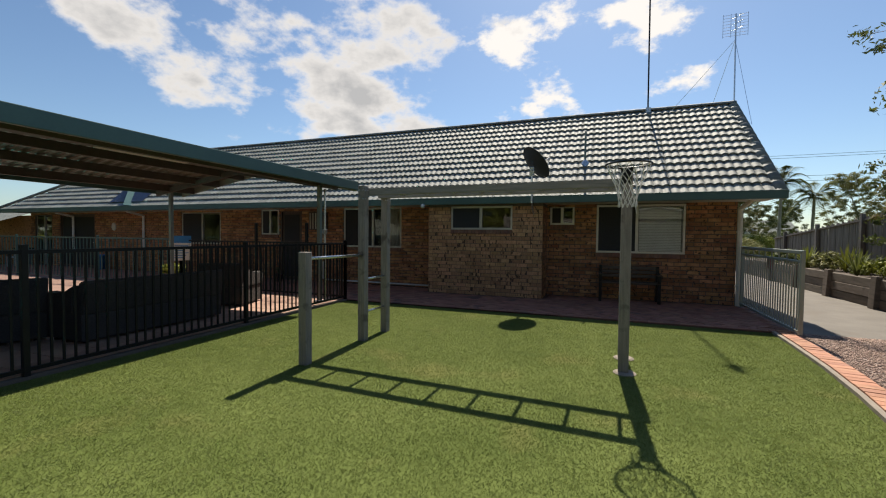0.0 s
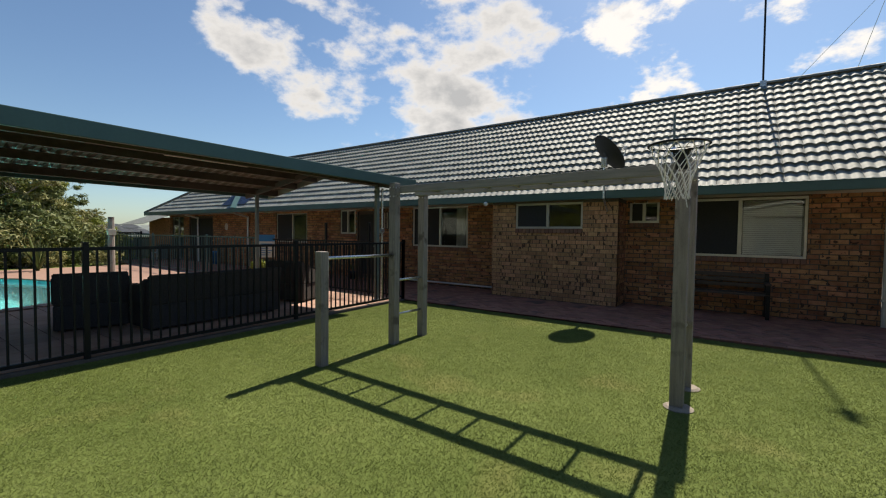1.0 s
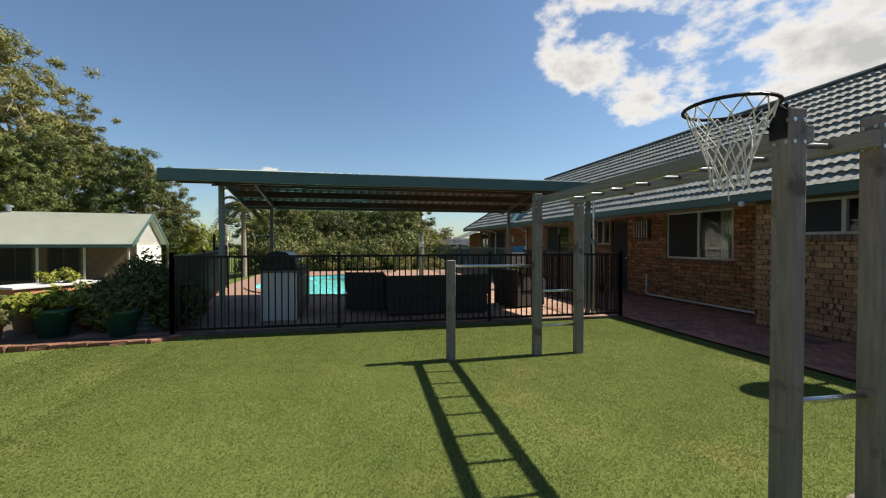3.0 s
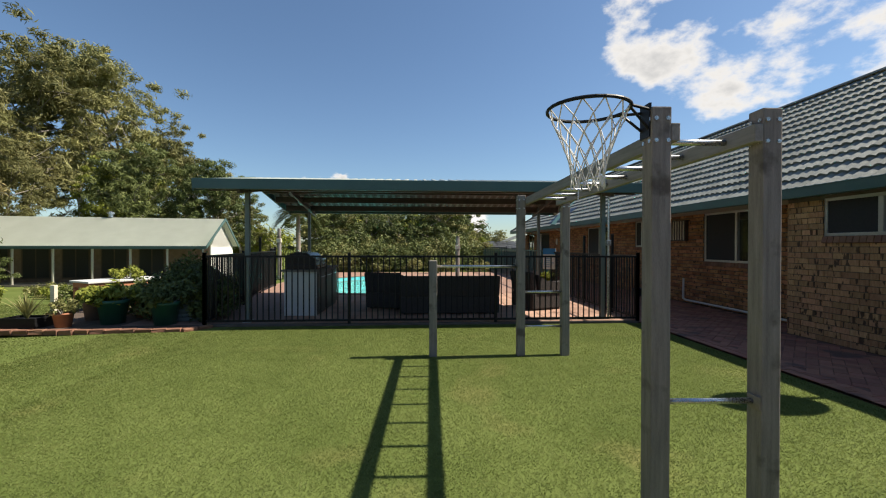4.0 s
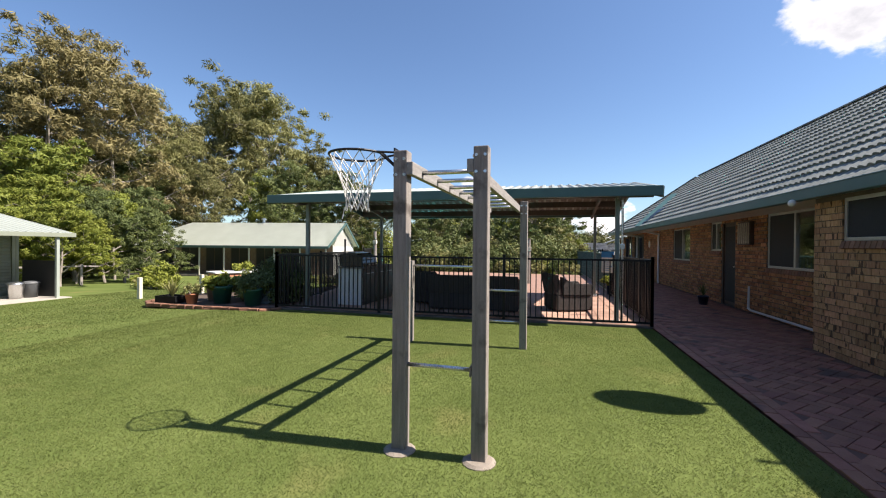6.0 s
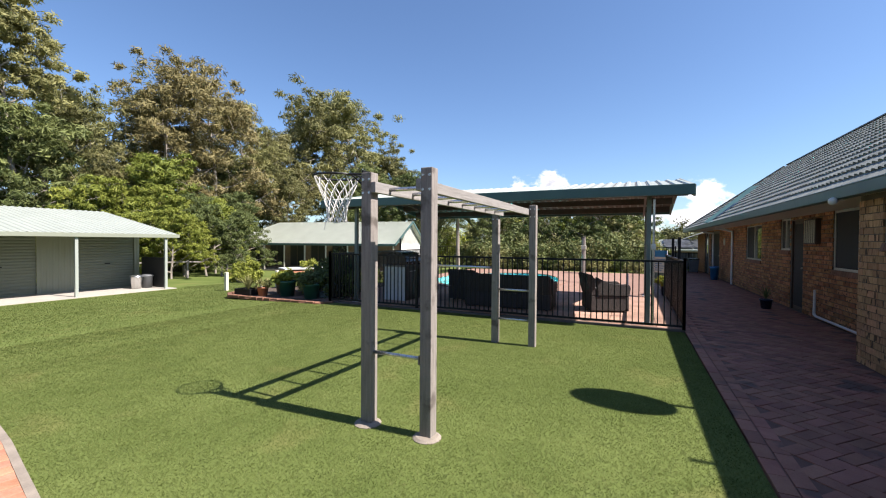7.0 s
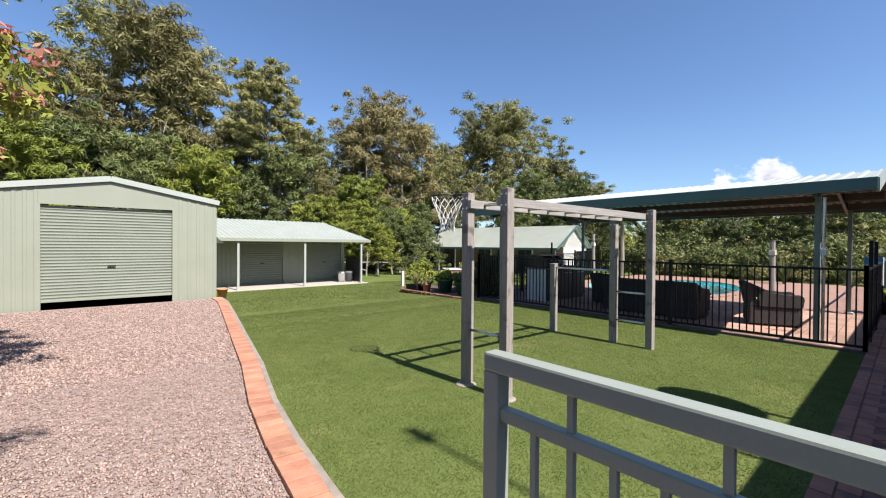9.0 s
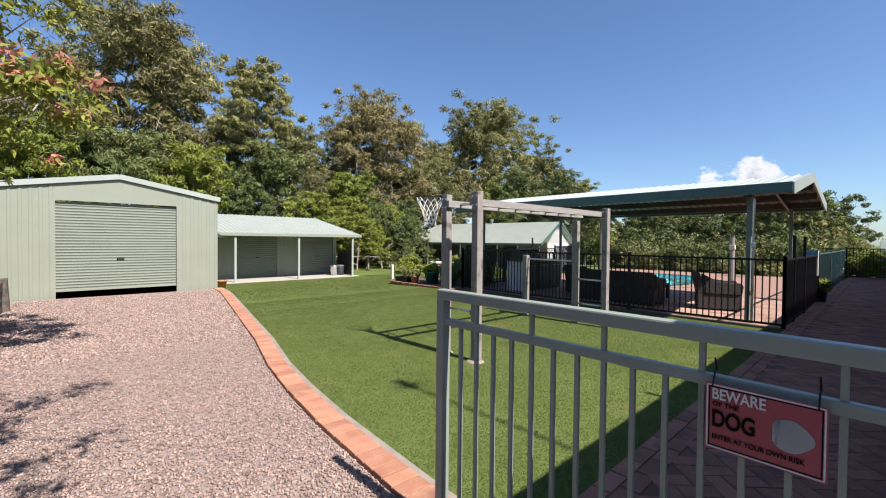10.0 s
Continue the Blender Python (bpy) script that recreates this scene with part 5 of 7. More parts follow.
def shed():
    s = thing("steel_shed", (0, 0, -0.08), "mist-green steel shed with a gabled front and a large roller door", "shed")
    xl, xr, y, yb = -2.03, 2.60, -15.05, -21.4
    ez, az = 2.74, 3.15
    xm = (xl + xr) / 2
    dx0, dx1, dz = -1.01, 1.55, 2.48
    fr = bmesh.new()
    sheet(fr, (xr, y, 0), (dx1, y, 0), (dx1, y, ez + 0.15), (xr, y, ez + 0.0), 0.19, 0.010)
    part("front_panel", fr, M["shed"], s)
    fr = bmesh.new()
    sheet(fr, (dx0, y, 0), (xl, y, 0), (xl, y, ez), (dx0, y, ez + 0.18), 0.19, 0.010)
    part("front_panel", fr, M["shed"], s)
    fr = bmesh.new()
    vs = [fr.verts.new(p) for p in ((dx1, y + 0.004, dz), (dx0, y + 0.004, dz), (dx0, y + 0.004, ez + 0.2), (xm, y + 0.004, az), (dx1, y + 0.004, ez + 0.17))]
    fr.faces.new(vs)
    part("gable_panel", fr, M["shed"], s)
    part("roller_door", roller(bmesh.new(), dx1, dx0, 0.27, dz - 0.03, y - 0.06, 30), M["roller"], s, "pale green ribbed roller door left slightly open", False)
    part("door_jamb", boxed(dx1 - 0.03, y - 0.05, 0, dx1 + 0.05, y + 0.014, dz), M["shed"], s)
    part("door_jamb", boxed(dx0 - 0.05, y - 0.05, 0, dx0 + 0.03, y + 0.014, dz), M["shed"], s)
    part("door_handle", boxed(0.19, y - 0.045, 1.03, 0.35, y - 0.02, 1.06, bevel=0.004), M["black_steel"], s)
    part("bottom_bar", boxed(dx0, y - 0.085, 0.24, dx1, y - 0.05, 0.29, bevel=0.004), M["shed"], s)
    for x, sgn in ((xl, -1), (xr, 1)):
        w = bmesh.new()
        if sgn < 0:
            sheet(w, (x, y, 0), (x, yb, 0), (x, yb, ez), (x, y, ez), 0.19, 0.010)
        else:
            sheet(w, (x, yb, 0), (x, y, 0), (x, y, ez), (x, yb, ez), 0.19, 0.010)
        part("side_wall", w, M["shed"], s)
    part("back_wall", boxed(xl, yb, 0, xr, yb + 0.02, ez), M["shed"], s)
    # The slab's dark colour stands for shade behind the raised door.
    part("floor_slab", boxed(xl + 0.02, yb + 0.03, -0.1, xr - 0.02, y - 0.09, 0.012), M["dark_int"], s, "slab inside, coloured dark for the shade")
    for x0, x1 in ((xl - 0.06, xm), (xr + 0.06, xm)):
        r = bmesh.new()
        sheet(r, (x0, y + 0.06, ez + 0.02), (x0, yb, ez + 0.02), (x1, yb, az + 0.04), (x1, y + 0.06, az + 0.04), 0.19, 0.02)
        part("roof_sheet", r, M["shed_roof"], s)
        b = bmesh.new()
        slant(b, (x0, y + 0.05, ez + 0.0), (x1, y + 0.05, az + 0.015), 0.04, 0.13)
        part("barge_capping", b, M["shed_roof"], s)
    for sgn, x in ((-1, xl), (1, xr)):
        a = bmesh.new()
        vs = [a.verts.new(p) for p in ((x, y - 0.9, 1.95), (x, y - 2.3, 1.95), (x + sgn * 0.42, y - 2.3, 1.62), (x + sgn * 0.42, y - 0.9, 1.62))]
        a.faces.new(vs)
        part("window_awning", solid(a, 0.012), M["shed_roof"], s, "small pale metal window awning")
    return s


shed()


def garage():
    g = thing("storage_shed", (0, 0, -0.19), "low mist-green storage shed with a verandah and two roller doors", "shed")
    yf, yw, yb = -18.25, -20.1, -23.0
    xa, xb = -2.95, -8.75
    r = bmesh.new()
    sheet(r, (xa + 0.15, yf - 0.0, 1.92), (xb - 0.2, yf, 1.92), (xb - 0.2, yb, 2.86), (xa + 0.15, yb, 2.86), 0.19, 0.02)
    part("roof_sheet", r, M["shed_roof"], g, "pale green ribbed steel roof")
    r = bmesh.new()
    sheet(r, (xa + 0.15, yf + 0.02, 1.905), (xb - 0.2, yf + 0.02, 1.905), (xb - 0.2, yb, 2.845), (xa + 0.15, yb, 2.845), 0.19, 0.02)
    part("roof_lining", r, M["shed"], g)
    part("fascia", boxed(xb - 0.22, yf - 0.02, 1.81, xa + 0.17, yf + 0.05, 1.93, bevel=0.008), M["shed"], g)
    for x in (-3.47, -5.97, -8.54):
        part("post", boxed(x - 0.04, yf - 0.1, 0, x + 0.04, yf - 0.02, 1.82, bevel=0.005), M["shed_roof"], g)
    part("slab", boxed(xb - 0.1, yb, -0.1, xa + 0.05, yf + 0.06, 0.025, bevel=0.006), M["slab"], g, "pale concrete floor slab")
    for a, b in ((xa, -4.05), (-5.75, -6.8), (-8.5, xb + 0.1)):
        w = bmesh.new()
        sheet(w, (a, yw, 0.025), (b, yw, 0.025), (b, yw, 2.2), (a, yw, 2.2), 0.16, 0.008)
        part("front_panel", w, M["shed"], g)
    for a, b in ((-4.05, -5.75), (-6.8, -8.5)):
        d = part("roller_door", roller(bmesh.new(), a, b, 0.03, 2.02, yw - 0.03, 22), M["roller"], g, "ribbed steel roller door")
        part("door_handle", boxed((a + b) / 2 - 0.08, yw - 0.02, 0.88, (a + b) / 2 + 0.08, yw, 0.91, bevel=0.003), M["black_steel"], d)
    part("side_wall", boxed(xa - 0.02, yb, 0.025, xa + 0.02, yw, 2.2), M["shed"], g)
    part("side_wall", boxed(xb + 0.08, yb, 0.025, xb + 0.12, yw, 2.2), M["shed"], g)
    part("lintel", boxed(xb + 0.1, yw - 0.04, 2.02, xa, yw - 0.01, 2.25), M["shed"], g)
    part("screen_panel", boxed(xb + 0.02, -20.0, 0.03, xb + 0.06, -18.6, 1.1, bevel=0.004), M["screen"], g, "black side screen")
    for x, mat, lab in ((-8.05, "galv", "galvanised metal dustbin with a lid on the slab"), (-8.4, "plastic_grey", "dark grey plastic dustbin with a lid on the slab")):
        b = thing("dustbin", (x, -19.15, -0.165), lab, "dustbin", "dustbins")
        part("body", lathe(bmesh.new(), [(0.0, 0.0), (0.15, 0.0), (0.185, 0.42), (0.19, 0.43)], 20), M[mat], b, smooth=True)
        part("lid", lathe(bmesh.new(), [(0.2, 0.41), (0.2, 0.44), (0.13, 0.475), (0.0, 0.485)], 20), M[mat], b, smooth=True)


garage()


def cottage():
    """A long cottage beyond the garden, its verandah to the yard; built along local x, verandah on local -y."""
    g = Vector((-25.85, -26.0, -0.7))
    c = thing("cottage", g, "low ivory cottage with pale green steel roof and verandah", "cottage", turn=98.3)
    half, d0, d1 = 7.3, -2.9, 3.6
    ez, rz = 2.05, 3.8
    ym = 0.55
    # The verandah's shade is put into the front wall's brown; the end stays white.
    part("wall", boxed(-half + 0.6, -1.2, 0, half - 0.36, 3.2, ez + 0.1), M["dark_brown_wall"], c, "front wall coloured dark brown for verandah shade")
    part("end_wall", boxed(half - 0.36, -1.2, 0, half - 0.3, 3.2, ez + 0.1), M["ridge_white"], c, "white end wall")
    end = bmesh.new()
    vs = [end.verts.new(p) for p in ((half - 0.29, -1.2, ez), (half - 0.29, 3.2, ez), (half - 0.29, ym, rz - 0.12))]
    end.faces.new(vs)
    part("gable_end", solid(end, 0.06), M["ridge_white"], c, "white gable end")
    for ya, yb_ in ((d0, ym), (d1, ym)):
        r = bmesh.new()
        vs = [(-half - 0.2, ya, ez), (half, ya, ez), (half, yb_, rz), (-half + 2.4, yb_, rz)]
        if ya > yb_:
            vs = [vs[1], vs[0], vs[3], vs[2]]
        f = r.faces.new([r.verts.new(v) for v in vs])
        part("roof", solid(r, 0.04), M["cottage_roof"], c, "pale green steel roof")
    r = bmesh.new()
    r.faces.new([r.verts.new(v) for v in ((-half - 0.2, d1, ez), (-half - 0.2, d0, ez), (-half + 2.4, ym, rz))])
    part("roof", solid(r, 0.04), M["cottage_roof"], c)
    part("fascia", boxed(-half - 0.2, d0 - 0.04, ez - 0.13, half, d0 + 0.02, ez + 0.03), M["gutter"], c)
    for s in (0, 1):
        b = bmesh.new()
        slant(b, (half, d0 if s else d1, ez - 0.04), (half, ym, rz - 0.03), 0.05, 0.16)
        part("barge_board", b, M["gutter"], c)
    for k in range(9):
        x = -half + 0.1 + k * (2 * half - 0.3) / 8
        part("verandah_post", boxed(x - 0.04, d0 + 0.06, 0, x + 0.04, d0 + 0.14, ez - 0.1, bevel=0.008), M["soffit"], c)
    for k in range(6):
        x = -half + 1.0 + k * 1.9
        w = part("window", boxed(x, -1.225, 0.25, x + 1.35, -1.2, 1.95, bevel=0.004), M["door_brown"], c)
        p = part("pane", boxed(x + 0.07, -1.235, 0.32, x + 0.64, -1.228, 1.88), M["screen"], w)
        p = part("pane", boxed(x + 0.71, -1.235, 0.32, x + 1.28, -1.228, 1.88), M["screen"], w)
    part("verandah_floor", boxed(-half, d0, -0.2, half, -1.2, 0.06), M["concrete"], c)
    v = bmesh.new()
    lathe(v, [(0.12, 0.0), (0.12, 0.18), (0.2, 0.2), (0.2, 0.3), (0.0, 0.38)], 12, (0.9, ym, rz))
    part("roof_vent", v, M["galv"], c)


cottage()


# ---- sleeper wall, paling fence, garden bed on the far side of the drive ----
def sleeper_wall():
    w = thing("retaining_wall", (0, 0, 0), "retaining wall of weathered timber sleepers beside the drive", "retaining wall", kind="structure")
    me = mesh_of("sleeper", boxed(-0.04, -0.99, 0, 0.04, 0.99, 0.192, bevel=0.012), M["sleeper"])
    mp = mesh_of("post", boxed(-0.05, -0.1, 0, 0.05, 0.1, 0.7, bevel=0.012), M["sleeper"])
    r = random.Random(6)
    for k in range(11):
        y = -13.2 + 2.0 * k + 1.0
        for i in range(3):
            piece("sleeper", me, Matrix.Translation((2.70 + 0.024 * (y - 3) + r.uniform(-0.008, 0.008), y, 0.02 + 0.2 * i)) @ Matrix.Rotation(-0.024, 4, "Z") @ Matrix.Rotation(r.uniform(-0.006, 0.006), 4, "Y"), w)
        piece("post", mp, Matrix.Translation((2.61 + 0.024 * (y - 4), y - 1.0, -0.02)) @ Matrix.Rotation(radians(3), 4, "Y"), w)
    return w


sleeper_wall()
bed = boxed(2.765, -13.5, -0.1, 4.3, 12, 0.56)
for v in bed.verts:
    if v.co.x < 3:
        v.co.x = 2.745 + 0.024 * (v.co.y - 3)
structure("garden_bed", bed, M["soil"], "raised bed of dark soil behind the sleeper wall", "garden bed")


def paling_fence():
    f = thing("paling_fence", (0, 0, 0), "tall grey timber paling fence behind the raised bed", "fence", kind="structure")
    r = random.Random(9)
    mes = [mesh_of("paling", boxed(-0.009, -0.05, 0, 0.009, 0.05, h, bevel=0.003), M["paling"]) for h in (1.7, 1.73, 1.76)]
    step = 0.104
    for k in range(245):
        y = -14.0 + step * k
        piece("paling", mes[k % 3], Matrix.Translation((4.32 + r.uniform(-0.006, 0.006), y, 0.55 - 0.085 * max(0.0, y - 2.0))) @ Matrix.Rotation(r.uniform(-0.012, 0.012), 4, "X"), f)
    for k in range(10):
        y = -13.2 + 2.6 * k
        dz = 0.085 * max(0.0, y - 2.0)
        part("post", boxed(4.2, y - 0.055, 0.3 - dz, 4.3, y + 0.055, 2.4 - dz, bevel=0.008), M["paling"], f)
    for z in (1.05, 2.18):
        part("rail", boxed(4.262, -14, z, 4.308, 2.0, z + 0.085, bevel=0.005), M["paling"], f)
        part("rail", slant(bmesh.new(), (4.285, 2.0, z + 0.042), (4.285, 11.4, z + 0.042 - 0.8), 0.085, 0.046), M["paling"], f)


paling_fence()


def post_rail_fence():
    f = thing("rail_fence", (0, 0, 0), "low grey timber rail fence by the bush", "fence")
    pts = [(-9.6, -22.0), (-12.4, -23.0), (-15.0, -24.0), (-17.6, -25.0)]
    for x, y in pts:
        z = ground_z(x, y)
        part("post", boxed(x - 0.05, y - 0.05, z - 0.1, x + 0.05, y + 0.05, z + 0.85, bevel=0.008), M["weathered"], f)
    for (ax, ay), (bx, by) in zip(pts, pts[1:]):
        part("rail", slant(bmesh.new(), (ax, ay, ground_z(ax, ay) + 0.78), (bx, by, ground_z(bx, by) + 0.78), 0.08, 0.06), M["weathered"], f)


post_rail_fence()


# ---- house fittings ----
def satellite_dish():
    d = thing("satellite_dish", (-4.0, -0.80, 2.03), "grey satellite dish on a bent pole above the eave", "satellite dish")
    part("mast", tube(bmesh.new(), [(0, 0.03, -0.12), (0, -0.02, -0.1), (0, -0.28, 0.1), (0, -0.30, 0.75)], 0.019), M["galv"], d)
    n = Vector((0.60, 0.50, 0.62)).normalized()
    q = n.to_track_quat("Z", "Y").to_matrix().to_4x4()
    bowl = lathe(bmesh.new(), [(0.0, 0.0), (0.1, 0.006), (0.2, 0.024), (0.3, 0.055), (0.37, 0.085), (0.375, 0.083)], 32)
    bmesh.ops.transform(bowl, matrix=Matrix.Translation((0.02, -0.24, 0.92)) @ q @ Matrix.Diagonal((0.92, 1.05, 1, 1)), verts=bowl.verts[:])
    # A dark second shell paints the shaded back of the bowl.
    shell = bowl.copy()
    bmesh.ops.translate(shell, verts=shell.verts[:], vec=n * -0.007)
    part("reflector", solid(bowl, 0.003), M["dish"], d, smooth=True)
    part("back_shell", solid(shell, 0.003), M["dish_back"], d, "back coloured dark for its shaded side", smooth=True)
    c = Vector((0.02, -0.24, 0.92))
    u = q.to_3x3() @ Vector((0, -1, 0))
    tip = c + n * 0.42 + u * 0.12
    part("feed_arm", tube(bmesh.new(), [c + u * 0.36 + n * 0.06, tip], 0.012), M["dish"], d)
    part("feed_horn", rod(bmesh.new(), tip, tip - n * 0.1 + Vector((0, 0, 0.01)), 0.03), M["dish"], d)
    part("bracket", boxed(-0.05, -0.34, 0.68, 0.05, -0.24, 0.86, bevel=0.01), M["galv"], d)
    part("cable", tube(bmesh.new(), [(0.02, -0.30, 0.5), (0.03, -0.27, 0.1), (0.1, 0.03, -0.1), (0.12, 0.04, -0.3)], 0.005, 6), M["black_steel"], d)


satellite_dish()


def tv_antenna():
    a = thing("tv_antenna", (0.47, 2.42, 4.8), "tall television antenna on a guyed mast at the roof end", "antenna")
    part("mast", rod(bmesh.new(), (0, 0, 0), (-0.02, 0, 2.25), 0.018), M["galv"], a)
    el = bmesh.new()
    for k in range(8):
        z = 1.75 + 0.075 * k
        rod(el, (-0.27, 0.1, z), (0.27, 0.1, z), 0.005, seg=6)
    for x in (-0.27, -0.1, 0.1, 0.27):
        rod(el, (x, 0.1, 1.72), (x, 0.1, 2.3), 0.006, seg=6)
    for z in (1.85, 2.0, 2.15):
        rod(el, (-0.12, -0.06, z - 0.05), (0.12, -0.06, z + 0.05), 0.006, seg=6)
    part("elements", el, M["galv"], a, "wire grid of elements")
    for p in ((-1.5, -0.4, -0.2), (-0.5, 0.5, -0.3), (0.0, -1.4, -0.85)):
        part("guy_wire", rod(bmesh.new(), (-0.02, 0, 1.6), p, 0.005, seg=5), M["galv"], a)
    m = thing("radio_mast", (-1.49, 2.4, 4.86), "thin tall aerial mast on the ridge", "antenna")
    part("mast", rod(bmesh.new(), (0, 0, -0.15), (-0.02, 0, 3.75), 0.02), M["black_steel"], m)
    part("aerial_can", rod(bmesh.new(), (-0.02, 0, 3.72), (-0.02, 0, 4.0), 0.06, 0.05, 12), M["black_steel"], m, "dark cylindrical aerial")
    for k in range(3):
        a = math.pi * k / 3
        part("element", rod(bmesh.new(), (-0.02 - 0.15 * math.cos(a), -0.15 * math.sin(a), 3.8 + 0.05 * k), (-0.02 + 0.15 * math.cos(a), 0.15 * math.sin(a), 3.8 + 0.05 * k), 0.012, seg=6), M["black_steel"], m)
    part("foot", boxed(-0.06, -0.08, -0.1, 0.06, 0.08, 0.03), M["galv"], m)


tv_antenna()


def fittings():
    v = thing("vent_pipe", (-2.98, 0.2, 3.05), "thin grey-green vent pipe through the roof tiles", "vent pipe")
    part("pipe", rod(bmesh.new(), (0, 0, 0), (0, 0, 0.82), 0.024), M["post_green"], v)
    part("flashing", lathe(bmesh.new(), [(0.1, 0.0), (0.09, 0.1), (0.03, 0.16)], 14), M["galv"], v, "folded metal flashing", True)
    l = thing("flood_light", (-6.62, -0.86, 2.16), "white round security light under the eave", "light")
    part("arm", tube(bmesh.new(), [(0, 0.05, 0), (0, 0, -0.03), (0.02, -0.1, -0.04)], 0.012), M["white"], l)
    b = bmesh.new()
    bmesh.ops.create_uvsphere(b, u_segments=16, v_segments=10, radius=0.052, matrix=Matrix.Translation((0.03, -0.12, -0.05)))
    part("lamp_head", b, M["white"], l, smooth=True)
    p = thing("downpipe", (0.03, -0.06, 0.03), "cream painted square downpipe at the house corner", "downpipe")
    part("pipe", tube(bmesh.new(), [(0, 0, 0), (0, 0, 1.98), (0.1, -0.3, 2.12)], 0.042), M["cream"], p)
    for z in (0.4, 1.5):
        part("clip", boxed(-0.05, -0.048, z, 0.05, 0.05, z + 0.03, bevel=0.004), M["cream"], p)
    for x in (-17.9, -22.0):
        p = thing("downpipe", (x, -0.05, 0.03), "white painted downpipe on the brick wall", "downpipe")
        part("pipe", tube(bmesh.new(), [(0, 0, 0), (0, 0, 1.98), (0.0, -0.55, 2.1)], 0.036), M["white"], p)
    p = thing("waste_pipe", (0, 0, 0), "white plastic pipe along the foot of the wall", "pipe")
    part("pipe", tube(bmesh.new(), [(-10.15, -0.04, 0.62), (-10.15, -0.045, 0.13), (-10.05, -0.05, 0.10), (-6.6, -0.05, 0.09)], 0.022), M["white"], p)
    a = thing("meter_box", (-10.33, -0.0, 1.54), "small barred vent box on the brick wall", "vent box")
    part("box_frame", boxed(-0.3, -0.09, 0, 0.3, 0.0, 0.52, bevel=0.006), M["door_brown"], a)
    for k in range(6):
        x = -0.25 + 0.1 * k
        part("slat", boxed(x - 0.008, -0.105, 0.03, x + 0.008, -0.09, 0.49), M["cream"], a)
    o = thing("wall_plaque", (-19.6, 0.0, 1.62), "oval pale plaque on the brick wall", "plaque")
    d = bmesh.new()
    bmesh.ops.create_cone(d, cap_ends=True, segments=28, radius1=0.15, radius2=0.14, depth=0.03, matrix=Matrix.Translation((0, -0.015, 0)) @ Matrix.Rotation(math.pi / 2, 4, "X") @ Matrix.Diagonal((0.75, 1, 1, 1)))
    part("disc", d, M["soffit"], o)
    b = thing("bench_seat", (-2.02, -0.34, 0.032), "dark slatted bench against the brick wall", "bench")
    for k in range(3):
        part("seat_slat", boxed(-0.6, -0.18 + 0.12 * k, 0.40, 0.6, -0.08 + 0.12 * k, 0.43, bevel=0.004), M["door_brown"], b)
    for k in range(3):
        part("back_slat", boxed(-0.6, 0.2, 0.5 + 0.09 * k, 0.6, 0.225, 0.57 + 0.09 * k, bevel=0.004), M["door_brown"], b)
    for sx in (-1, 1):
        part("leg", boxed(sx * 0.6, 0.16, 0, sx * 0.54, 0.24, 0.76, bevel=0.005), M["black_steel"], b)
        part("leg", boxed(sx * 0.6, -0.18, 0, sx * 0.54, -0.12, 0.58, bevel=0.005), M["black_steel"], b)
        part("armrest", boxed(sx * 0.61, -0.2, 0.58, sx * 0.53, 0.2, 0.61, bevel=0.006), M["door_brown"], b)
    s = thing("solar_panel", (0, 0, 0), "dark blue solar heating panel on the tiled roof", "solar panel")
    c, sn = math.cos(SLOPE), math.sin(SLOPE)
    f = bmesh.new()
    vs = [f.verts.new((x, GUT_Y + 0.15 + v * c, GUT_Z + 0.17 + v * sn)) for x, v in ((-16.9, 0.0), (-18.6, 0.0), (-18.9, 1.0), (-17.2, 1.0))]
    f.faces.new(vs)
    part("panel", solid(f, 0.04), M["plastic_navy"], s)


M["plastic_navy"] = material("navy_panel", (0.008, 0.02, 0.075), (0.015, 0.035, 0.11), 3, 0.3, 0, 0.03, 40)
fittings()
# ---- plants ----
def leaf_cloud(name, rng, centres, radii, per, size, mat, flat=0.6, long=2.2, simple=False):
    """Many small leaves in tufts about the given centres."""
    n = len(centres) * per
    c = np.repeat(np.asarray(centres, float), per, 0)
    rad = np.repeat(np.asarray(radii, float), per)[:, None]
    off = rng.normal(0, 1, (n, 3))
    off /= np.linalg.norm(off, axis=1)[:, None] + 1e-9
    off *= rng.random((n, 1)) ** 0.75 * 1.3 * rad
    off[:, 2] *= flat
    p = c + off
    face = off / (rad + 1e-6) + np.array([0, 0, 0.35]) + rng.normal(0, 0.55, (n, 3))
    face /= np.linalg.norm(face, axis=1)[:, None] + 1e-9
    a = np.cross(face, rng.normal(0, 1, (n, 3)))
    a /= np.linalg.norm(a, axis=1)[:, None] + 1e-9
    b = np.cross(face, a)
    s = size * rng.uniform(0.6, 1.35, (n, 1))
    a, b = a * s * long / 2, b * s / 2
    k = 3 if simple else 4
    v = np.stack([p - a, p + b * 1.1, p + a - b * 0.5] if simple else [p - a, p + b * 0.9, p + a, p - b * 0.9], 1).reshape(-1, 3)
    me = bpy.data.meshes.new(name)
    me.vertices.add(k * n)
    me.vertices.foreach_set("co", v.ravel())
    me.loops.add(k * n)
    me.loops.foreach_set("vertex_index", np.arange(k * n, dtype=np.int32))
    me.polygons.add(n)
    me.polygons.foreach_set("loop_start", np.arange(0, k * n, k, dtype=np.int32))
    me.materials.append(mat)
    me.update(calc_edges=True)
    return me


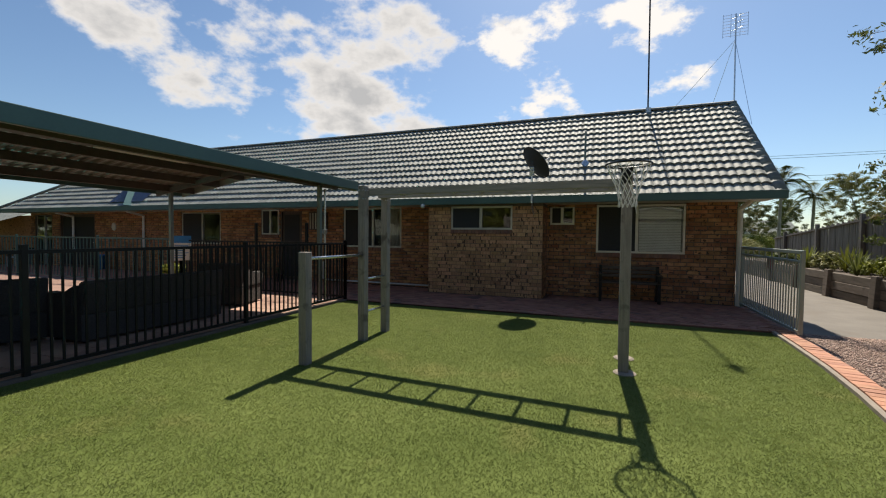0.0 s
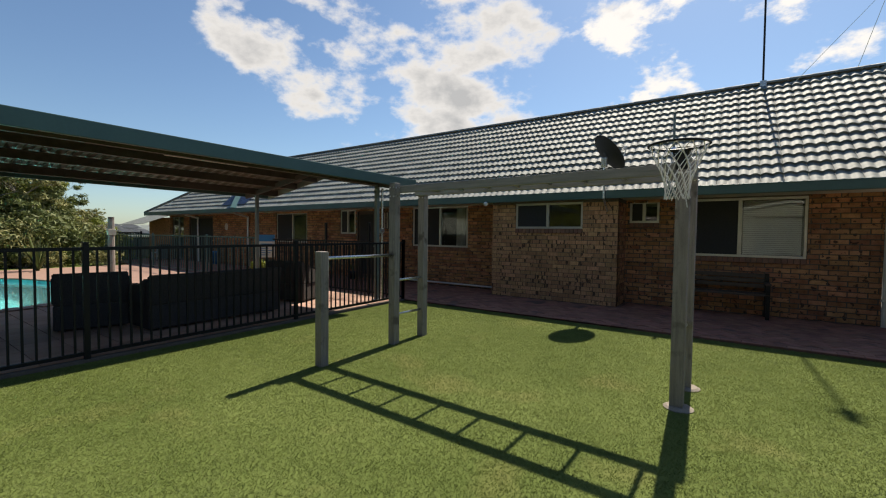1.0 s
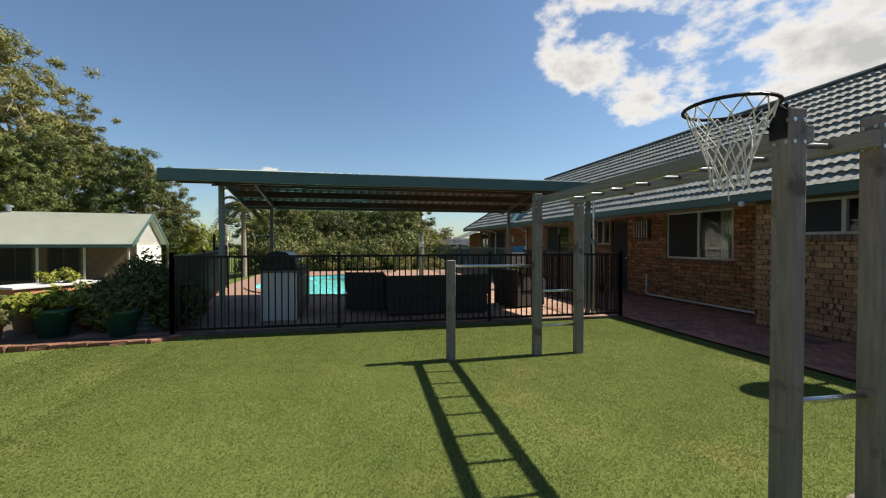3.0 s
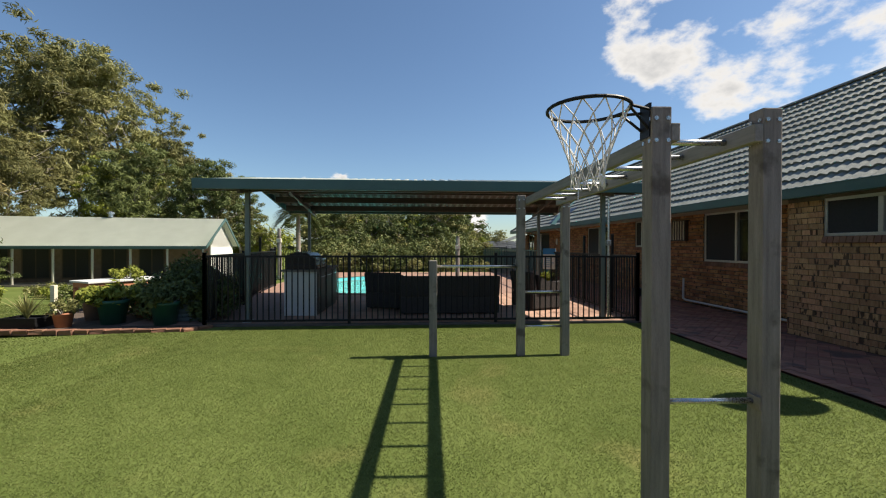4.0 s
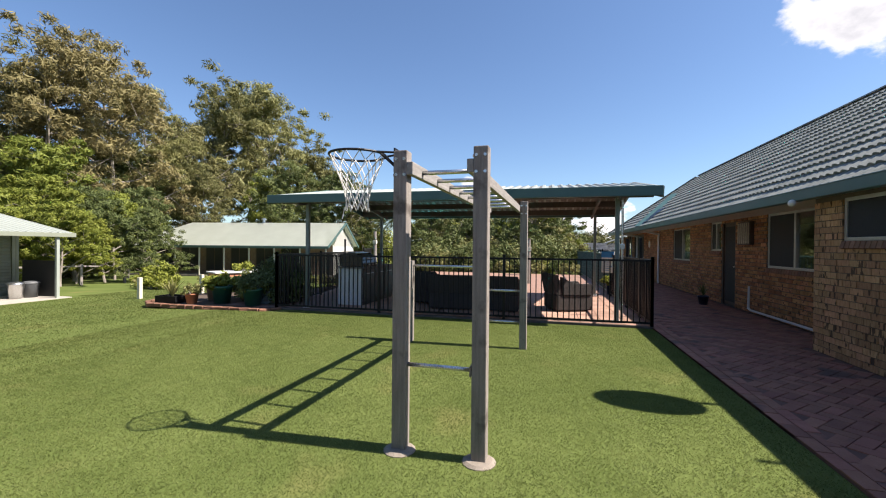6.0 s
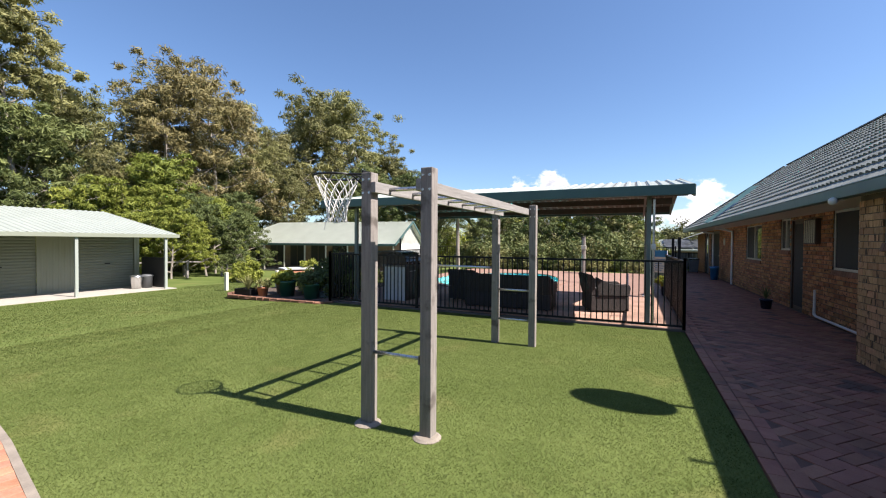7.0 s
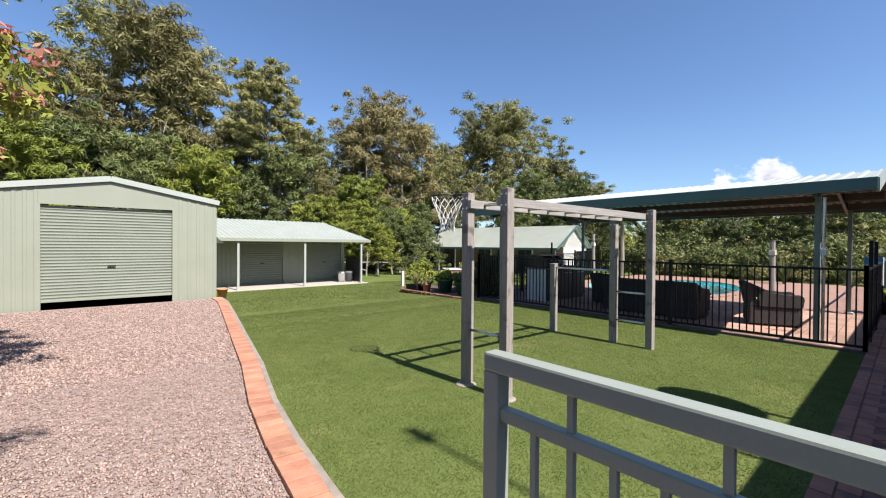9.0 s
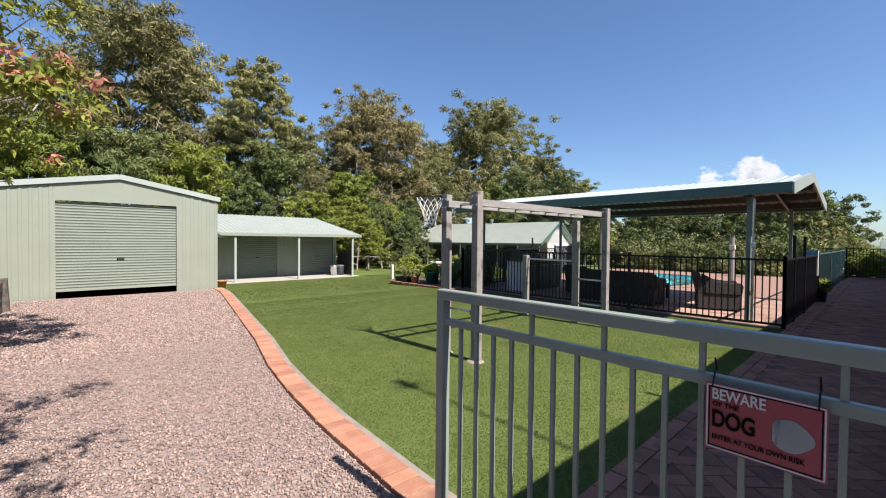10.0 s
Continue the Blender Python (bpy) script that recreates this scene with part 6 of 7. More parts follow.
def tree(at, seed, h, spread, mat, label, category="tree", bare=0.3, tufts=150, per=85, leaf=0.11, trunk=0.2, lean=0.06, tips=None, heading=None):
    """A tapered, bent trunk with forking limbs and a ragged crown of leaf tufts on them."""
    rng = np.random.default_rng(seed)
    t = thing("tree", at, label, category, "bushland trees" if h > 6 else "garden trees")
    bm = bmesh.new()
    pts = [Vector((0, 0, -0.3))]
    way = Vector((rng.uniform(-1, 1) * lean, rng.uniform(-1, 1) * lean, 1))
    for k in range(6):
        way += Vector((rng.uniform(-0.12, 0.12), rng.uniform(-0.12, 0.12), 0))
        pts.append(pts[-1] + way.normalized() * (h * 0.86 / 6))
    for k in range(6):
        rod(bm, pts[k], pts[k + 1], trunk * (1 - k / 7), trunk * (1 - (k + 1) / 7), 8)
    centres, radii = [], []
    limbs = 13
    for k in range(limbs):
        s = bare + (1 - bare) * (k + rng.random()) / limbs
        f = s * 6
        i = min(int(f), 5)
        start = pts[i].lerp(pts[i + 1], f - i)
        ang = k * 2.4 + rng.uniform(-0.5, 0.5)
        if heading:
            ang = heading[0] + heading[1] * rng.uniform(-1, 1)
        reach = spread * (1.05 - 0.62 * s) * rng.uniform(0.55, 1.1)
        mid = start + Vector((math.cos(ang), math.sin(ang), rng.uniform(0.3, 0.9))) * reach * 0.55
        end = mid + Vector((math.cos(ang + rng.uniform(-0.5, 0.5)), math.sin(ang), rng.uniform(0.1, 0.7))) * reach * 0.5
        r0 = trunk * (1 - s) * 0.55 + 0.02
        rod(bm, start, mid, r0, r0 * 0.6, 6)
        rod(bm, mid, end, r0 * 0.6, r0 * 0.2, 6)
        for j in range(max(2, tufts // limbs)):
            base = mid.lerp(end, rng.random() ** 0.6 * 1.15)
            twig = base + Vector(np.clip(rng.normal(0, 1, 3), -1.3, 1.3)) * spread * 0.2
            if j % 3 == 0:
                rod(bm, base, twig, r0 * 0.18 + 0.004, 0.004, 4)
            centres.append(twig[:])
            radii.append(spread * rng.uniform(0.055, 0.125))
    for j in range(tufts // 8):
        p = pts[-1] + Vector(np.clip(rng.normal(0, 1, 3), -1.3, 1.3)) * spread * 0.2
        centres.append(p[:])
        radii.append(spread * rng.uniform(0.09, 0.16))
    part("trunk", bm, M["bark"], t)
    crown = new("crown", leaf_cloud("crown", rng, centres, radii, per, leaf, mat, long=3.4 if h > 8 else 2.2, simple=h > 4))
    crown.parent = t
    if tips:
        sel = rng.choice(len(centres), len(centres) // 3, replace=False)
        bl = new("blossom", leaf_cloud("blossom", rng, [(centres[i][0], centres[i][1], centres[i][2] + radii[i] * 0.5) for i in sel], [radii[i] * 0.7 for i in sel], 40, leaf * 0.8, tips))
        bl.parent = t
        tagged(bl, "salmon pink new growth")
    return t


def shrub(at, seed, rx, rz, mat, label, leaf=0.05, tufts=60, per=60, name="shrub", flat=0.8):
    """Stems from the base and tufts of small leaves over an uneven mound."""
    rng = np.random.default_rng(seed)
    s = thing(name, at, label, "shrub" if name == "shrub" else "plant", "garden plants")
    bm = bmesh.new()
    centres, radii = [], []
    for k in range(tufts):
        a, u = rng.uniform(0, 6.283), rng.random() ** 0.5
        z = rz * (0.15 + 0.85 * rng.random() * (1 - 0.45 * u))
        p = Vector((rx * u * math.cos(a), rx * u * math.sin(a), z))
        if k % 3 == 0:
            rod(bm, (0.15 * p.x, 0.15 * p.y, -0.02), p, 0.008 + 0.008 * rx, 0.003, 5)
        centres.append(p[:])
        radii.append(rx * rng.uniform(0.16, 0.32))
    part("branchwork", bm, M["bark"], s)
    c = new("foliage", leaf_cloud("foliage", rng, centres, radii, per, leaf, mat, flat, simple=rx > 0.8))
    c.parent = s
    return s


def strappy(at, seed, h, n, mat, label, name="plant"):
    """A clump of arching strap leaves."""
    rng = np.random.default_rng(seed)
    p = thing(name, at, label, "plant", "garden plants")
    verts, faces = [], []
    for k in range(n):
        a, l, w = rng.uniform(0, 6.283), h * rng.uniform(0.7, 1.2), h * rng.uniform(0.025, 0.045)
        out = rng.uniform(0.15, 0.8)
        dx, dy = math.cos(a), math.sin(a)
        base = len(verts)
        for i in range(6):
            s = i / 5
            r = l * out * s
            z = l * (s * (1.15 - 0.55 * out * s))
            ww = w * (1 - s) ** 0.6
            verts += [(dx * r - dy * ww, dy * r + dx * ww, z), (dx * r + dy * ww, dy * r - dx * ww, z + 0.004)]
        faces += [(base + 2 * i, base + 2 * i + 1, base + 2 * i + 3, base + 2 * i + 2) for i in range(5)]
    c = new("leaves", numeric("leaves", verts, faces, mat, True))
    c.parent = p
    return p


def palm(at, seed, h, label, r=2.0):
    rng = np.random.default_rng(seed)
    p = thing("palm_tree", at, label, "palm tree", "palms")
    bm = bmesh.new()
    rod(bm, (0, 0, -0.2), (0.1, 0, h), 0.13, 0.09, 10)
    part("trunk", bm, M["bark"], p)
    verts, faces = [], []
    for k in range(34):
        a, up = rng.uniform(0, 6.283), rng.uniform(-0.3, 1.9)
        dx, dy = math.cos(a), math.sin(a)
        for i in range(26):
            s = i / 25
            x, z = r * s * (1 - 0.22 * max(up, 0)), h + r * (up * s - 1.15 * s * s)
            for sd in (-1, 1):
                l = 0.5 * (1 - abs(2 * s - 0.9) * 0.6)
                b = len(verts)
                tx, ty = dx * x, dy * x
                verts += [(0.1 + tx, ty, z), (0.1 + tx + dx * 0.13, ty + dy * 0.13, z - 0.02), (0.1 + tx + dx * 0.25 - dy * l * sd, ty + dy * 0.25 + dx * l * sd, z - 0.25 * l)]
                faces.append((b, b + 1, b + 2))
    c = new("fronds", numeric("fronds", verts, faces, M["leaf_dark"]))
    c.parent = p


# bushland beyond the sheds and the cottage
GUMS = [("leaf_gum", 15.0, 4.6, "tall olive gum tree in the bush", 0.3), ("leaf_rust", 14.5, 4.8, "tall gum tree with rusty brown crown", 0.25), ("leaf_olive", 12.0, 4.4, "dense olive green bush tree", 0.2),
        ("leaf_gum", 16.0, 3.4, "tall slender gum with a high open crown", 0.62), ("leaf_lime", 8.5, 3.4, "yellow-green wattle at the edge of the bush", 0.18), ("leaf_dark", 9.5, 4.0, "dark green understorey tree", 0.15)]
ORIGIN = Vector((0.9, -2.2))
rg = random.Random(21)
first = {}


def bush_tree(yaw, dist, top, kind):
    """One of a few grown trees, its crown at a bearing and distance, scaled to a height."""
    a = radians(yaw)
    spot = Vector((ORIGIN.x - math.sin(a) * dist, ORIGIN.y + math.cos(a) * dist, -0.7))
    mat, h, sp, lab, bare = GUMS[kind]
    variants = first.setdefault(kind, [])
    if len(variants) < 2:
        t = tree(spot, 100 + 7 * kind + len(variants), h, sp, M[mat], lab, bare=bare, tufts=210, per=95, leaf=0.10, trunk=0.2 if h > 10 else 0.13)
        variants.append(t)
        crown = [c for c in t.children if c.name.startswith("crown")][0]
        lo, hi = Vector(crown.bound_box[0]), Vector(crown.bound_box[6])
        grown[t.name] = ((lo.x + hi.x) / 2, (lo.y + hi.y) / 2, hi.z)
        t.location -= Vector((grown[t.name][0], grown[t.name][1], 0))
        return t
    src = variants[rg.randrange(2)]
    cx, cy, tall = grown[src.name]
    turn = Matrix.Rotation(rg.uniform(0, 6.283), 4, "Z") @ Matrix.Scale((top + 0.7) / tall, 4)
    off = turn @ Vector((cx, cy, 0))
    return copy_thing(src, Matrix.Translation(spot - off) @ turn)


grown = {}
# the skyline from beyond the shed round to the cottage: bearing, distance, height, kind
for row in ((195, 33, 13.8, 0), (190, 36, 16.4, 1), (185.5, 36, 16.4, 0), (181, 34, 16.8, 1), (176.5, 37, 18.4, 0), (172, 35, 17.4, 1), (168.3, 38, 17.6, 0), (162.0, 31, 16.6, 3),
            (164.5, 35, 12.5, 2), (159, 34, 12.0, 2), (155.5, 48, 14.4, 0), (151.5, 42, 13.8, 2), (148.6, 39, 15.0, 1), (144.6, 40, 16.6, 1), (141, 44, 14.0, 0), (137.5, 50, 14.8, 2), (134.3, 56, 20.0, 2),
            (130.8, 58, 22.0, 0), (127.8, 60, 21.6, 0), (125.4, 62, 16.0, 2), (121.5, 60, 13.2, 2), (118.7, 58, 10.2, 0)):
    bush_tree(*row)
for k in range(18):                       # understorey in front of them
    yaw = 196 - 80 * (k + rg.uniform(-0.35, 0.35)) / 17
    dist = rg.uniform(28.5, 31) if yaw > 148 else rg.uniform(42, 45)
    bush_tree(yaw, dist, rg.uniform(6.0, 8.5) if yaw > 148 else rg.uniform(6.5, 9.5), (5, 2, 4, 5)[k % 4])
# lower trees behind the pool
low_first = []
for k in range(26):
    yaw = 111 - 19 * (k + rg.uniform(-0.3, 0.3)) / 25
    dist = rg.uniform(27, 33)
    a = radians(yaw)
    x, y = ORIGIN.x - math.sin(a) * dist, ORIGIN.y + math.cos(a) * dist
    if len(low_first) < 4:
        low_first.append(tree((x, y, -0.2), 300 + k, 4.3, 2.3, M[("leaf_dark", "leaf_gum", "leaf_lime", "leaf_dark")[k % 4]], ("dark green garden tree behind the pool", "grey-green garden tree behind the pool", "lime green garden tree behind the pool", "deep green garden tree behind the pool")[k % 4], bare=0.12, tufts=110, per=70, leaf=0.085, trunk=0.09))
    else:
        copy_thing(low_first[(k * 3) % 4 if k % 5 else 3], Matrix.Translation((x, y, -0.2)) @ Matrix.Rotation(rg.uniform(0, 6.283), 4, "Z") @ Matrix.Scale(rg.uniform(0.75, 1.08), 4))
for k, (x, y, z, s) in enumerate(((-11.4, -22.6, -0.4, 1.0), (-13.0, -24.2, -0.5, 0.9), (-10.2, -23.8, -0.4, 0.9))):
    copy_thing(first[4][k % 2], Matrix.Translation((x, y, z)) @ Matrix.Rotation(k * 1.9, 4, "Z") @ Matrix.Scale(0.42 * s, 4))
for k, (x, y, s) in enumerate(((-12.4, -25.2, 0.6), (-14.6, -24.6, 0.5), (-10.2, -26.0, 0.62), (-15.8, -23.6, 0.42), (-17.2, -27.5, 0.6), (-19.5, -29.5, 0.6))):
    copy_thing(first[4 + k % 2][k % 2], Matrix.Translation((x, y, -0.6)) @ Matrix.Rotation(k * 2.1, 4, "Z") @ Matrix.Scale(s, 4))
thicket = [shrub((-30 - 3 * k, -34, -0.8), 760 + k, 2.6, 4.0, M[("leaf_dark", "leaf_gum", "leaf_lime")[k]], ("dense dark green thicket under the gums", "olive green thicket under the gums", "yellow-green thicket under the gums")[k], 0.16, 90, 60) for k in range(3)]
for k in range(44):
    yaw = radians(199 - 84 * (k + rg.uniform(-0.4, 0.4)) / 43)
    dist = rg.uniform(33, 40) if yaw > radians(146) else rg.uniform(44, 50)
    copy_thing(thicket[(0, 1, 0, 2, 1)[k % 5]], Matrix.Translation((ORIGIN.x - math.sin(yaw) * dist, ORIGIN.y + math.cos(yaw) * dist, -0.9)) @ Matrix.Rotation(k * 1.7, 4, "Z") @ Matrix.Scale(rg.uniform(0.8, 1.25), 4))
for k in range(20):
    yaw = radians(112 - 19 * (k + rg.uniform(-0.3, 0.3)) / 19)
    dist = rg.uniform(25.5, 27.5)
    copy_thing(thicket[(0, 0, 1, 0)[k % 4]], Matrix.Translation((ORIGIN.x - math.sin(yaw) * dist, ORIGIN.y + math.cos(yaw) * dist, -0.2)) @ Matrix.Rotation(k * 1.7, 4, "Z") @ Matrix.Scale(rg.uniform(0.45, 0.66), 4))
for k, (x, y, z) in enumerate(((-44, 0.5, 0.32), (-48, -2.5, 0.36), (-52, 3.0, 0.4), (-46, -5.0, 0.36))):
    copy_thing(thicket[k % 2], Matrix.Translation((x, y, -0.4)) @ Matrix.Rotation(k * 1.4, 4, "Z") @ Matrix.Scale(z, 4))
# trees over the far side of the house and down the drive
for k, (x, y, s) in enumerate(((9, 34, 0.5), (13, 38, 0.55), (17, 33, 0.5), (21, 37, 0.55), (6, 40, 0.5), (11, 44, 0.5), (26, 34, 0.6), (-38, 8, 0.22), (-42, 2, 0.22), (-36, 16, 0.2))):
    copy_thing(first[(2, 5, 0)[k % 3]][k % 2], Matrix.Translation((x, y, 0)) @ Matrix.Rotation(k * 1.3, 4, "Z") @ Matrix.Scale(s, 4))
for k, (x, y, s) in enumerate(((5.2, 22, 0.3), (7.0, 25, 0.42), (9.2, 30, 0.5), (11.5, 33, 0.55), (14.5, 31, 0.55), (17.5, 30, 0.6), (8.2, 36, 0.6), (20.5, 33, 0.6), (7.5, 19, 0.3), (9.5, 22, 0.36), (12.0, 24, 0.38), (15.0, 26, 0.42))):
    copy_thing(thicket[k % 3], Matrix.Translation((x, y, -0.1)) @ Matrix.Rotation(k * 1.1, 4, "Z") @ Matrix.Scale(s, 4))
palm((9.5, 27, 0), 1, 5.4, "tall feathery palm down the drive")
palm((12.2, 29, 0), 2, 4.6, "feathery palm down the drive")
palm((3.8, 24, 0), 3, 6.6, "palm rising behind the roof end")
palm((-21.5, -12.6, -0.2), 4, 3.2, "slender palm behind the pool fence", 1.5)
# lilly pilly with pink tips and its neighbour by the paling fence
tree((3.05, -8.0, 0.54), 401, 5.2, 2.3, M["leaf_lime"], "green lilly pilly with salmon pink tips by the fence", bare=0.5, tufts=220, per=80, leaf=0.055, trunk=0.06, tips=M["leaf_pink"], heading=(math.pi, 1.7))
tree((3.5, -1.5, 0.54), 402, 5.0, 2.4, M["leaf_dark"], "open leafy tree beside the paling fence", bare=0.58, tufts=170, per=60, leaf=0.05, trunk=0.05, heading=(math.pi, 1.3))
tree((4.0, 0.9, 0.54), 403, 3.6, 1.6, M["leaf_dark"], "small leafy tree with brown tips by the fence", bare=0.25, tufts=120, per=45, leaf=0.05, trunk=0.05, tips=M["leaf_rust"])

# raised bed
for k in range(16):
    y = -12.6 + 1.25 * k
    strappy((3.0 + 0.35 * (k % 2), y, 0.55), 500 + k, 0.62, 42, M["leaf_lime" if k % 3 else "leaf_dark"], "clump of strap-leaved plants in the raised bed")
    shrub((3.55 - 0.3 * (k % 2), y + 0.6, 0.55), 530 + k, 0.42, 0.5, M[("leaf_dark", "leaf_gum", "leaf_lime")[k % 3]], "low leafy shrub in the raised bed", 0.045, 34, 46)
shrub((3.1, -9.9, 0.55), 560, 0.45, 0.75, M["leaf_lime"], "yellow-green shrub above the sleeper wall", 0.05, 50, 50)

# garden bed at the fence corner
bm = bmesh.new()
bm.faces.new([bm.verts.new((x, y, 0.025)) for x, y in ((-7.34, -13.5), (-7.3, -12.3), (-7.34, -10.5), (-7.62, -10.28), (-10.1, -10.6), (-10.0, -14.0), (-8.2, -14.1))])
bmesh.ops.recalc_face_normals(bm, faces=bm.faces[:])
if bm.faces[:][0].normal.z < 0:
    bmesh.ops.reverse_faces(bm, faces=bm.faces[:])
structure("corner_bed", bm, M["soil"], "garden bed of dark soil by the fence corner", "garden bed")


def bed_edging():
    e = thing("bed_edging", (0, 0, 0), "rough edging of old brown bricks round the garden bed", "edging", kind="structure")
    r = random.Random(12)
    mes = []
    for k in range(4):
        b = boxed(-0.11, -0.055, -0.03, 0.11, 0.055, 0.05, bevel=0.012)
        for v in b.verts:
            v.co += Vector((r.uniform(-0.012, 0.012), r.uniform(-0.012, 0.012), r.uniform(-0.008, 0.008)))
        mes.append(mesh_of("brick", b, M["brown_brick"]))
    for i, (x, y, a) in enumerate(along([(-8.2, -14.1), (-7.6, -13.85), (-7.34, -13.5), (-7.3, -12.3), (-7.33, -10.4), (-7.62, -10.15)], 0.235)):
        piece("brick", mes[i % 4], Matrix.Translation((x, y, 0.0)) @ Matrix.Rotation(a + r.uniform(-0.1, 0.1), 4, "Z"), e)


bed_edging()


def pot(at, r, h, mat, label):
    p = thing("plant_pot", at, label, "plant pot", "plant pots")
    part("body", lathe(bmesh.new(), [(0.0, 0.0), (r * 0.72, 0.0), (r * 0.95, h * 0.86), (r, h * 0.86), (r * 1.03, h), (r * 0.92, h), (r * 0.9, h * 0.9)], 24), M[mat], p, smooth=True)
    part("soil", lathe(bmesh.new(), [(0.0, h * 0.88), (r * 0.91, h * 0.88)], 20), M["soil"], p, "dark potting soil")
    return p


pot((-7.82, -11.03, 0.03), 0.23, 0.40, "pot_green", "large dark green plastic pot in the garden bed")
pot((-7.95, -12.0, 0.03), 0.24, 0.42, "pot_green", "large dark green plastic pot with a leafy plant")
pot((-7.66, -12.6, 0.03), 0.15, 0.24, "terracotta", "terracotta pot with herbs in the garden bed")
pot((-8.35, -12.6, 0.03), 0.2, 0.38, "pot_pale", "pale stone pot in the garden bed")
pot((-8.65, -11.9, 0.03), 0.18, 0.34, "terracotta", "red terracotta pot behind the green one")
pot((-2.5, -16.4, -0.14), 0.16, 0.26, "terracotta", "orange terracotta pot beside the shed")
pot((-11.35, -0.55, 0.032), 0.13, 0.22, "pot_navy", "dark blue glazed pot beside the door")
pot((-19.9, -0.3, 0.032), 0.17, 0.55, "plastic_blue", "blue plastic tub against the brick wall")
shrub((-7.95, -12.0, 0.39), 601, 0.36, 0.34, M["leaf_lime"], "leafy green plant growing in the pot", 0.05, 40, 40, "potted_plant")
shrub((-7.82, -11.03, 0.37), 602, 0.3, 0.25, M["leaf_dark"], "dark leafy plant growing in the pot", 0.04, 30, 40, "potted_plant")
shrub((-7.66, -12.6, 0.24), 603, 0.2, 0.3, M["leaf_gum"], "herbs growing in the terracotta pot", 0.03, 26, 40, "potted_plant")
shrub((-8.35, -12.6, 0.38), 604, 0.26, 0.25, M["leaf_lime"], "leafy plant growing in the stone pot", 0.04, 30, 40, "potted_plant")
shrub((-8.65, -11.9, 0.34), 605, 0.25, 0.3, M["leaf_dark"], "dark plant growing in the terracotta pot", 0.04, 30, 40, "potted_plant")
strappy((-11.35, -0.55, 0.26), 606, 0.3, 26, M["leaf_dark"], "spiky plant growing in the blue pot", "potted_plant")


def trough():
    t = thing("planter_trough", (-7.68, -13.2, 0.03), "black plastic trough of grey-green herbs in the bed", "planter")
    b = bmesh.new()
    for a in ((-0.2, -0.3, 0, 0.2, -0.28, 0.17), (-0.2, 0.28, 0, 0.2, 0.3, 0.17), (-0.2, -0.28, 0, -0.18, 0.28, 0.17), (0.18, -0.28, 0, 0.2, 0.28, 0.17), (-0.18, -0.28, 0, 0.18, 0.28, 0.13)):
        box(b, *a)
    part("tub", b, M["black_steel"], t)


trough()


def raised_planter():
    t = thing("raised_planter", (-8.55, -10.98, 0.03), "low round planter of dark corrugated steel in the bed", "planter")
    prof = [(0.50 + 0.012 * math.sin(k * math.pi / 2), 0.4 * k / 20) for k in range(21)]
    part("ring", lathe(bmesh.new(), prof + [(0.49, 0.4), (0.48, 0.36)], 36), M["post_green"], t, smooth=True)
    part("soil", lathe(bmesh.new(), [(0.0, 0.36), (0.485, 0.36)], 28), M["soil"], t, "dark soil")


raised_planter()
strappy((-7.68, -13.2, 0.16), 610, 0.42, 60, M["leaf_gum"], "grey-green spring onions growing in the trough", "potted_plant")


def potting_table():
    t = thing("potting_table", (-10.0, -13.3, 0.0), "outdoor table with a white top and red-brown frame", "table", turn=60)
    part("tabletop", boxed(-0.4, -0.75, 0.62, 0.4, 0.75, 0.66, bevel=0.008), M["white"], t)
    part("apron", boxed(-0.36, -0.7, 0.52, 0.36, 0.7, 0.615), M["terracotta"], t, "red-brown apron")
    for sx in (-1, 1):
        for sy in (-1, 1):
            part("leg", boxed(sx * 0.36, sy * 0.7, -0.05, sx * 0.29, sy * 0.63, 0.52, bevel=0.006), M["terracotta"], t)


potting_table()
shrub((-10.1, -13.2, 0.66), 611, 0.3, 0.3, M["leaf_lime"], "potted seedlings standing on the white table", 0.035, 30, 40, "potted_plant")
for k, (x, y, rx, rz, mat) in enumerate(((-8.6, -10.75, 0.62, 1.0, "leaf_dark"), (-8.35, -11.2, 0.5, 0.8, "leaf_dark"), (-9.2, -11.3, 0.7, 1.25, "leaf_dark"), (-9.1, -12.0, 0.5, 0.8, "leaf_dark"), (-9.9, -11.7, 0.55, 1.15, "leaf_dark"))):
    shrub((x, y, 0.02), 620 + k, rx, rz, M[mat], "dense dark green shrub in the garden bed", 0.042, 75, 70)
shrub((-12.4, -18.9, ground_z(-12.4, -18.9)), 630, 0.55, 1.1, M["leaf_lime"], "bright yellow-green shrub at the lawn's end", 0.06, 70, 60)
for k in range(14):
    shrub((-12.0 - 0.9 * k, -18.6 + 0.25 * k - 1.5 * (k % 3), ground_z(-12.0 - 0.9 * k, -19)), 650 + k, 0.6, 0.55, M[("leaf_lime", "leaf_gum", "leaf_lime", "leaf_dark")[k % 4]], "low flowering shrub in front of the cottage", 0.05, 34, 40)
for k in range(16):
    shrub((-22.8 - 0.5 * (k % 3), -3.2 - 0.6 * k, 0.0), 680 + k, 0.6, (0.7, 1.0, 0.85)[k % 3], M[("leaf_gum", "leaf_dark", "leaf_lime")[k % 3]], "garden shrub behind the pool", 0.05, 34, 46)
strappy((-21.0, -5.6, 0.03), 700, 1.1, 40, M["leaf_dark"], "spiky plant behind the pool")
for k, (x, y) in enumerate(((-9.0, -15.8), (-10.6, -15.2))):
    b = thing("bollard", (x, y, ground_z(x, y)), "short weathered timber bollard on the lawn", "bollard", "bollards")
    part("shaft", boxed(-0.05, -0.05, -0.1, 0.05, 0.05, 0.62, bevel=0.01), M["cream"], b)


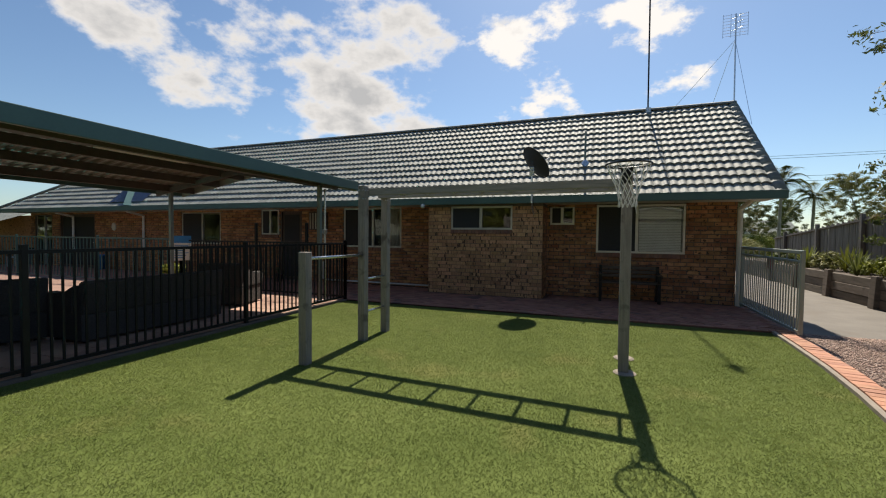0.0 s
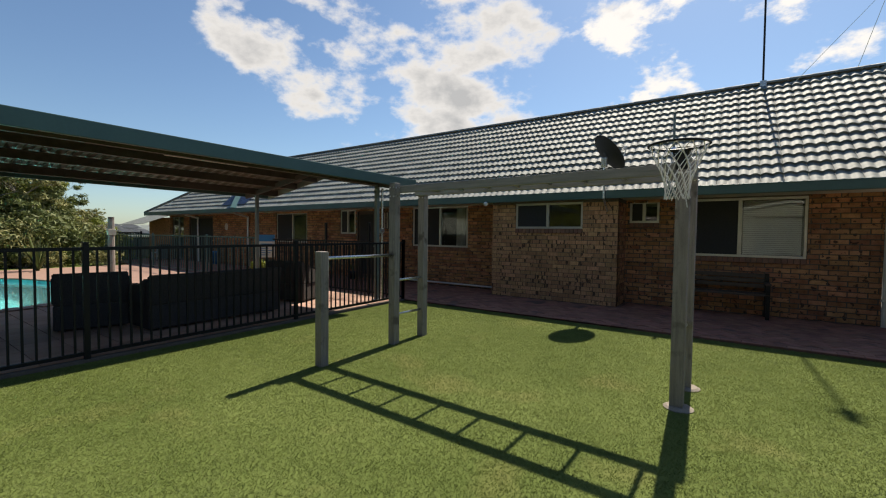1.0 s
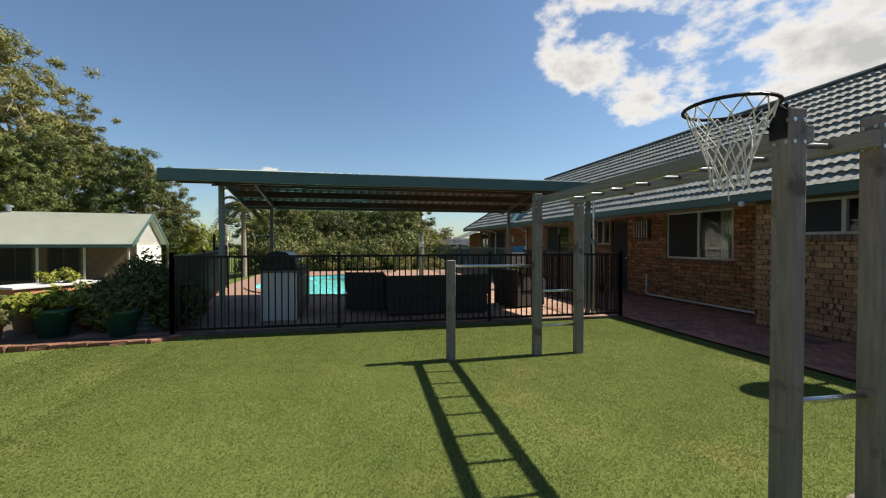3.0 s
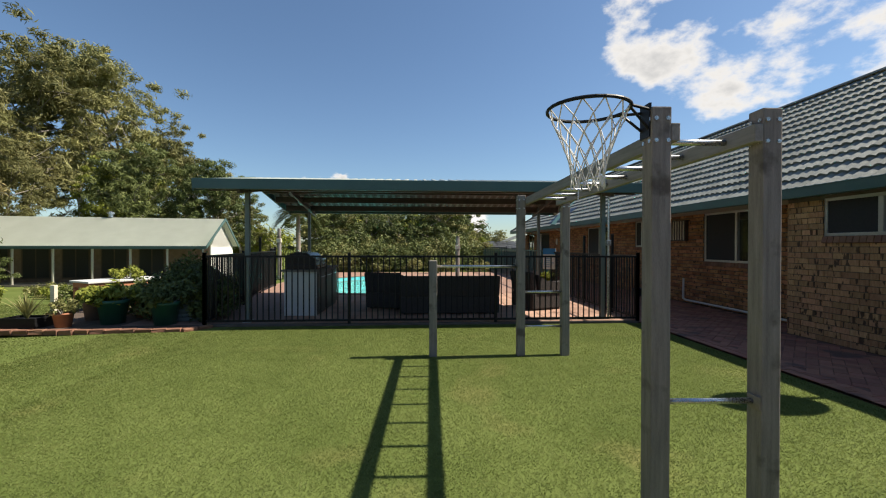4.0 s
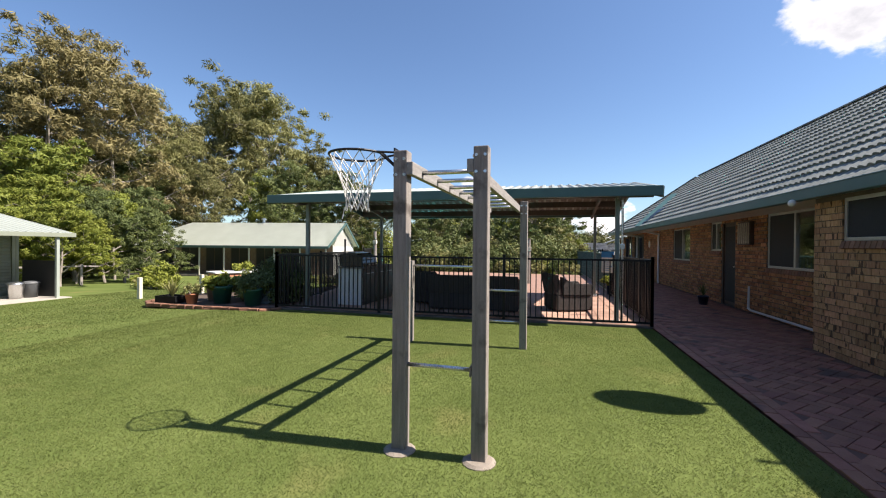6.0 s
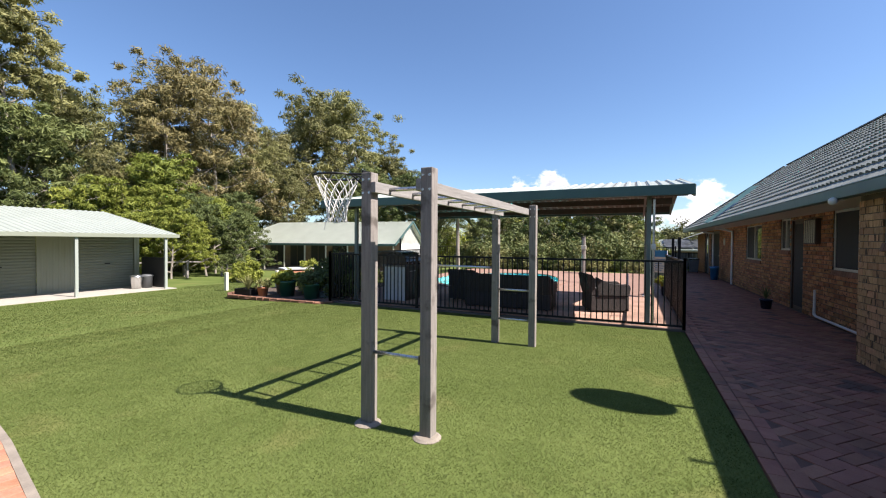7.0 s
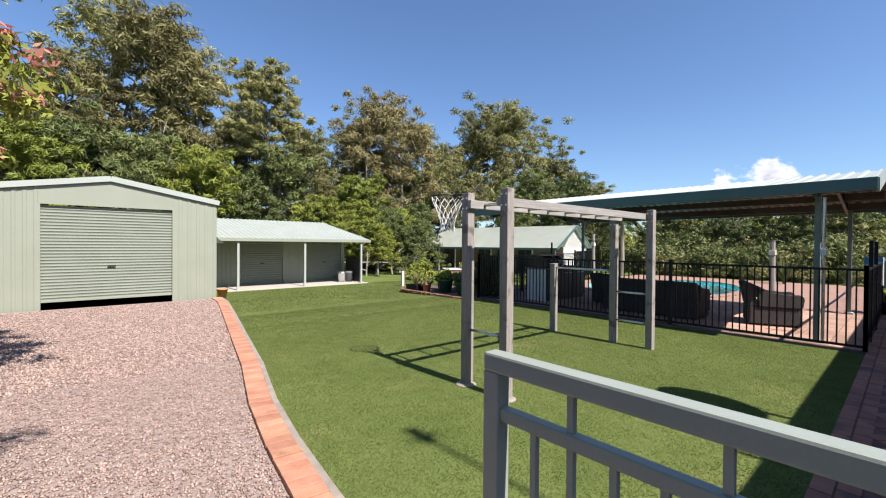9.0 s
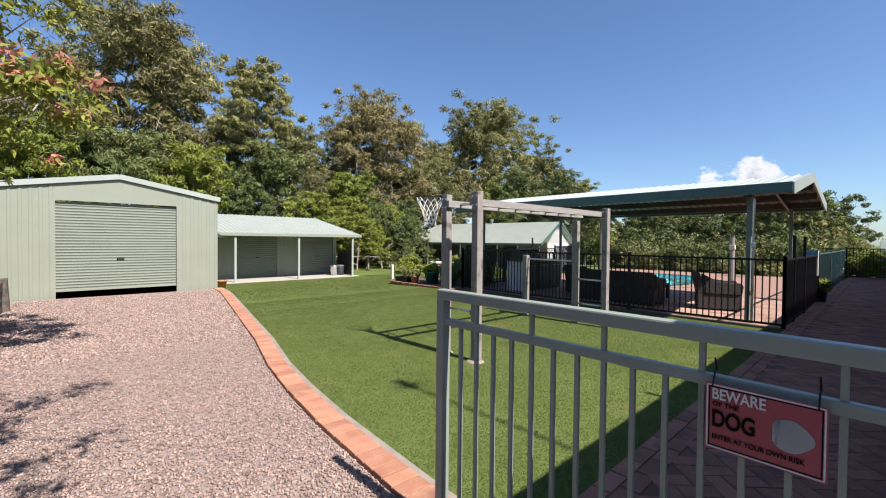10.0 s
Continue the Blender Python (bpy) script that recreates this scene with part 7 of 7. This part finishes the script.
def neighbour(at, wide, label):
    h = thing("neighbour_house", at, label, "house")
    part("wall", boxed(-wide, -3, 0, wide, 3, 2.4), M["ridge_white"], h)
    r = bmesh.new()
    for ya in (-3.5, 3.5):
        r.faces.new([r.verts.new(v) for v in ((-wide - 0.5, ya, 2.3), (wide + 0.5, ya, 2.3), (wide + 0.5, 0, 3.9), (-wide - 0.5, 0, 3.9))])
    part("roof", solid(r, 0.05), M["shed_roof"], h, "pale grey roof")
    for x in (-0.55 * wide, 0.35 * wide):
        w = part("window", boxed(x, -3.03, 0.9, x + 1.3, -3.0, 2.0, bevel=0.01), M["alu"], h)
        part("pane", boxed(x + 0.06, -3.036, 0.96, x + 1.24, -3.031, 1.94), M["screen"], w)


neighbour((12.5, 47, -0.4), 4.0, "distant pale-roofed house down the drive")


def solar_house():
    """The low house behind the end of the paved path, with solar panels on its roof."""
    h = thing("neighbour_house", (-40, 3.0, -1.5), "grey-roofed house with solar panels beyond the back fence", "house")
    part("wall", boxed(-4.5, -4.2, -0.3, 1.6, 5, 2.5), M["dark_brown_wall"], h)
    r = bmesh.new()
    for xa in (2.1, -8.1):
        r.faces.new([r.verts.new(v) for v in ((xa, -4.7, 2.52), (xa, 5.5, 2.52), (-3.0, 5.5, 3.4), (-3.0, -4.7, 3.4))])
    part("roof", solid(r, 0.06), M["shed_roof"], h, "pale grey roof")
    part("gutter", boxed(2.1, -4.7, 2.42, 2.22, 5.5, 2.54, bevel=0.01), M["alu"], h)
    for row in range(2):
        for k in range(5):
            x0, y0 = 1.7 - 2.1 * row, -4.0 + 1.08 * k
            z = [2.66 + (2.1 - x) * 0.1725 for x in (x0, x0 - 1.9)]
            p = bmesh.new()
            p.faces.new([p.verts.new(v) for v in ((x0, y0, z[0]), (x0, y0 + 1.0, z[0]), (x0 - 1.9, y0 + 1.0, z[1]), (x0 - 1.9, y0, z[1]))])
            part("solar_panel", solid(p, 0.04), M["plastic_grey"], h, "dark grey solar panel")


solar_house()


def back_screen():
    f = thing("back_fence", (-27.9, -0.9, 0), "dark sheet steel fence closing the end of the path", "fence")
    for k in range(3):
        y = -1.9 + 1.2 * k
        b = bmesh.new()
        sheet(b, (0, y + 0.03, -0.35), (0, y + 1.17, -0.35), (0, y + 1.17, 0.95), (0, y + 0.03, 0.95), 0.2, 0.025)
        part("panel", b, M["plastic_grey"], f)
        part("rail", boxed(-0.03, y + 0.03, 0.95, 0.03, y + 1.17, 1.0, bevel=0.005), M["black_steel"], f)
    for k in range(4):
        part("post", boxed(-0.035, -1.93 + 1.2 * k, -0.4, 0.035, -1.87 + 1.2 * k, 1.02, bevel=0.005), M["black_steel"], f)


back_screen()
picket_fence("pool_fence", "black steel fence panel at the end of the paved path", [(-24.6, -2.62), (-24.6, -1.36)], 1.32, 0.1, M["black_steel"])


def rubbish_bin():
    b = thing("rubbish_bin", (-24.3, -0.55, 0.032), "dark grey lidded bin standing by the brick wall", "bin")
    bm = bmesh.new()
    rings = [[bm.verts.new((sx * w, sy * w, z)) for sx, sy in ((-1, -1), (1, -1), (1, 1), (-1, 1))] for w, z in ((0.17, 0.05), (0.22, 0.66))]
    for i in range(4):
        bm.faces.new((rings[0][i], rings[0][(i + 1) % 4], rings[1][(i + 1) % 4], rings[1][i]))
    bm.faces.new(rings[0][::-1])
    bm.faces.new(rings[1])
    part("body", bm, M["plastic_grey"], b)
    part("lid", boxed(-0.24, -0.25, 0.66, 0.24, 0.24, 0.73, bevel=0.025), M["hood"], b)
    part("handle", tube(bmesh.new(), [(-0.27, -0.16, 0.7), (-0.27, 0.16, 0.7)], 0.014), M["hood"], b)
    for sy in (-1, 1):
        part("wheel", tube(bmesh.new(), [(-0.16, sy * 0.19 - 0.02, 0.06), (-0.16, sy * 0.19 + 0.02, 0.06)], 0.06), M["hood"], b)


rubbish_bin()
stand = thing("pipe_stand", (-24.2, -1.0, 0.032), "white plastic pipe stand beside the bin", "stand")
part("pipe", tube(bmesh.new(), [(0, -0.08, 0.0), (0, -0.08, 0.36), (0, 0.12, 0.36)], 0.03), M["white"], stand)
part("pipe", tube(bmesh.new(), [(0, 0.12, 0.0), (0, 0.12, 0.62)], 0.03), M["white"], stand)
shrub((-25.5, -2.2, 0.0), 641, 0.75, 1.6, M["leaf_lime"], "bright green shrub behind the steel fence", 0.05, 80, 60)
shrub((-27.2, -3.1, -0.1), 642, 1.1, 2.6, M["leaf_rust"], "tall shrub with rusty tips beyond the pool", 0.06, 90, 60)
shrub((-28.5, -2.6, -0.2), 644, 1.0, 2.1, M["leaf_dark"], "dark green shrub at the back fence", 0.06, 80, 60)
shrub((-50, 1.2, -1.5), 643, 2.6, 5.6, M["leaf_olive"], "distant olive tree behind the neighbouring roof", 0.2, 170, 70)
pot((-12.95, -2.52, 0.032), 0.14, 0.3, "pot_navy", "dark pot beside the gate post of the pool")
shrub((-12.95, -2.52, 0.3), 645, 0.26, 0.35, M["leaf_lime"], "leafy green plant growing in the dark pot", 0.05, 34, 40, "potted_plant")


def power_lines():
    p = thing("power_line", (0, 0, 0), "thin overhead power lines crossing behind the house", "power line")
    for k, z in enumerate((8.4, 9.0, 11.2, 11.5)):
        part("wire", tube(bmesh.new(), [(-30 + 10 * i, 52, z + 0.004 * (10 * i - 50) ** 2 * 0.06) for i in range(11)], 0.02, 5), M["black_steel"], p)
    for x in (-30, 70):
        part("pole", rod(bmesh.new(), (x, 52, 0), (x, 52, 13), 0.16, 0.11), M["weathered"], p)


power_lines()
